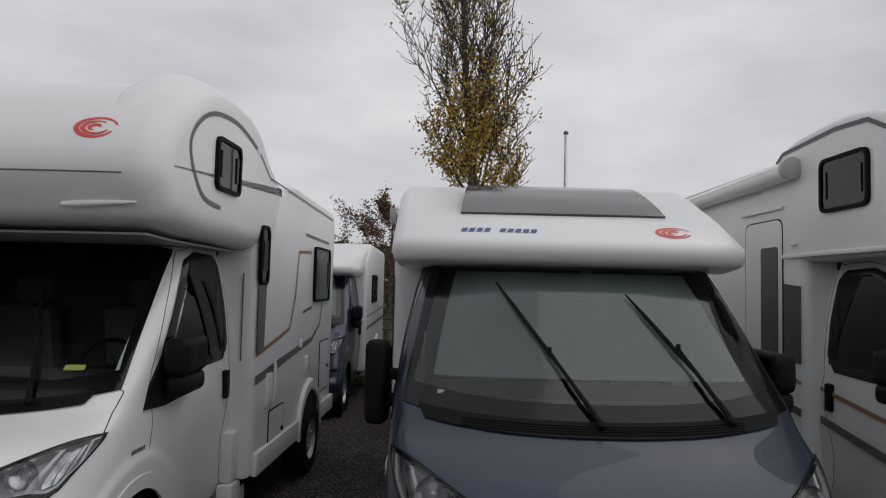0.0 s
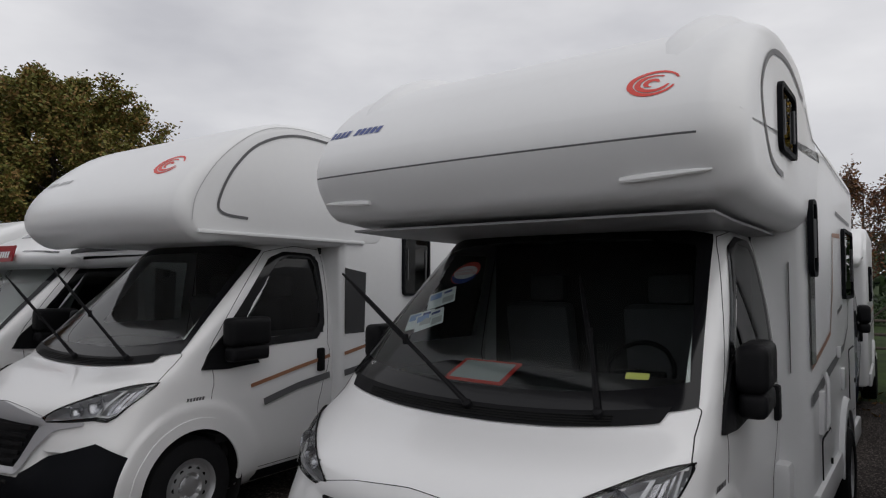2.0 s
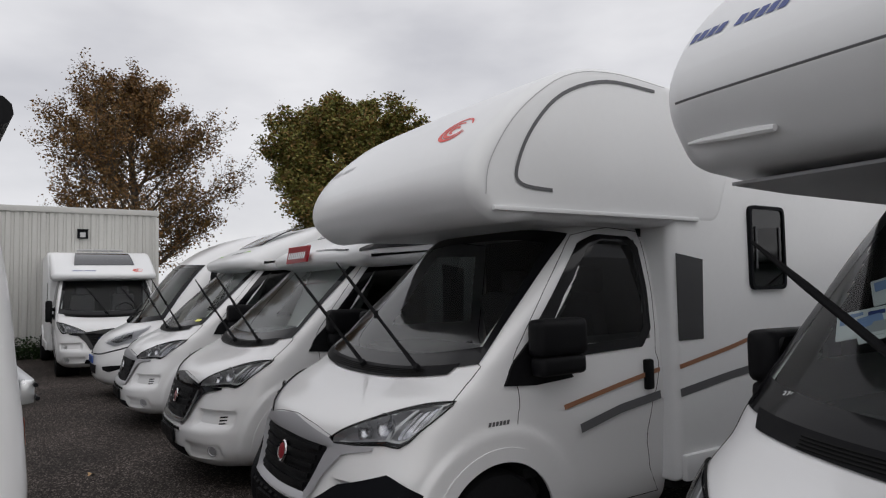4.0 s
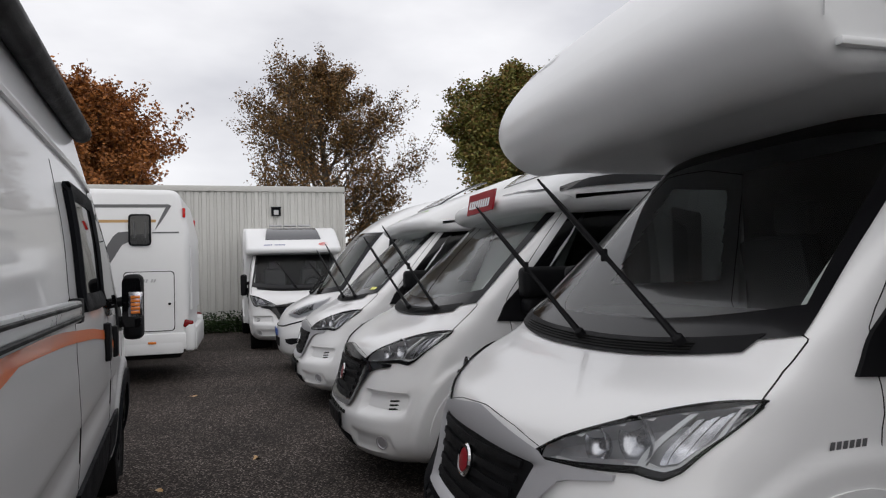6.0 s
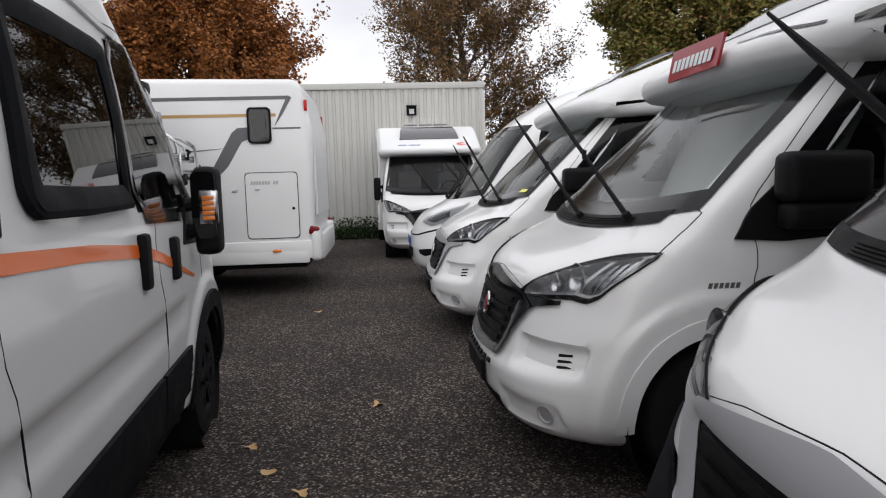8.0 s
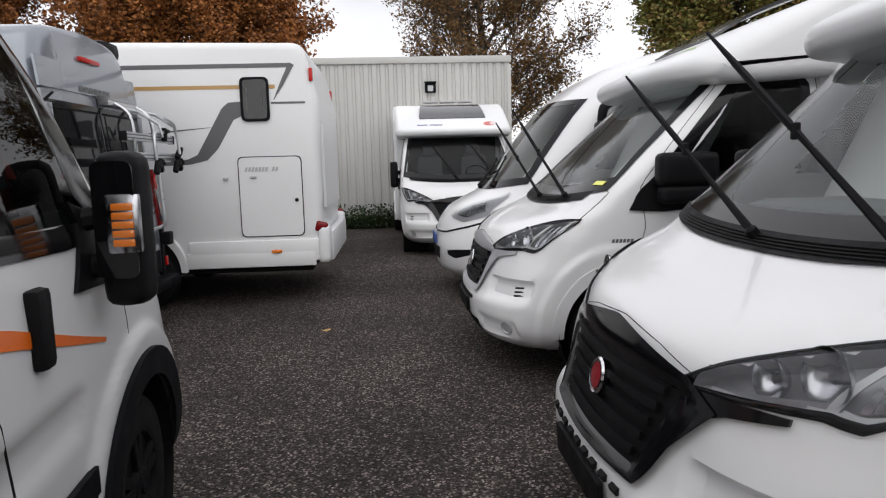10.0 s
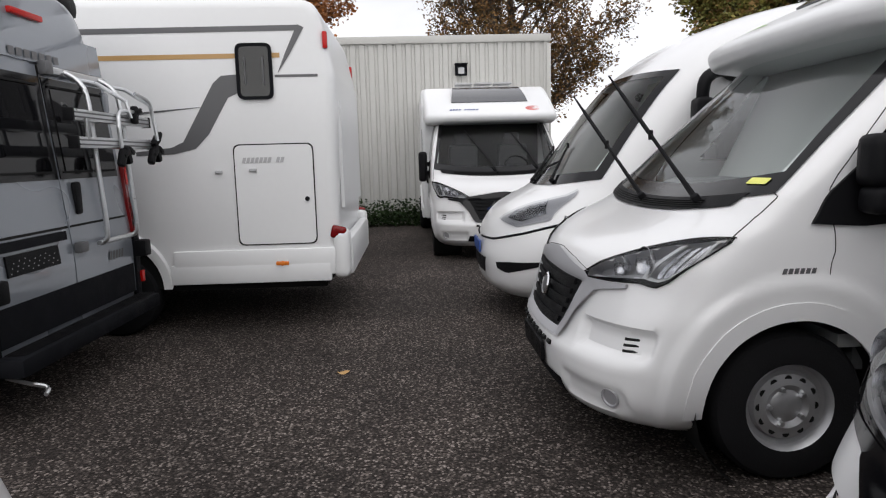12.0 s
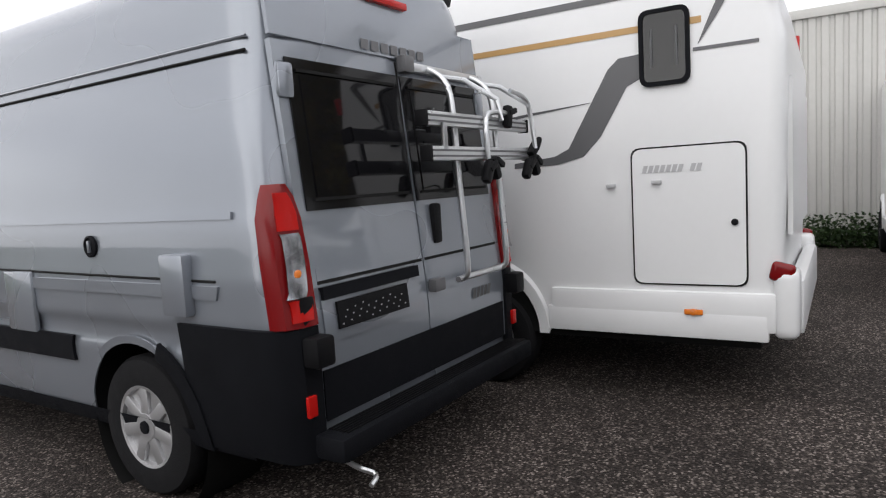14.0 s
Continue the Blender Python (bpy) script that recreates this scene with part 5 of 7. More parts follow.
words(camper_b, "206", on_screen(sh_b, 0.78, 1.33, 0.012), (-1, -0.1, 0), (0, -0.6, 0.7), 0.026, PAPER)
foil(camper_b, 1.12, 1, [(2.36, 1.95), (2.36, 1.0), (2.48, 1.25), (2.62, 1.95)])
part("side_lamp", box(bmesh.new(), (1.15, -2.5, 2.38), (0.05, 0.06, 0.12), 0.015), PALEPRINT, camper_b)
part("rear_view_mirror", box(bmesh.new(), (-0.12, -1.62, 1.97), (0.06, 0.03, 0.07), 0.01), PALEPRINT, camper_b)

camper_e, sh_e = semi(-8.78, 2.50, 0, "white semi-integrated motorhome with black grille and red brand panel", trim=GLOSSBLACK, nose=(1.22, 1.98), bow=0.24, pale=True, screen_glass=PALEGLASS)
camper_f, sh_f = semi(-11.82, 2.42, 0, "white semi-integrated motorhome with green streaks on its cap", trim=TRIMSILVER, badge=GREYPRINT, hl_dark=False, nose=(1.25, 2.03), pale=True, screen_glass=PALEGLASS)
camper_h, sh_h = semi(-17.3, 3.0, 90, "white semi-integrated motorhome parked nose out before the hall", lifted=(False, False), trim=GLOSSBLACK, group="motorhomes by the hall", nose=(1.25, 2.03), plate_mat=PLATEBLUE, folded=(False, True), screen_glass=PALEGLASS)
cap_top(camper_h, 1.25, 2.03, 2.66, 0.62)
roof_bars(camper_h, 2.70, 2.75)
drape(swirl(camper_h, cap_pt(1.25, 2.03, -0.66, 0.42, lift=0.03), (-1, -0.2, 0), up_slope(0.45, 0.2), 0.18), FACE[camper_h])
drape(letters(camper_h, cap_pt(1.25, 2.03, 0.67, 0.30, lift=0.03), (-1, 0.06, 0), up_slope(0.45, 0.2), 10, 0.46, 0.06, BLUEPRINT, gaps=(4,)), FACE[camper_h])
foil(camper_h, 1.10, 1, [(2.36, 1.95), (2.36, 1.30), (2.60, 1.30), (2.62, 1.95)])
foil(camper_h, 1.0, 1, [(1.5, 0.98), (1.5, 0.80), (2.2, 0.80), (2.2, 1.0)], GREYPRINT, 0.02)
# red brand panel and dark band of the cap
W = 1.10
bm = bmesh.new()
plate(bm, [(-0.28, -0.08), (0.26, -0.07), (0.30, 0.09), (-0.25, 0.09)], (-0.17, -1.195, 2.065), (-1, -0.03, 0), (0, -0.12, 1), 0.015)
bp_ = part("brand_panel", bm, DEEPRED, camper_e, "dark red brand panel", smooth=False)
letters(bp_, (0.05, -1.176, 2.03), (-1, -0.03, 0), (0, -0.12, 1), 9, 0.44, 0.065, PAPER, slant=0.3)
stripe(camper_e, W, L, [(2.72, 2.215), (3.1, 2.235), (3.6, 2.24)], [0.085, 0.07, 0.04], TINTFOIL, 0.004)
bm = bmesh.new()
xs = list(np.linspace(-1.0, -0.46, 16))
sheet(bm, [[(x, -1.28 - 0.25 * (abs(x) - 0.46) ** 2, z + 0.03 * (abs(x) - 0.46)) for x in xs] for z in (2.085, 2.115, 2.145)])
drape(part("cap_band", bm, TINTFOIL, camper_e, "dark foil band round the roof cap", smooth=False), FACE[camper_e], 0.005)
bm = bmesh.new()
sheet(bm, [[(-1.09, -(1.46 + 1.26 * k / 20), 2.115 + 0.10 * k / 20 + dz) for k in range(21)] for dz in (-0.035, 0.0, 0.04)])
drape(part("cap_band", bm, TINTFOIL, camper_e, smooth=False), FACE[camper_e], 0.005)
cap_top(camper_e, 1.22, 1.98, 2.66, 0.55)
cap_top(camper_f, 1.25, 2.03, 2.66, 0.50)
drape(letters(camper_f, cap_pt(1.25, 2.03, -0.10, 0.42, lift=0.03), (-1, -0.08, 0), up_slope(0.45, 0.2), 7, 0.36, 0.075, GREYPRINT, slant=0.45), FACE[camper_f])
for x0, ln, t in ((0.55, -0.30, 0.35), (-0.50, -0.22, 0.55)):
    stripe_bm = bmesh.new()
    sheet(stripe_bm, [[cap_pt(1.25, 2.03, x0 + ln * k / 8, t + 0.02 * math.sin(k / 8 * 3), lift=0.022) for k in range(9)], [cap_pt(1.25, 2.03, x0 + ln * k / 8, t + 0.02 + 0.09 * math.sin(k / 8 * 3), lift=0.022) for k in range(9)]])
    drape(part("green_streak", stripe_bm, GREEN, camper_f, smooth=False), FACE[camper_f])
screen_card(camper_f, sh_f, -0.85, 1.335, 0.10, 0.04, 0.0, YELLOW, "yellow_label", 0.012, "small yellow paper label")
part("document", plate(bmesh.new(), rect(0.30, 0.21, 0.004, n=1), (-0.25, -1.12, 1.315), (-1, 0.2, 0), (0.1, -0.9, 0.1), 0.003), PAPER, camper_f, "white paper lying on the dashboard", smooth=False)
for v, sh in ((camper_e, sh_e), (camper_f, sh_f)):
    letters(v, sh.at(sh.qs(0.87, 0.965, L), 0.955, 0.006), sh.at(sh.qs(1.02, 0.965, L), 0.955) - sh.at(sh.qs(0.87, 0.965, L), 0.955), (0, 0, 1), 6, 0.15, 0.024, GREYPRINT)
    foil(v, W, L, [(2.36, 1.95), (2.36, 1.34), (2.60, 1.34), (2.62, 1.9)])
    side_window(v, W, L, 3.6, 1.85, 0.9, 0.55)

# motorhomes standing behind the row
camper_x, sh_x = semi(-2.35, 8.7, 0, "semi-integrated motorhome with dark blue cab standing behind the row", BLUE, length=5.6, wheel_s=4.2, group="motorhomes behind the row", blinds=True, lifted=(False, False), top=2.55)
side_window(camper_x, W, L, 3.5, 1.78, 0.8, 0.5)
stripe(camper_x, W, L, [(2.4, 1.32), (5.4, 1.40)], 0.03, BROWN)
stripe(camper_x, W, L, [(2.4, 1.12), (5.4, 1.2)], 0.05, GREYPRINT)
camper_y, sh_y = semi(1.0, 9.2, 0, "white semi-integrated motorhome standing behind the row", length=5.6, wheel_s=4.2, group="motorhomes behind the row", lifted=(False, False), top=2.6)
side_window(camper_y, W, 1, 3.5, 1.78, 0.8, 0.5)
camper_i, sh_i = semi(-19.6, 6.2, 75, "white motorhome with red streaks behind the parked row", length=5.6, wheel_s=4.2, group="motorhomes by the hall", lifted=(False, False))
stripe(camper_i, W, 1, [(2.5, 2.25), (3.2, 2.32), (4.0, 2.30)], 0.04, REDPRINT)

# ---- integrated motorhome ----
INTG = [(0.24, 0.14, 0.90, 0.6, 2.6), (0.34, 0.03, 1.0, 0.6, 2.6), (0.55, 0.0, 1.05, 0.62, 2.5), (0.80, 0.06, 1.07, 0.68, 2.4), (0.98, 0.18, 1.08, 0.78, 2.3), (1.08, 0.34, 1.085, 0.80, 2.3),
        (1.18, 0.54, 1.09, 0.74, 2.4), (1.30, 0.66, 1.09, 0.72, 2.5), (1.70, 0.98, 1.085, 0.70, 2.6), (2.10, 1.32, 1.07, 0.68, 2.6), (2.40, 1.72, 1.05, 0.62, 2.6), (2.62, 2.25, 1.02, 0.55, 2.5), (2.74, 2.9, 0.90, 0.45, 2.3), (2.78, 3.6, 0.4, 0.3, 2.0), (2.785, 4.0, 0.05, 0.2, 2.0)]
camper_g = thing("motorhome", place(-14.55, 2.35, 0), "white fully integrated motorhome with tall hanging mirrors", "motorhome", "row of parked motorhomes")
sh_g = Shell(INTG, 6.8)
garch = lambda x, s, z: abs(x) > 0.85 and ((s - 1.0) ** 2 + (z - 0.36) ** 2 < 0.42 ** 2)
gscreen = lambda x, s, z: 1.27 < z < 2.10 and abs(x) < 0.90 and s < 1.75
part("body_shell", sh_g.mesh(0.035, (garch, gscreen), rear=True), WHITE, camper_g)
lo = [("x", -0.98, 1.26), ("x", -0.5, 1.20), ("x", 0, 1.19), ("x", 0.5, 1.20), ("x", 0.98, 1.26)]
hi = [("x", -0.93, 2.14), ("x", 0, 2.17), ("x", 0.93, 2.14)]
up_ = lambda a, b: [("x", a[1] + (b[1] - a[1]) * k / 8, a[2] + (b[2] - a[2]) * k / 8) for k in range(1, 8)]
lo2 = [("x", -0.91, 1.33), ("x", -0.5, 1.29), ("x", 0, 1.28), ("x", 0.5, 1.29), ("x", 0.91, 1.33)]
hi2 = [("x", -0.87, 2.09), ("x", 0, 2.11), ("x", 0.87, 2.09)]
part("windscreen_border", sh_g.ring(lo + up_(lo[-1], hi[-1]) + hi[::-1] + up_(hi[0], lo[0]), lo2 + up_(lo2[-1], hi2[-1]) + hi2[::-1] + up_(hi2[0], lo2[0]), 140, 0.006), GLOSSBLACK, camper_g)
part("windscreen", sh_g.patch(lo2, hi2, 28, 12, 0.003), PALEGLASS, camper_g, "large curved windscreen").visible_shadow = False
bm = bmesh.new()
box(bm, (0, -1.25, 1.08), (1.9, 0.9, 0.28), 0.08)
part("dashboard", bm, DARK, camper_g)
for x in (-0.45, 0.45):
    seat(camper_g, x, 2.1, PALESEAT)
part("cab_backdrop", box(bmesh.new(), (0, -2.5, 1.6), (2.0, 0.04, 1.2)), PALELINING, camper_g)
part("cab_blind", sheet(bmesh.new(), [[(-0.94 + 0.042 * k, -1.55 - 0.5 * (z - 1.3) - 0.012 * (k % 2), z) for k in range(46)] for z in (1.24, 1.7, 2.2)], 0.004), PALELINING, camper_g, "pale pleated cab blind drawn behind the dashboard")
for sd in (1, -1):
    part("cab_window", sh_g.patch([("s", 1.35, 1.20, sd), ("s", 2.15, 1.20, sd)], [("s", 1.80, 1.68, sd), ("s", 2.15, 1.72, sd)], 12, 5, 0.006), GLOSSBLACK, camper_g, "dark cab side window")
    fr = part("side_window", sh_g.patch([("s", 2.25, 1.22, sd), ("s", 3.25, 1.22, sd)], [("s", 2.25, 1.92, sd), ("s", 3.25, 1.92, sd)], 8, 5, 0.014, 0.012), PALEPRINT, camper_g, "white framed side window")
    part("pane", sh_g.patch([("s", 2.32, 1.29, sd), ("s", 3.18, 1.29, sd)], [("s", 2.32, 1.85, sd), ("s", 3.18, 1.85, sd)], 8, 5, 0.018), GLOSSBLACK, fr)
    hl = part("headlight", sh_g.patch([("x", sd * 0.50, 0.90), ("x", sd * 0.80, 0.86), ("s", 0.52, 0.93, sd), ("s", 0.74, 1.12, sd)], [("x", sd * 0.50, 0.93), ("x", sd * 0.70, 1.05), ("x", sd * 0.88, 1.12), ("s", 0.78, 1.17, sd)], 24, 5, 0.006), TRIMSILVER, camper_g, "slanted clear headlight")
    part("reflector", sh_g.patch([("x", sd * 0.60, 0.925), ("x", sd * 0.80, 0.905), ("s", 0.50, 0.98, sd)], [("x", sd * 0.62, 0.99), ("x", sd * 0.80, 1.06), ("s", 0.55, 1.09, sd)], 16, 4, 0.012), REFL, hl)
    part("lens", sh_g.patch([("x", sd * 0.50, 0.90), ("x", sd * 0.80, 0.86), ("s", 0.52, 0.93, sd), ("s", 0.74, 1.12, sd)], [("x", sd * 0.50, 0.93), ("x", sd * 0.70, 1.05), ("x", sd * 0.88, 1.12), ("s", 0.78, 1.17, sd)], 24, 5, 0.026), LENS, hl)
    bm = sh_g.seam([("x", sd * 0.10, 0.72), ("x", sd * 0.55, 0.74), ("x", sd * 0.9, 0.82), ("s", 0.6, 0.90, sd)], 0.011, 0.003)
    part("bumper_line", bm, GREYPL, camper_g)
    part("fog_recess", sh_g.patch([("x", sd * 0.70, 0.50), ("x", sd * 0.82, 0.47), ("s", 0.42, 0.55, sd)], [("x", sd * 0.68, 0.55), ("x", sd * 0.84, 0.57), ("s", 0.44, 0.59, sd)], 10, 3, 0.004), BLACK, camper_g)
    part("wheel_arch", sh_g.patch([("s", 1.0 - 0.40 * math.cos(math.pi * k / 20), 0.36 + 0.40 * math.sin(math.pi * k / 20), sd) for k in range(21)], [("s", 1.0 - 0.47 * math.cos(math.pi * k / 20), 0.36 + 0.47 * math.sin(math.pi * k / 20), sd) for k in range(21)], 40, 2, 0.01, 0.012), WHITE, camper_g)
    part("arch_liner", lathe(bmesh.new(), [(0.43, 0.0), (0.43, -0.42), (0.0005, -0.425)], (sd * 1.05, -1.0, 0.36), (sd, 0, 0), 24), SEAL, camper_g)
    wheel(camper_g, sd * 0.93, 1.0, 0.345, "steel", sd)
    wheel(camper_g, sd * 0.95, 4.9, 0.345, "steel", sd)
    bm = bmesh.new()
    tube(bm, smooth_path([(sd * 1.02, -2.02, 2.05), (sd * 1.16, -1.86, 2.10), (sd * 1.25, -1.68, 2.02), (sd * 1.25, -1.66, 1.80)], 5), [0.05] * 16, 10)
    box(bm, (sd * 1.25, -1.66, 1.66), (0.20, 0.13, 0.46), 0.055, None, 3)
    part("wing_mirror", bm, BLACK, camper_g, "tall black hanging mirror")
wiper(camper_g, sh_g, -0.5, False, 0.5, rest=0.1)
wiper(camper_g, sh_g, 0.1, False, 0.55, rest=0.1)
part("grille", sh_g.patch([("x", -0.40, 0.42), ("x", 0.40, 0.42)], [("x", -0.46, 0.56), ("x", 0.46, 0.56)], 16, 3, 0.006), BLACK, camper_g)
part("number_plate", plate(bmesh.new(), rect(0.5, 0.11, 0.01), sh_g.at(0, 0.63, 0.02), (-1, 0, 0), (0, 0, 1), 0.015), PLATEBLUE, camper_g, smooth=False)
letters(camper_g, (0.2, -1.62, 2.315), (-1, 0, 0), up_slope(0.4, 0.3), 7, 0.34, 0.06, GREEN, slant=0.4)
part("chassis", box(bmesh.new(), (0, -3.4, 0.34), (1.8, 5.6, 0.12), 0.02), SEAL, camper_g)

# ---- white panel van with an orange stripe ----
van_l1 = thing("camper_van", pose(-9.85, -0.153, 0, 0, 0, 95), "white panel van camper with an orange stripe", "camper van")
sh_1 = ducato(van_l1, WHITE, s_end=5.41, axle=3.45, van=True, rear=True, flare=GREYPL, wheels="black", handle_s=1.75, seam_s=2.03, folded=(False, False))
S1 = lambda s, z, off=0.0: sh_1.at(sh_1.qs(s, z, 1), z, off)
fo = [("s", 2.36, 1.395), ("s", 2.78, 1.39), ("s", 3.17, 1.395), ("s", 3.20, 1.66), ("s", 3.20, 1.945), ("s", 2.80, 1.955), ("s", 2.38, 1.955), ("s", 2.36, 1.66)]
fi = [("s", 2.42, 1.465), ("s", 2.78, 1.46), ("s", 3.12, 1.465), ("s", 3.135, 1.66), ("s", 3.135, 1.885), ("s", 2.80, 1.895), ("s", 2.44, 1.895), ("s", 2.42, 1.66)]
fr = part("side_window", sh_1.ring(fo, fi, 96, 0.035, 0.012), GREYPL, van_l1, "dark framed hinged side window")
bm = sh_1.seam(fo + fo[:1], 0.02, 0.016, 80)
part("window_rim", bm, GREYPL, fr)
part("pane", sh_1.patch([("s", 2.41, 1.455), ("s", 3.14, 1.455)], [("s", 2.43, 1.90), ("s", 3.14, 1.89)], 8, 5, 0.02), ACRYL, fr)
# near-black skin in place of the van's shaded inside
part("unlit_backing", sh_1.patch([("s", 2.41, 1.455), ("s", 3.14, 1.455)], [("s", 2.43, 1.90), ("s", 3.14, 1.89)], 8, 5, 0.006), DARK, fr)
rail = part("door_rail", box(bmesh.new(), S1(4.32, 1.40, 0.02), (0.045, 1.75, 0.085), 0.012), ALU, van_l1, "grey metal sliding-door rail")
part("rail_end", box(bmesh.new(), S1(3.46, 1.40, 0.018), (0.05, 0.09, 0.10), 0.01), BLACK, rail)
bm = bmesh.new()
for z in (1.375, 1.42):
    tube(bm, [S1(3.52, z, 0.045), S1(5.22, z, 0.045)], 0.008, 5)
part("rail_groove", bm, BLACK, rail)
st = [(5.2, 1.27, 0.09), (4.5, 1.335, 0.055), (3.7, 1.31, 0.05), (2.8, 1.26, 0.05), (2.2, 1.205, 0.05), (1.85, 1.13, 0.045), (1.30, 0.99, 0.015)]
part("orange_stripe", sh_1.patch([("s", s, z - w / 2) for s, z, w in st], [("s", s, z + w / 2) for s, z, w in st], 40, 2, 0.004), ORANGE, van_l1, "bright orange foil stripe")
part("door_handle", box(bmesh.new(), S1(2.26, 1.17, 0.012), (0.045, 0.075, 0.22), 0.02), BLACK, van_l1)
bm = sh_1.seam([("s", 3.43, 2.02), ("s", 3.43, 1.2), ("s", 3.43, 0.42)])
sh_1.seam([("s", 2.03, 0.42), ("s", 3.43, 0.42)], bm=bm)
part("door_seam", bm, SEAL, van_l1)
part("roof_gutter", sh_1.seam([("s", 2.1, 2.05), ("s", 2.6, 2.10), ("s", 5.2, 2.10)], 0.016, 0.004, 20), WHITE, van_l1)
for a, b in ((1.45, 2.02), (2.05, 3.41), (3.45, 3.93)):
    part("sill_cladding", sh_1.patch([("s", a, 0.42), ("s", b, 0.42)], [("s", a, 0.65), ("s", b, 0.65)], 10, 3, 0.02, 0.018), GREYPL, van_l1, "dark grey plastic sill cladding")
bm = bmesh.new()
for k in range(3):
    box(bm, (1.0 + 0.05 * k, -3.0, 0.36 - 0.05 * k), (0.05, 0.75, 0.04), 0.008)
part("folding_step", bm, ALU, van_l1, "ribbed aluminium folding step")
bm = bmesh.new()
tube(bm, [S1(2.30, 2.34, 0.05), S1(5.2, 2.34, 0.05)], 0.055, 10)
part("awning", bm, BLACK, van_l1, "black rolled awning case")
words(van_l1, "2.3", S1(1.14, 1.07, 0.008), S1(1.0, 1.07) - S1(1.14, 1.07), (0, 0, 1), 0.05, DEEPRED)
letters(van_l1, S1(1.06, 1.07, 0.008), S1(0.92, 1.07) - S1(1.06, 1.07), (0, 0, 1), 5, 0.11, 0.03, GREYPRINT)
sheet_, o, a, b = screen_card(van_l1, sh_1, 0.5, 1.62, 0.30, 0.42, 0.0, REDPRINT, "price_sheet", -0.02, "price sheet with a red border")
part("sheet_paper", plate(bmesh.new(), rect(0.25, 0.34, 0.004, n=1), o + a.cross(b) * 0.003, a, b, 0.001), BLIND, sheet_, smooth=False)
pst = S1(1.78, 1.62, -0.04)
sh_doc = part("door_price_sheet", plate(bmesh.new(), rect(0.24, 0.42, 0.004, n=1), pst, (0, 1, 0), (-0.12, 0, 1), 0.003), REDPRINT, van_l1, "price sheet with a red border in the door window", smooth=False)
part("sheet_paper", plate(bmesh.new(), rect(0.19, 0.34, 0.004, n=1), pst + Vector((0.003, 0, 0.02)), (0, 1, 0), (-0.12, 0, 1), 0.001), BLIND, sh_doc, smooth=False)

# ---- silver panel van with a bicycle rack ----
van_l2 = thing("camper_van", pose(-12.67, -6.50, 0, 0, 0, 178.6), "silver panel van camper with a bicycle rack on its rear doors", "camper van")
sh_2 = ducato(van_l2, SILVER, s_end=5.99, van=True, rear=True, wheels="alloy", axle=3.97, tyre=0.36)


def R2(x, z, off=0.0):
    """A point on the van's rear, off metres out from it."""
    return Vector((x, -(5.99 - 0.10 * max(0.0, z - 0.9)) - off, z))


def rear_plate(x0, x1, z0, z1, off, mat, name, parent=None, label="", thick=0.02, nx=6, nz=4):
    bm = bmesh.new()
    sheet(bm, [[R2(x0 + (x1 - x0) * i / nx, z0 + (z1 - z0) * k / nz, off) for i in range(nx + 1)] for k in range(nz + 1)], thick)
    return part(name, bm, mat, parent or van_l2, label)


doors = []
for sd, x0, x1 in ((-1, -0.86, -0.006), (1, 0.006, 0.86)):
    d = rear_plate(x0, x1, 0.50, 2.12, 0.012, SILVER, "rear_door", None, "silver rear door", 0.03, 8, 14)
    doors.append(d)
    a, b = (x0 + 0.06, x1 - 0.01) if sd < 0 else (x0 + 0.01, x1 - 0.06)
    g = rear_plate(a, b, 1.40, 2.05, 0.020, GLOSSBLACK, "window_border", d, "gloss black window surround", 0.012)
    rear_plate(a + 0.07, b - 0.06, 1.45, 1.98, 0.026, DARKPANE, "rear_pane", d, "dark rear window pane", 0.01)
    for z in (1.44, 1.99):
        rear_plate(a + 0.05, b - 0.04, z, z + 0.014, 0.030, SEAL, "pane_seal", d, "", 0.008, 6, 1)
    rear_plate(a - 0.02 if sd > 0 else a - 0.03, b + 0.02, 0.50, 0.72, 0.020, GREYPL, "lower_cladding", d, "dark grey lower door cladding", 0.02)
    # thin black strip draws the shade of the crease below the ridge
    rear_plate(a, b, 1.085, 1.10, 0.016, SEAL, "crease_shade", d, "", 0.008, 6, 1)
    rear_plate(a, b, 1.10, 1.155, 0.014, SILVER, "door_ridge", d, "", 0.01, 6, 2)
    for z in (1.95, 0.98):
        part("hinge", box(bmesh.new(), R2(sd * (0.82 if z > 1.5 else 0.90), z, 0.02), (0.09, 0.03, 0.15), 0.02), SILVER if z > 1.5 else BLACK, d)
bm = bmesh.new()
tube(bm, [R2(0, 0.50, 0.014), R2(0, 2.12, 0.014)], 0.006, 5)
part("door_gap", bm, SEAL, van_l2)
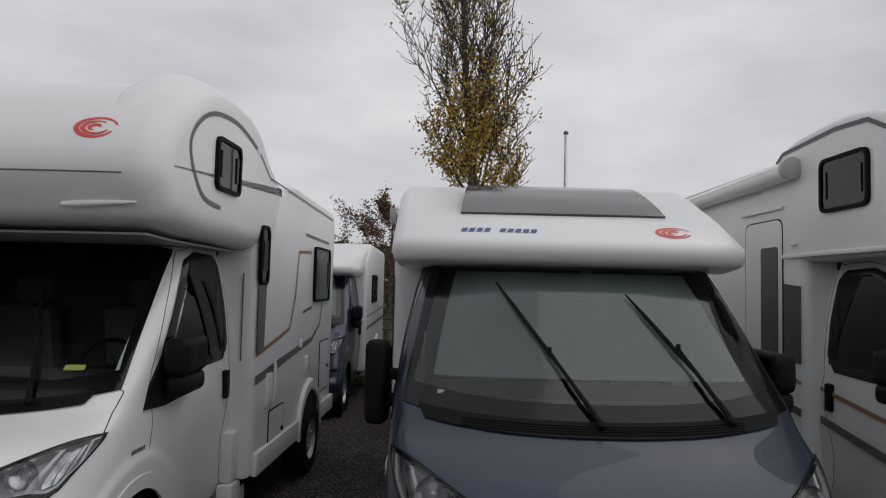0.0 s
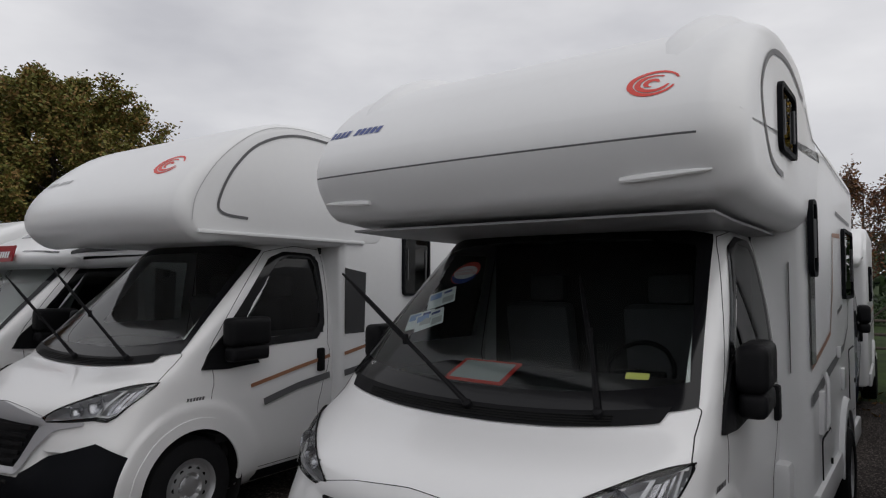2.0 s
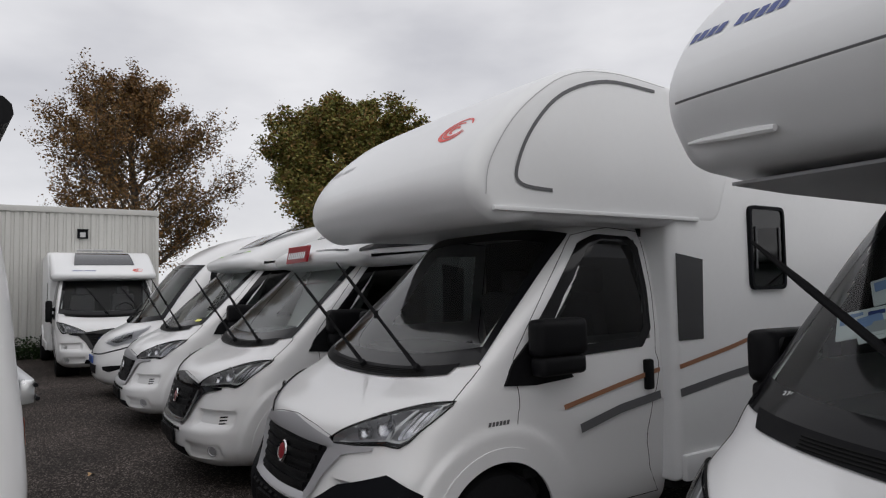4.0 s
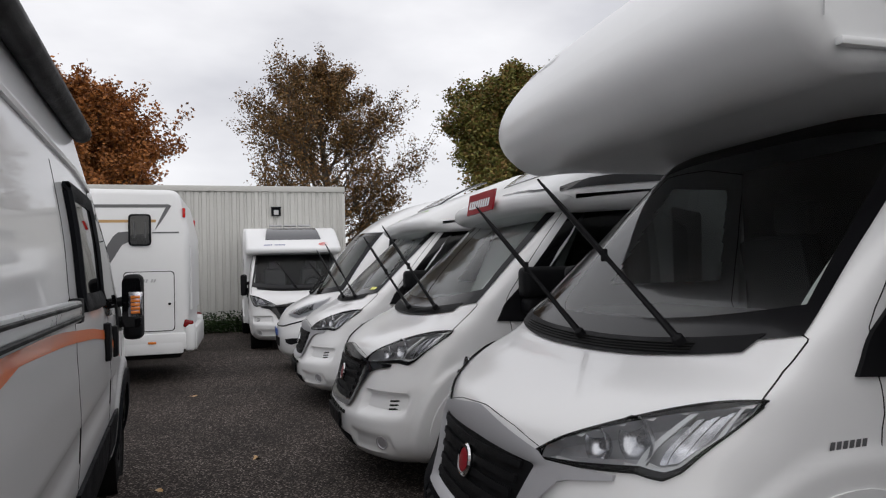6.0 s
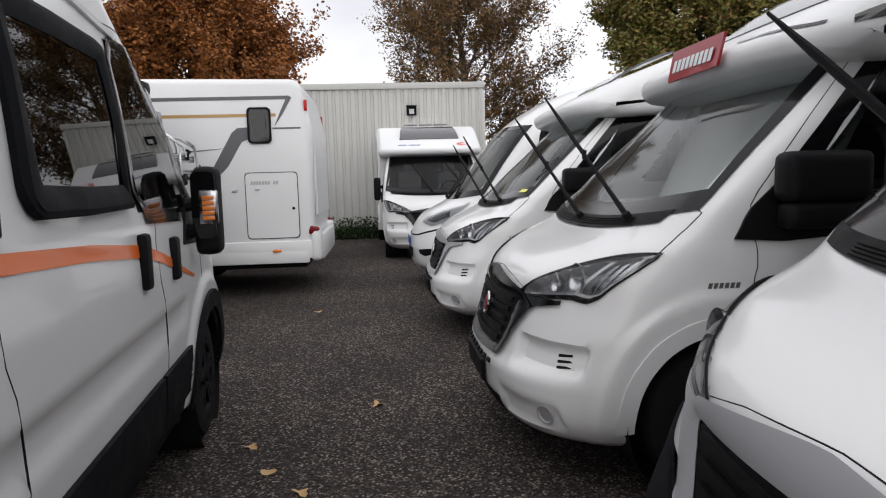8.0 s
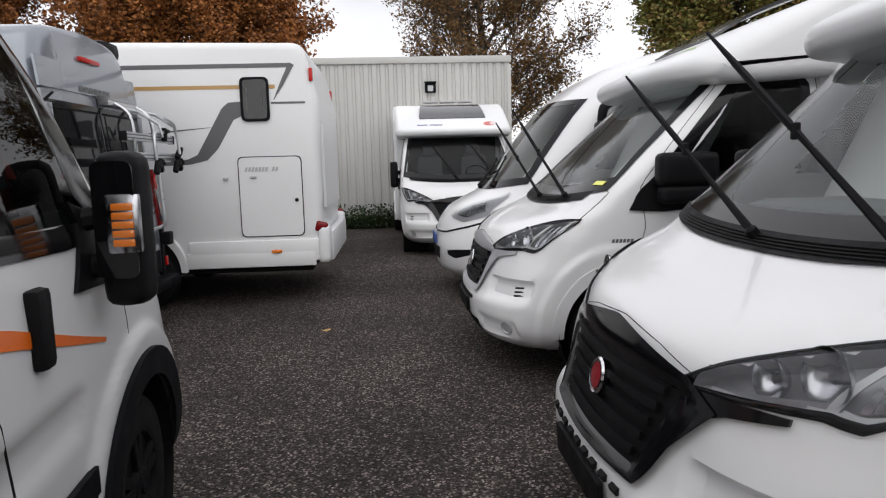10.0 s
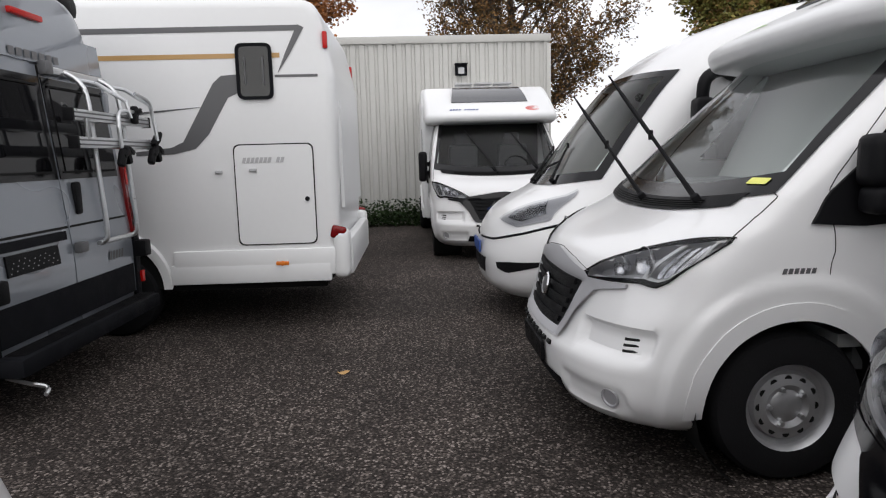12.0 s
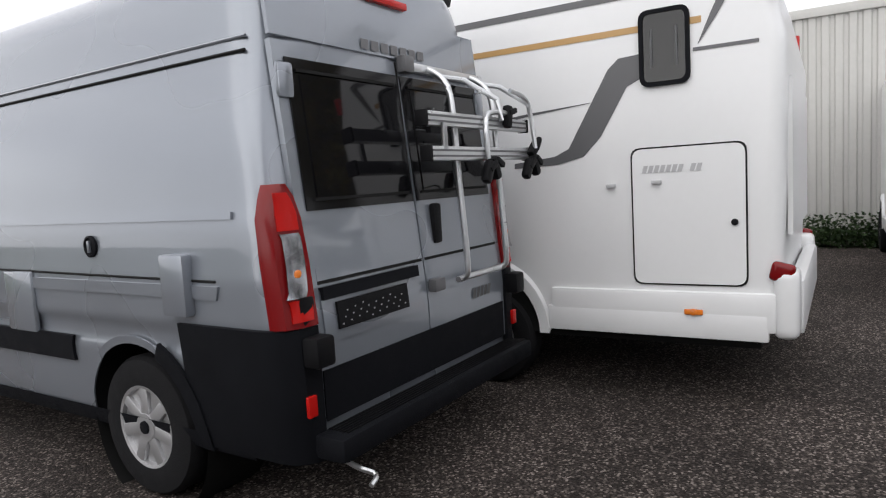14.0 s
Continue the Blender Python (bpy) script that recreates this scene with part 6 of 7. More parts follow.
for sd in (-1, 1):
    bm = bmesh.new()
    prof = [(0.93, 0.85, 1.02), (1.2, 0.85, 1.02), (1.38, 0.86, 1.01), (1.47, 0.885, 0.99), (1.52, 0.92, 0.965)]
    rows = []
    for z, xi, xo in prof:
        rows.append([R2(sd * xi, z, 0.035), R2(sd * (xi + xo) / 2, z, 0.03), R2(sd * (xo - 0.02), z, 0.0), R2(sd * xo, z, -0.045), R2(sd * xo, z, -0.075 if z < 1.45 else -0.06)])
    sheet(bm, rows, 0.03)
    tl = part("tail_light", bm, DARKRED, van_l2, "tall red tail light with clear insert")
    for zz in (((1.33, 0.885), (1.40, 0.885), (1.455, 0.905), (1.485, 0.925)), ((0.955, 0.875), (0.99, 0.87), (1.03, 0.872), (1.045, 0.88))):
        bm = bmesh.new()
        sheet(bm, [[R2(sd * xi, z, 0.038), R2(sd * (xi + 0.06), z, 0.035), R2(sd * min(xi + 0.105, 0.985), z, 0.020)] for z, xi in zz], 0.008)
        part("red_lens", bm, RED, tl, "bright red lens")
    bm = bmesh.new()
    sheet(bm, [[R2(sd * xi, z, 0.042), R2(sd * (xi + 0.05), z, 0.043), R2(sd * (xi + 0.095), z, 0.030)] for z, xi in ((1.055, 0.905), (1.08, 0.89), (1.2, 0.882), (1.30, 0.884), (1.318, 0.895))], 0.01)
    ins = part("clear_insert", bm, REFL, tl, "clear lens over a chrome reflector")
    lathe_c = R2(sd * 0.93, 1.15, 0.030)
    part("bulb", lathe(bmesh.new(), [(0.022, 0.0), (0.02, 0.012), (0.0005, 0.018)], lathe_c, (0, -1, 0), 14), AMBER, tl)
    # dark corner of the body and its side cladding
    bm = bmesh.new()
    rows = []
    for z in (0.345, 0.45, 0.65, 0.85, 0.925):
        wz = sh_2.f(z)[1]
        rows.append([R2(sd * 0.85, z, 0.03), R2(sd * (wz - 0.06), z, 0.022), R2(sd * (wz + 0.005), z, -0.04), R2(sd * (wz + 0.022), z, -0.12), R2(sd * (wz + 0.022), z, -0.30), R2(sd * (wz + 0.018), z, -0.60 if z < 0.6 else -0.66)])
    sheet(bm, rows, 0.025)
    part("corner_cladding", bm, GREYPL, van_l2, "dark grey corner cladding")
    part("rear_reflector", box(bmesh.new(), R2(sd * 0.93, 0.60, 0.035), (0.05, 0.02, 0.09), 0.006), RED, van_l2, "small red reflector")
    part("step_bracket", box(bmesh.new(), R2(sd * 0.90, 0.83, 0.07), (0.11, 0.09, 0.13), 0.02), BLACK, van_l2)
bm = bmesh.new()
box(bm, (-0.02, -6.09, 0.42), (1.80, 0.17, 0.11), 0.03)
st_ = part("rear_step", bm, GREYPL, van_l2, "dark grey ribbed rear step")
bm = bmesh.new()
for k in range(6):
    box(bm, (0, -6.035 - 0.02 * k, 0.477), (1.7, 0.008, 0.008))
part("step_rib", bm, BLACK, st_)
rear_plate(-0.80, -0.09, 0.83, 1.07, 0.020, SILVER, "plate_recess", doors[0], "", 0.012)
np_ = rear_plate(-0.72, -0.20, 0.88, 1.0, 0.034, BLACK, "number_plate_holder", doors[0], "black empty number plate holder", 0.012)
bm = bmesh.new()
for k in range(26):
    x = -0.70 + 0.0185 * k
    z = 0.90 + 0.075 * ((k * 37) % 11) / 11
    plate(bm, rect(0.008, 0.006, 0.001, n=1), R2(x, z, 0.037), (1, 0, 0), (0, 0, 1), 0.001)
part("holder_clip", bm, PALEPRINT, np_, smooth=False)
rear_plate(-0.80, -0.09, 1.02, 1.075, 0.040, GREYPL, "plate_lamp_bar", doors[0], "dark plate lamp bar", 0.03)
part("door_handle", box(bmesh.new(), R2(0.16, 1.27, 0.02), (0.075, 0.04, 0.22), 0.02), BLACK, doors[1])
letters(doors[0], R2(-0.27, 2.155, 0.02), (1, 0, 0), (0, 0.1, 1), 7, 0.56, 0.05, GREYPRINT, slant=0.1)
letters(doors[1], R2(0.45, 0.80, 0.02), (1, 0, 0), (0, 0, 1), 5, 0.22, 0.06, GREYPRINT, slant=0.3)
bm = bmesh.new()
sheet(bm, [[R2(-0.86 + 1.72 * i / 8, z, 0.014) for i in range(9)] for z in (2.14, 2.25, 2.36)], 0.02)
part("roof_panel", bm, SILVER, van_l2)
part("brake_light", box(bmesh.new(), R2(0, 2.43, 0.0), (0.34, 0.06, 0.04), 0.012), RED, van_l2, "long red high brake light")
part("roof_box_end", box(bmesh.new(), (0.62, -5.55, 2.62), (0.32, 0.5, 0.16), 0.06), BLACK, van_l2)
# side of the van
part("body_rib", sh_2.patch([("s", 1.5, 1.385, -1), ("s", 5.72, 1.385, -1)], [("s", 1.5, 1.415, -1), ("s", 5.72, 1.415, -1)], 20, 2, 0.012, 0.012), SILVER, van_l2)
for z in (2.08, 2.14):
    part("body_line", sh_2.seam([("s", 2.4, z, -1), ("s", 5.78, z, -1)], 0.008, 0.002, 20), SEAL if z < 2.1 else SILVER, van_l2)
part("body_line", sh_2.seam([("s", 1.5, 1.15, -1), ("s", 5.6, 1.12, -1)], 0.006, 0.002, 20), SEAL, van_l2)
part("body_crease", sh_2.patch([("s", 1.5, 1.04, -1), ("s", 5.60, 1.04, -1)], [("s", 1.5, 1.10, -1), ("s", 5.62, 1.10, -1)], 20, 3, 0.010, 0.012), SILVER, van_l2)
ct = sh_2.at(sh_2.qs(4.66, 1.27, -1), 1.27, 0.0)
cap_ = part("filler_cap", lathe(bmesh.new(), [(0.055, 0.0), (0.055, 0.012), (0.045, 0.016), (0.04, 0.008), (0.0005, 0.010)], ct, (-1, 0, 0), 24), GREYPL, van_l2, "round locking filler cap")
part("cap_lock", box(bmesh.new(), ct + Vector((-0.014, 0, 0)), (0.015, 0.018, 0.06), 0.004), SILVER, cap_)
part("socket_flap", box(bmesh.new(), sh_2.at(sh_2.qs(5.36, 1.10, -1), 1.10, 0.02), (0.06, 0.17, 0.28), 0.02), SILVER, van_l2, "silver socket cover flap")
fl = part("flue_cover", box(bmesh.new(), sh_2.at(sh_2.qs(3.92, 0.96, -1), 0.96, 0.008), (0.03, 0.30, 0.34), 0.015), SILVER, van_l2)
part("side_cladding", sh_2.patch([("s", 1.45, 0.66, -1), ("s", 4.40, 0.66, -1)], [("s", 1.45, 0.80, -1), ("s", 4.42, 0.80, -1)], 16, 3, 0.018, 0.016), GREYPL, van_l2, "dark grey side cladding")
part("tow_eye", tube(bmesh.new(), smooth_path([(-0.75, -5.9, 0.34), (-0.78, -6.1, 0.30), (-0.74, -6.18, 0.26), (-0.80, -6.2, 0.24)], 4), 0.012, 6), ALU, van_l2)

arc_r = lambda r, a: ("s", 4.92 - r * math.cos(radians(a)), 0.36 + r * math.sin(radians(a)), -1)
part("arch_cladding", sh_2.patch([arc_r(0.435, a) for a in range(118, 186, 5)], [arc_r(0.52, a) for a in range(118, 186, 5)], 24, 3, 0.026, 0.018), GREYPL, van_l2, "dark grey wheel arch cladding")

# bicycle rack hung on the rear door
rack = thing("bicycle_rack", pose(-12.67, -6.50, 0, 0, 0, 178.6), "folded silver aluminium bicycle rack with black clamps", "bicycle rack")
bm = bmesh.new()
box(bm, R2(0.46, 2.10, 0.045), (0.76, 0.04, 0.05), 0.012)
part("top_rail", bm, ALU, rack)
part("mount_block", box(bmesh.new(), R2(0.05, 2.11, 0.045), (0.09, 0.06, 0.09), 0.015), GREYPRINT, rack)
for x in (0.22, 0.68):
    pts = [R2(x, 2.10, 0.07), R2(x, 2.03, 0.16), R2(x, 1.90, 0.19), R2(x, 1.5, 0.17), R2(x, 1.05, 0.15), R2(x, 0.97, 0.12), R2(x + (0.03 if x < 0.5 else -0.03), 0.95, 0.06)]
    part("upright", tube(bmesh.new(), smooth_path(pts, 4), 0.017, 10), ALU, rack)
part("bottom_bar", tube(bmesh.new(), [R2(0.18, 0.96, 0.10), R2(0.72, 0.96, 0.10)], 0.017, 10), ALU, rack)
part("lower_mount", box(bmesh.new(), R2(0.06, 0.95, 0.04), (0.10, 0.05, 0.07), 0.012), GREYPRINT, rack)
for x0, z0, x1, z1 in ((0.22, 2.06, 0.50, 1.93), (0.68, 2.06, 0.90, 1.93)):
    part("brace", tube(bmesh.new(), [R2(x0, z0, 0.10), R2((x0 + x1) / 2, z0 - 0.02, 0.20), R2(x1, z1, 0.32), R2(x1, z1 - 0.12, 0.33)], 0.015, 8), ALU, rack)
for z, off in ((1.80, 0.26), (1.63, 0.26)):
    bm = bmesh.new()
    box(bm, R2(0.36, z, off), (1.10, 0.055, 0.07), 0.008)
    rr = part("wheel_rail", bm, ALU, rack, "ribbed aluminium wheel rail")
    bm = bmesh.new()
    for k in (-1, 1):
        box(bm, R2(0.36, z + 0.014 * k, off + 0.03), (1.08, 0.006, 0.010))
    part("rail_groove", bm, GREYPRINT, rr)
    for x in (-0.195, 0.915):
        part("rail_cap", box(bmesh.new(), R2(x, z, off), (0.025, 0.065, 0.08), 0.008), BLACK, rr)
    part("rail_strut", box(bmesh.new(), R2(-0.06, z - 0.085 if z > 1.7 else z + 0.085, off + 0.03), (0.035, 0.02, 0.13), 0.006), ALU, rr)
pts = [R2(0.34, 1.60, 0.30), R2(0.34, 1.76, 0.31), R2(0.38, 1.84, 0.31), R2(0.50, 1.86, 0.31), R2(0.62, 1.86, 0.31)]
part("holding_arm", tube(bmesh.new(), smooth_path(pts, 4), 0.015, 8), ALU, rack)
part("holding_arm", tube(bmesh.new(), smooth_path([R2(0.72, 2.0, 0.30), R2(0.86, 1.95, 0.33), R2(0.90, 1.80, 0.33), R2(0.90, 1.66, 0.33)], 4), 0.014, 8), ALU, rack)
for x, z, t in ((0.30, 1.53, 0.5), (0.38, 1.55, -0.4), (0.80, 1.54, 0.6), (0.90, 1.56, -0.5), (0.62, 1.84, 0.2), (0.92, 1.66, 0.9)):
    bm = bmesh.new()
    box(bm, R2(x, z, 0.31), (0.055, 0.05, 0.13), 0.018, Matrix.Rotation(t, 3, "Y"))
    box(bm, R2(x + 0.03, z + 0.03, 0.33), (0.09, 0.03, 0.035), 0.012, Matrix.Rotation(-t, 3, "Y"))
    part("clamp", bm, BLACK, rack, "black plastic bicycle clamp")

# ---- motorhome with a garage door, backed in ----
camper_l3 = thing("motorhome", pose(-15.05, -5.9, 0, 0, 0, 180), "white motorhome with grey and ochre stripes and a garage door", "motorhome")
W = 1.15
ducato(camper_l3, WHITE)
coach(camper_l3, rounded([(2.3, 0.50, 0.03), (6.96, 0.50, 0.14), (7.0, 2.2, 0.05), (6.86, 2.82, 0.14), (2.6, 2.88, 0.4), (1.5, 2.2, 0.12), (2.2, 2.1, 0.1)], 0.1), W, 6.9, 5.05, 0.09)
side_window(camper_l3, W, L, 6.335, 2.23, 0.30, 0.46, 0.06)
hatch(camper_l3, W, L, 6.45, 1.195, 0.66, 0.85, r=0.06, name="garage_door")
letters(camper_l3, (-(W + 0.012), -6.18, 1.47), (0, -1, 0), (0, 0, 1), 10, 0.36, 0.045, PALEPRINT, slant=0.3, gaps=(7,))
for s, z in ((5.98, 1.40), (6.27, 1.41)):
    part("door_catch", box(bmesh.new(), (-(W + 0.014), -s, z), (0.03, 0.06, 0.025), 0.006), PALEPRINT, camper_l3)
stripe(camper_l3, W, L, [(3.0, 2.57), (6.72, 2.58)], 0.045, GREYPRINT)
stripe(camper_l3, W, L, [(6.735, 2.595), (6.62, 2.38), (6.53, 2.22)], [0.06, 0.04, 0.004], GREYPRINT, 0.005)
stripe(camper_l3, W, L, [(3.0, 2.36), (6.55, 2.36)], 0.04, GOLD)
stripe(camper_l3, W, L, [(6.86, 2.19), (6.5, 2.19)], 0.022, GREYPRINT)
foil(camper_l3, W, L, [(5.30, 1.55), (5.62, 1.56), (5.80, 1.60), (5.92, 1.72), (6.10, 2.02), (6.19, 2.06), (6.19, 2.21), (6.05, 2.20), (5.98, 2.14), (5.70, 1.66), (5.60, 1.615), (5.30, 1.585)], GREYPRINT)
stripe(camper_l3, W, L, [(5.0, 1.86), (5.42, 1.91), (5.86, 1.945)], [0.03, 0.018, 0.004], GREYPRINT)
part("lower_panel", box(bmesh.new(), (-(W + 0.004), -6.24, 0.605), (0.05, 1.40, 0.24), 0.024), GRP, camper_l3)
part("side_marker", lathe(bmesh.new(), [(0.022, 0.0), (0.02, 0.012), (0.0005, 0.016)], (-(W + 0.038), -6.48, 0.60), (-1, 0, 0), 16), AMBER, camper_l3, "orange side marker lamp")
part("side_marker", box(bmesh.new(), (-(W + 0.04), -6.48, 0.60), (0.012, 0.11, 0.035), 0.008), AMBER, camper_l3)
for sd in (-1, 1):
    bm = bmesh.new()
    box(bm, (sd * (W - 0.10), -6.99, 0.66), (0.26, 0.14, 0.42), 0.06, None, 3)
    part("rear_bumper_corner", bm, GRP, camper_l3)
    part("tail_light", box(bmesh.new(), (sd * (W - 0.01), -6.97, 0.85), (0.07, 0.13, 0.115), 0.03, Matrix.Rotation(0.25, 3, "X"), 3), DARKRED, camper_l3, "red wedge-shaped tail light")
    part("top_marker", box(bmesh.new(), (sd * (W - 0.02), -6.93, 2.48), (0.05, 0.04, 0.14), 0.012), RED, camper_l3)
part("rear_bumper", box(bmesh.new(), (0, -7.03, 0.62), (2.0, 0.10, 0.34), 0.04), GRP, camper_l3)
bm = bmesh.new()
sheet(bm, [[(x, -7.012, z) for x in np.linspace(-0.9, 0.9, 5)] for z in (1.05, 1.5, 2.0)], 0.03)
part("rear_panel", bm, GRP, camper_l3)

camper_l4 = thing("motorhome", pose(-18.2, -6.3, 0, 0, 0, 180), "white motorhome backed in beside another one", "motorhome")
ducato(camper_l4, WHITE)
coach(camper_l4, rounded([(2.3, 0.47, 0.03), (6.98, 0.47, 0.1), (7.0, 2.72, 0.14), (2.6, 2.78, 0.4), (1.5, 2.2, 0.12), (2.2, 2.1, 0.1)], 0.1), W, 6.95, 4.85, 0.09)
side_window(camper_l4, W, L, 6.3, 1.9, 0.6, 0.5)
side_window(camper_l4, W, L, 5.2, 1.9, 0.6, 0.5)
for sd in (-1, 1):
    part("tail_light", box(bmesh.new(), (sd * 0.9, -7.0, 0.8), (0.16, 0.06, 0.3), 0.02), RED, camper_l4)

# ---- the hall ----
hall = thing("building", pose(0, 0, 0), "low hall clad in ribbed pale grey metal", "building", kind="structure")
bm = bmesh.new()
HY, HX, HZ = 4.75, -22.9, 4.02
prof = []
y = HY
while y > -22:
    prof += [(y, 0.0), (y - 0.10, 0.0), (y - 0.125, -0.03), (y - 0.175, -0.03)]
    y -= 0.20
sheet(bm, [[(HX + d, yy, 0.15) for yy, d in prof], [(HX + d, yy, HZ - 0.1) for yy, d in prof]])
part("wall_cladding", bm, CLADDING, hall, smooth=False)
bm = bmesh.new()
prof = []
x = HX
while x > -40:
    prof += [(x, 0.0), (x - 0.10, 0.0), (x - 0.125, -0.03), (x - 0.175, -0.03)]
    x -= 0.20
sheet(bm, [[(xx, HY + d, 0.15) for xx, d in prof], [(xx, HY + d, HZ - 0.1) for xx, d in prof]])
part("wall_cladding", bm, CLADDING, hall, smooth=False)
part("coping", box(bmesh.new(), (HX - 8.6, HY - 13.4, HZ - 0.04), (17.3, 26.9, 0.16), 0.02), CLADDING, hall)
part("plinth", box(bmesh.new(), (HX - 8.6, HY - 13.4, 0.08), (17.12, 26.72, 0.16), 0.01), CONCRETE, hall)
part("corner_trim", box(bmesh.new(), (HX, HY, 2.0), (0.09, 0.09, 3.7), 0.01), CLADDING, hall)
part("core", box(bmesh.new(), (HX - 8.7, HY - 13.5, 1.95), (17.0, 26.6, 3.6)), CLADDING, hall)
lamp = thing("wall_lamp", pose(HX + 0.02, 2.83, 3.32), "dark square wall lamp, switched off", "wall lamp")
bm = bmesh.new()
box(bm, (0.06, 0, 0), (0.10, 0.26, 0.24), 0.015)
part("housing", bm, GREYPL, lamp)
part("lamp_glass", plate(bmesh.new(), rect(0.13, 0.13, 0.01, n=2), (0.115, 0, -0.02), (0, 1, 0), (0, 0, 1), 0.006), PALEPRINT, lamp, smooth=False)
part("lamp_hood", box(bmesh.new(), (0.09, 0, 0.125), (0.18, 0.28, 0.02), 0.005), GREYPL, lamp)


# ---- plants ----
def tree(x, y, height, spread, seed, leaf, n_leaf, size, label, trunk_h=0.25, r0=0.22, up=0.5, keep=None, nb=16, crown_h=None, sub=7, twig=4, bias=(0, 0)):
    rnd = random.Random(seed)
    v = thing("tree", pose(x, y, 0, 0, 0, 0), label, "tree")
    verts, faces, tips = [], [], []

    def limb(p, d, length, r, level):
        n = 6 if level == 0 else (5 if level == 1 else 4)
        sides = 8 if level == 0 else (5 if level == 1 else (4 if level == 2 else 3))
        pts, dirs = [p.copy()], [d.copy()]
        for i in range(n):
            d = (d + Vector((rnd.uniform(-1, 1), rnd.uniform(-1, 1), rnd.uniform(-0.5, 1) * 0.7)) * (0.06 if level == 0 else 0.22) + Vector((0, 0, 0.05 * up))).normalized()
            p = p + d * length / n
            pts.append(p.copy())
            dirs.append(d.copy())
        base = len(verts)
        for i, q in enumerate(pts):
            a = dirs[i].cross(Vector((0.3, 0.9, 0.2))).normalized()
            b = dirs[i].cross(a)
            rr = max(0.006, r * (1 - 0.85 * i / n))
            for k in range(sides):
                t = 2 * math.pi * k / sides
                verts.append(q + (a * math.cos(t) + b * math.sin(t)) * rr)
        for i in range(n):
            for k in range(sides):
                faces.append((base + i * sides + k, base + i * sides + (k + 1) % sides, base + (i + 1) * sides + (k + 1) % sides, base + (i + 1) * sides + k))
        return pts, dirs

    trunk, td = limb(Vector((0, 0, -0.06)), Vector((0, 0, 1)), height * 0.92, r0, 0)
    for b in range(nb):
        f = trunk_h + (0.97 - trunk_h) * (b + rnd.random()) / nb
        i = min(5, int(f * 6))
        p = trunk[i].lerp(trunk[i + 1], f * 6 - i)
        a = b * 2.4 + rnd.uniform(-0.4, 0.4)
        reach = spread * (math.sin(math.pi * min(1, 0.18 + 0.82 * (f - trunk_h) / (1 - trunk_h)) ** 0.75) * 0.85 + 0.22) * rnd.uniform(0.75, 1.1)
        d = Vector((math.cos(a), math.sin(a), up * rnd.uniform(0.6, 1.4))).normalized()
        pts, ds = limb(p, d, reach, r0 * 0.36 * (1.1 - f), 1)
        for s in range(sub):
            k = min(4, int((0.25 + 0.72 * s / sub) * 5))
            d2 = (ds[k] + Vector((rnd.uniform(-1, 1), rnd.uniform(-1, 1), rnd.uniform(-0.5, 0.9))) * 0.85).normalized()
            p2, ds2 = limb(pts[k + 1], d2, reach * rnd.uniform(0.28, 0.5), r0 * 0.10 * (1.1 - f), 2)
            for w in range(twig):
                k2 = rnd.randrange(1, 5)
                d3 = (ds2[k2] + Vector((rnd.uniform(-1, 1), rnd.uniform(-1, 1), rnd.uniform(-0.6, 0.8)))).normalized()
                p3, ds3 = limb(p2[k2], d3, reach * rnd.uniform(0.12, 0.26), 0.012, 3)
                tips += p3[1:]
    me = bpy.data.meshes.new("trunk")
    me.from_pydata([tuple(q) for q in verts], [], faces)
    me.materials.append(BARK)
    o = new("trunk", me)
    o.parent = v
    if keep:
        tips = [t for t in tips if keep(t, rnd)] or tips
    gen = np.random.default_rng(seed)
    T = np.array([tuple(t) for t in tips])
    q = T[gen.integers(0, len(T), n_leaf)] + gen.normal(0, 1, (n_leaf, 3)) * size * 1.1
    a = gen.uniform(-1, 1, (n_leaf, 3)) * (1, 1, 0.6)
    a /= np.linalg.norm(a, axis=1)[:, None] + 1e-6
    b = np.cross(a, gen.uniform(-1, 1, (n_leaf, 3)))
    b /= np.linalg.norm(b, axis=1)[:, None] + 1e-6
    w = (size * gen.uniform(0.6, 1.3, n_leaf))[:, None]
    lv = np.stack([q - a * w * 0.5, q + b * w * 0.34 + a * w * 0.05, q + a * w * 0.55, q - b * w * 0.34], 1).reshape(-1, 3).tolist()
    lf = np.arange(4 * n_leaf).reshape(-1, 4).tolist()
    me = bpy.data.meshes.new("crown")
    me.from_pydata(lv, [], lf)
    me.materials.append(leaf)
    o = new("crown", me)
    o.parent = v
    o["kind"] = "stuff"
    return v


LEAF_BROWN = leaf_material("brown_leaves", [(0.088, 0.045, 0.018), (0.170, 0.086, 0.031), (0.230, 0.125, 0.042), (0.130, 0.085, 0.030), (0.080, 0.050, 0.022)])
LEAF_RUST = leaf_material("rust_leaves", [(0.104, 0.042, 0.019), (0.267, 0.097, 0.028), (0.371, 0.144, 0.038), (0.162, 0.065, 0.023)])
LEAF_GREEN = leaf_material("green_leaves", [(0.087, 0.102, 0.026), (0.152, 0.152, 0.038), (0.239, 0.203, 0.052), (0.109, 0.122, 0.035), (0.254, 0.160, 0.052), (0.181, 0.102, 0.041)])
LEAF_YELLOW = leaf_material("yellow_leaves", [(0.450, 0.285, 0.045), (0.330, 0.255, 0.053), (0.570, 0.330, 0.038), (0.180, 0.180, 0.045)])
LEAF_RED = leaf_material("red_leaves", [(0.091, 0.029, 0.021), (0.169, 0.065, 0.026), (0.078, 0.052, 0.023), (0.221, 0.098, 0.033)])
HEDGE = leaf_material("hedge_leaves", [(0.012, 0.028, 0.010), (0.03, 0.055, 0.016), (0.02, 0.035, 0.012)])

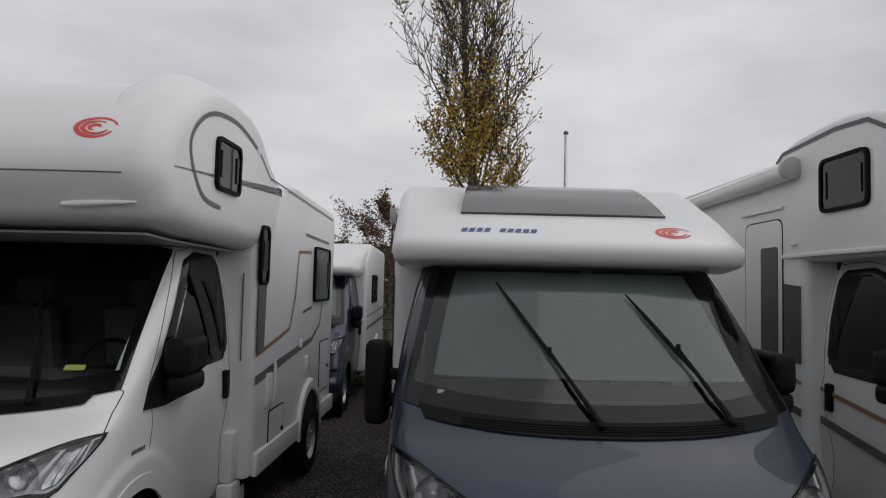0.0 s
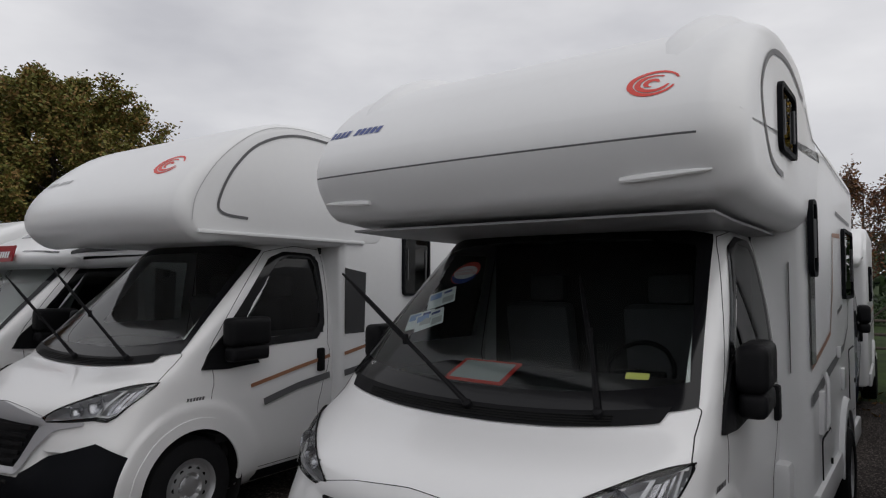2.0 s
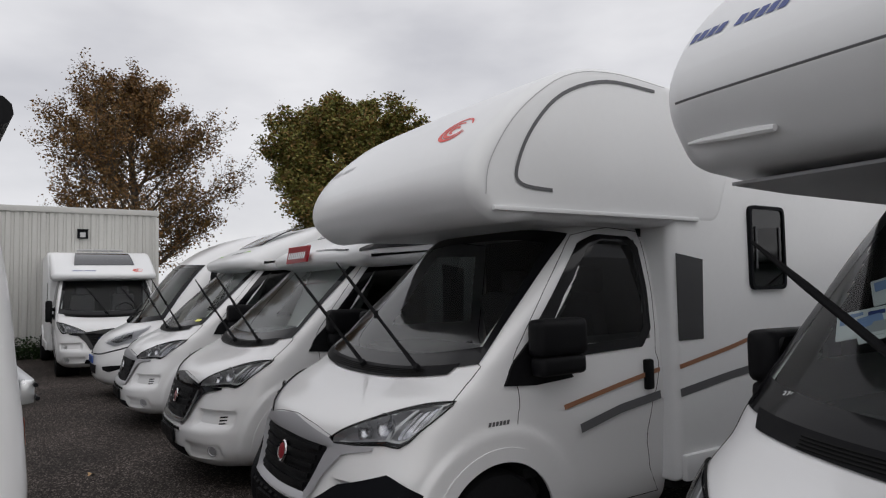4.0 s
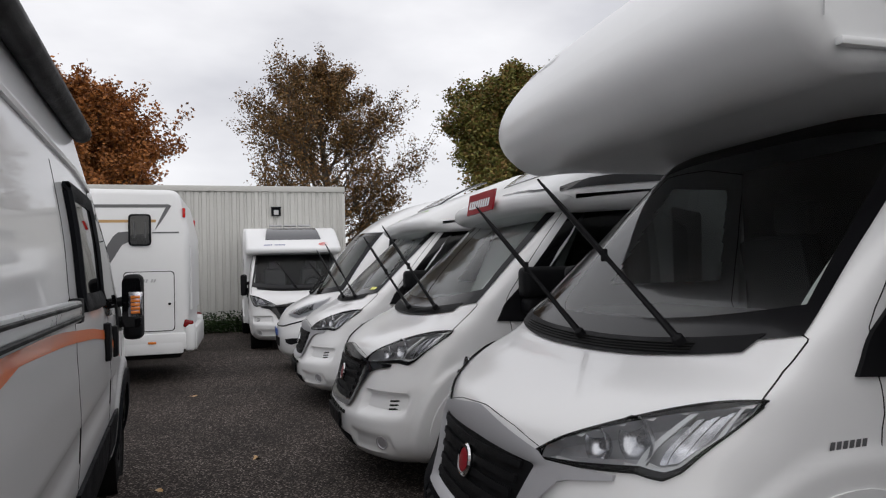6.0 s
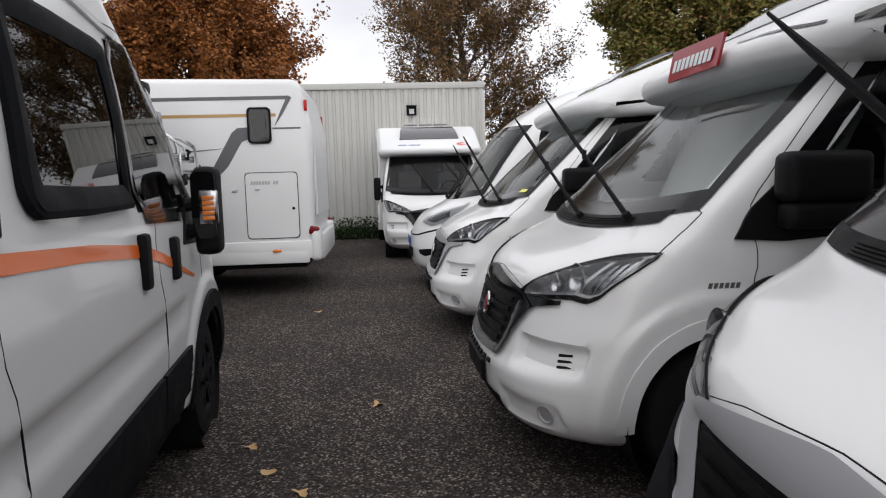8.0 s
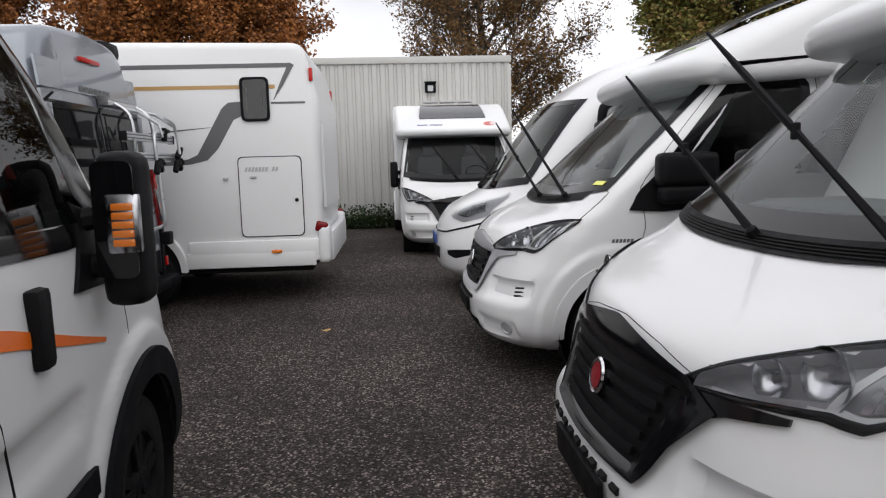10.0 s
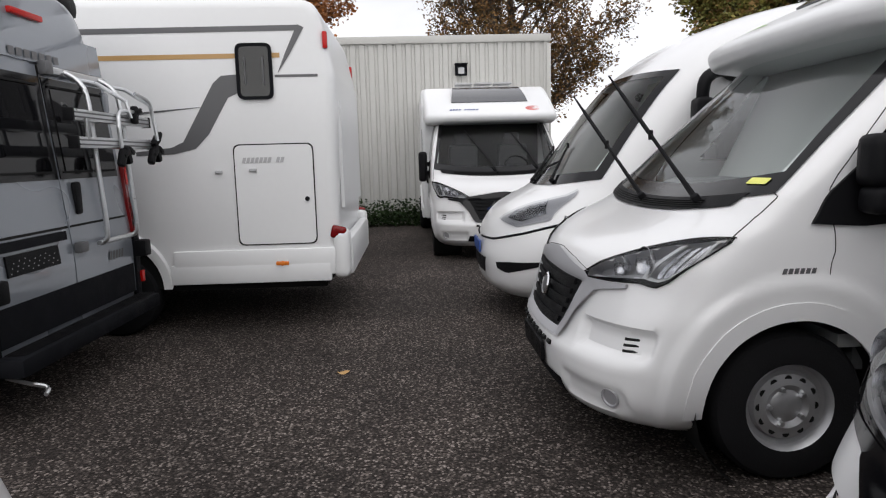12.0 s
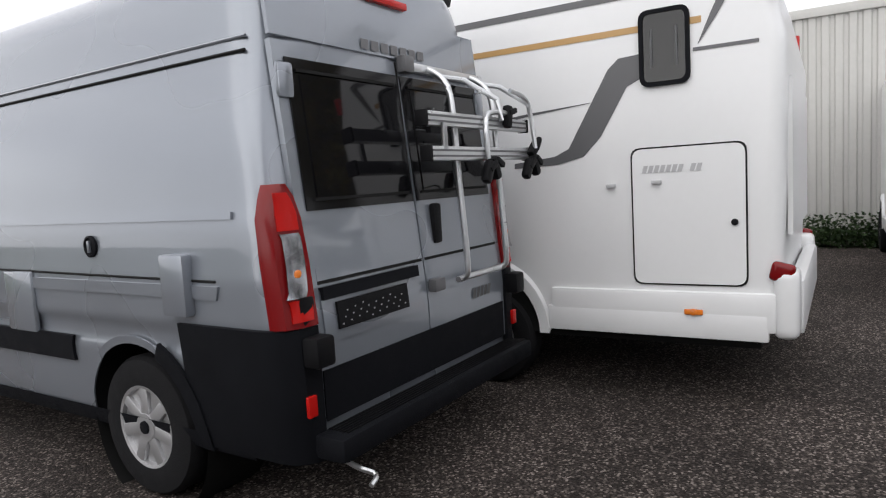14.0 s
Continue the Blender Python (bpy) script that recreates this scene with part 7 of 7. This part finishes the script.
tree(0.72, 13.8, 10.5, 2.3, 3, LEAF_YELLOW, 9000, 0.08, "slender tree with bare upright twigs and some yellow leaves", 0.26, 0.16, 1.9, lambda t, r: (t.z < 4.4 + 2.2 * r.random() and t.x < 0.25 + 0.9 * r.random()) or r.random() < 0.06, 34, sub=10, twig=7)
tree(-1.6, 19.5, 4.3, 2.0, 5, LEAF_RED, 9000, 0.07, "small tree with dark red autumn leaves", 0.22, 0.10, 0.8, None, 18)
tree(-34.0, 6.0, 11.6, 4.0, 7, LEAF_BROWN, 60000, 0.115, "tall tree with thin brown autumn leaves", 0.16, 0.32, 0.6, None, 44, sub=10, twig=7)
tree(-33.0, 16.2, 11.3, 4.1, 9, LEAF_GREEN, 170000, 0.165, "leafy green tree turning yellow", 0.16, 0.28, 0.5, None, 40, sub=9, twig=6)
tree(-38.0, -6.8, 11.2, 4.9, 11, LEAF_RUST, 190000, 0.17, "dense rust-brown autumn tree behind the hall", 0.16, 0.34, 0.5, None, 44, sub=9, twig=6)
tree(-34.0, -16.0, 11.0, 5.2, 13, LEAF_RUST, 120000, 0.17, "dense rust-brown autumn tree behind the hall", 0.2, 0.36, 0.55, None, 30, sub=8, twig=5)
tree(-31.0, 25.5, 9.3, 3.0, 17, LEAF_BROWN, 24000, 0.16, "brown autumn tree far behind the motorhomes", 0.2, 0.25, 0.6, None, 24)


def bush(name, x0, x1, y0, y1, h, n, mat, label, size=0.08, seed=1):
    rnd = random.Random(seed)
    lv, lf = [], []
    for k in range(n):
        t, s_ = rnd.random(), rnd.random()
        q = Vector((x0 + (x1 - x0) * t, y0 + (y1 - y0) * s_, rnd.random() ** 0.8 * h * (0.75 + 0.25 * math.sin(9 * t + 5 * s_))))
        a = Vector((rnd.uniform(-1, 1), rnd.uniform(-1, 1), rnd.uniform(-0.3, 1))).normalized()
        b = a.cross(Vector((rnd.uniform(-1, 1), rnd.uniform(-1, 1), rnd.uniform(-1, 1)))).normalized()
        w = size * rnd.uniform(0.6, 1.4)
        base = len(lv)
        lv += [q - a * w * 0.5, q + b * w * 0.3, q + a * w * 0.6, q - b * w * 0.3]
        lf.append((base, base + 1, base + 2, base + 3))
    me = bpy.data.meshes.new(name)
    me.from_pydata([tuple(q) for q in lv], [], lf)
    me.materials.append(mat)
    return tagged(new(name, me), label, "plants", kind="stuff")


bush("weeds", HX + 0.05, HX + 0.5, -1.5, 3.4, 0.6, 6000, HEDGE, "dark weeds along the foot of the hall", 0.07)
bush("hedge", -30, 30, 34, 36, 1.3, 26000, HEDGE, "dark green hedge beyond the grass", 0.16, 2)
bush("far_woods", -120, 120, 70, 84, 6.5, 9000, HEDGE, "far dark woods on the horizon", 1.6, 3)
bush("leaf_litter", -12, 3, 11.2, 13.5, 0.02, 900, LEAF_BROWN, "fallen brown leaves at the edge of the asphalt", 0.09, 4)

# rail fence beyond the grass
fence = thing("fence", pose(0, 0, 0), "dark wooden rail fence beyond the grass", "fence")
for k in range(9):
    part("post", box(bmesh.new(), (-10 + 2.6 * k, 18.2, 0.52), (0.09, 0.09, 1.14), 0.01), BARK, fence)
for z in (0.35, 0.65, 0.95):
    part("rail", tube(bmesh.new(), [(-10.2, 18.2, z), (11, 18.2, z)], 0.035, 6), BARK, fence)

# flag pole
pole = thing("flag_pole", pose(2.55, 13.9, -0.05), "thin grey metal pole with a small cap", "pole")
part("shaft", tube(bmesh.new(), [(0, 0, 0), (0, 0, 3.0), (0, 0, 5.2)], [0.045, 0.04, 0.032], 10), ALU, pole)
part("cap", lathe(bmesh.new(), [(0.05, 0.0), (0.055, 0.04), (0.03, 0.07), (0.0005, 0.075)], (0, 0, 5.18), (0, 0, 1), 14), GREYPRINT, pole)

# fallen leaves in the aisle
rnd = random.Random(21)
for x, y in ((-8.35, 1.35), (-8.7, 1.2), (-8.1, 1.55), (-9.3, 1.9), (-12.6, 1.2), (-7.7, 1.5)):
    bm = bmesh.new()
    pts = [(0.045 * (1 + 0.35 * math.sin(3 * a)) * math.cos(a), 0.03 * (1 + 0.35 * math.sin(3 * a)) * math.sin(a), 0.012 + 0.008 * math.sin(2 * a)) for a in np.linspace(0, 2 * math.pi, 13)[:-1]]
    c = bm.verts.new((0, 0, 0.006))
    vs = [bm.verts.new(p) for p in pts]
    for k in range(12):
        bm.faces.new((c, vs[k], vs[(k + 1) % 12]))
    o = part("fallen_leaf", bm, GOLD)
    o.matrix_world = pose(x, y, 0.0, 0, 0, rnd.uniform(0, 360))
    tagged(o, "dry ochre leaf fallen on the asphalt", "leaf", "fallen leaves")
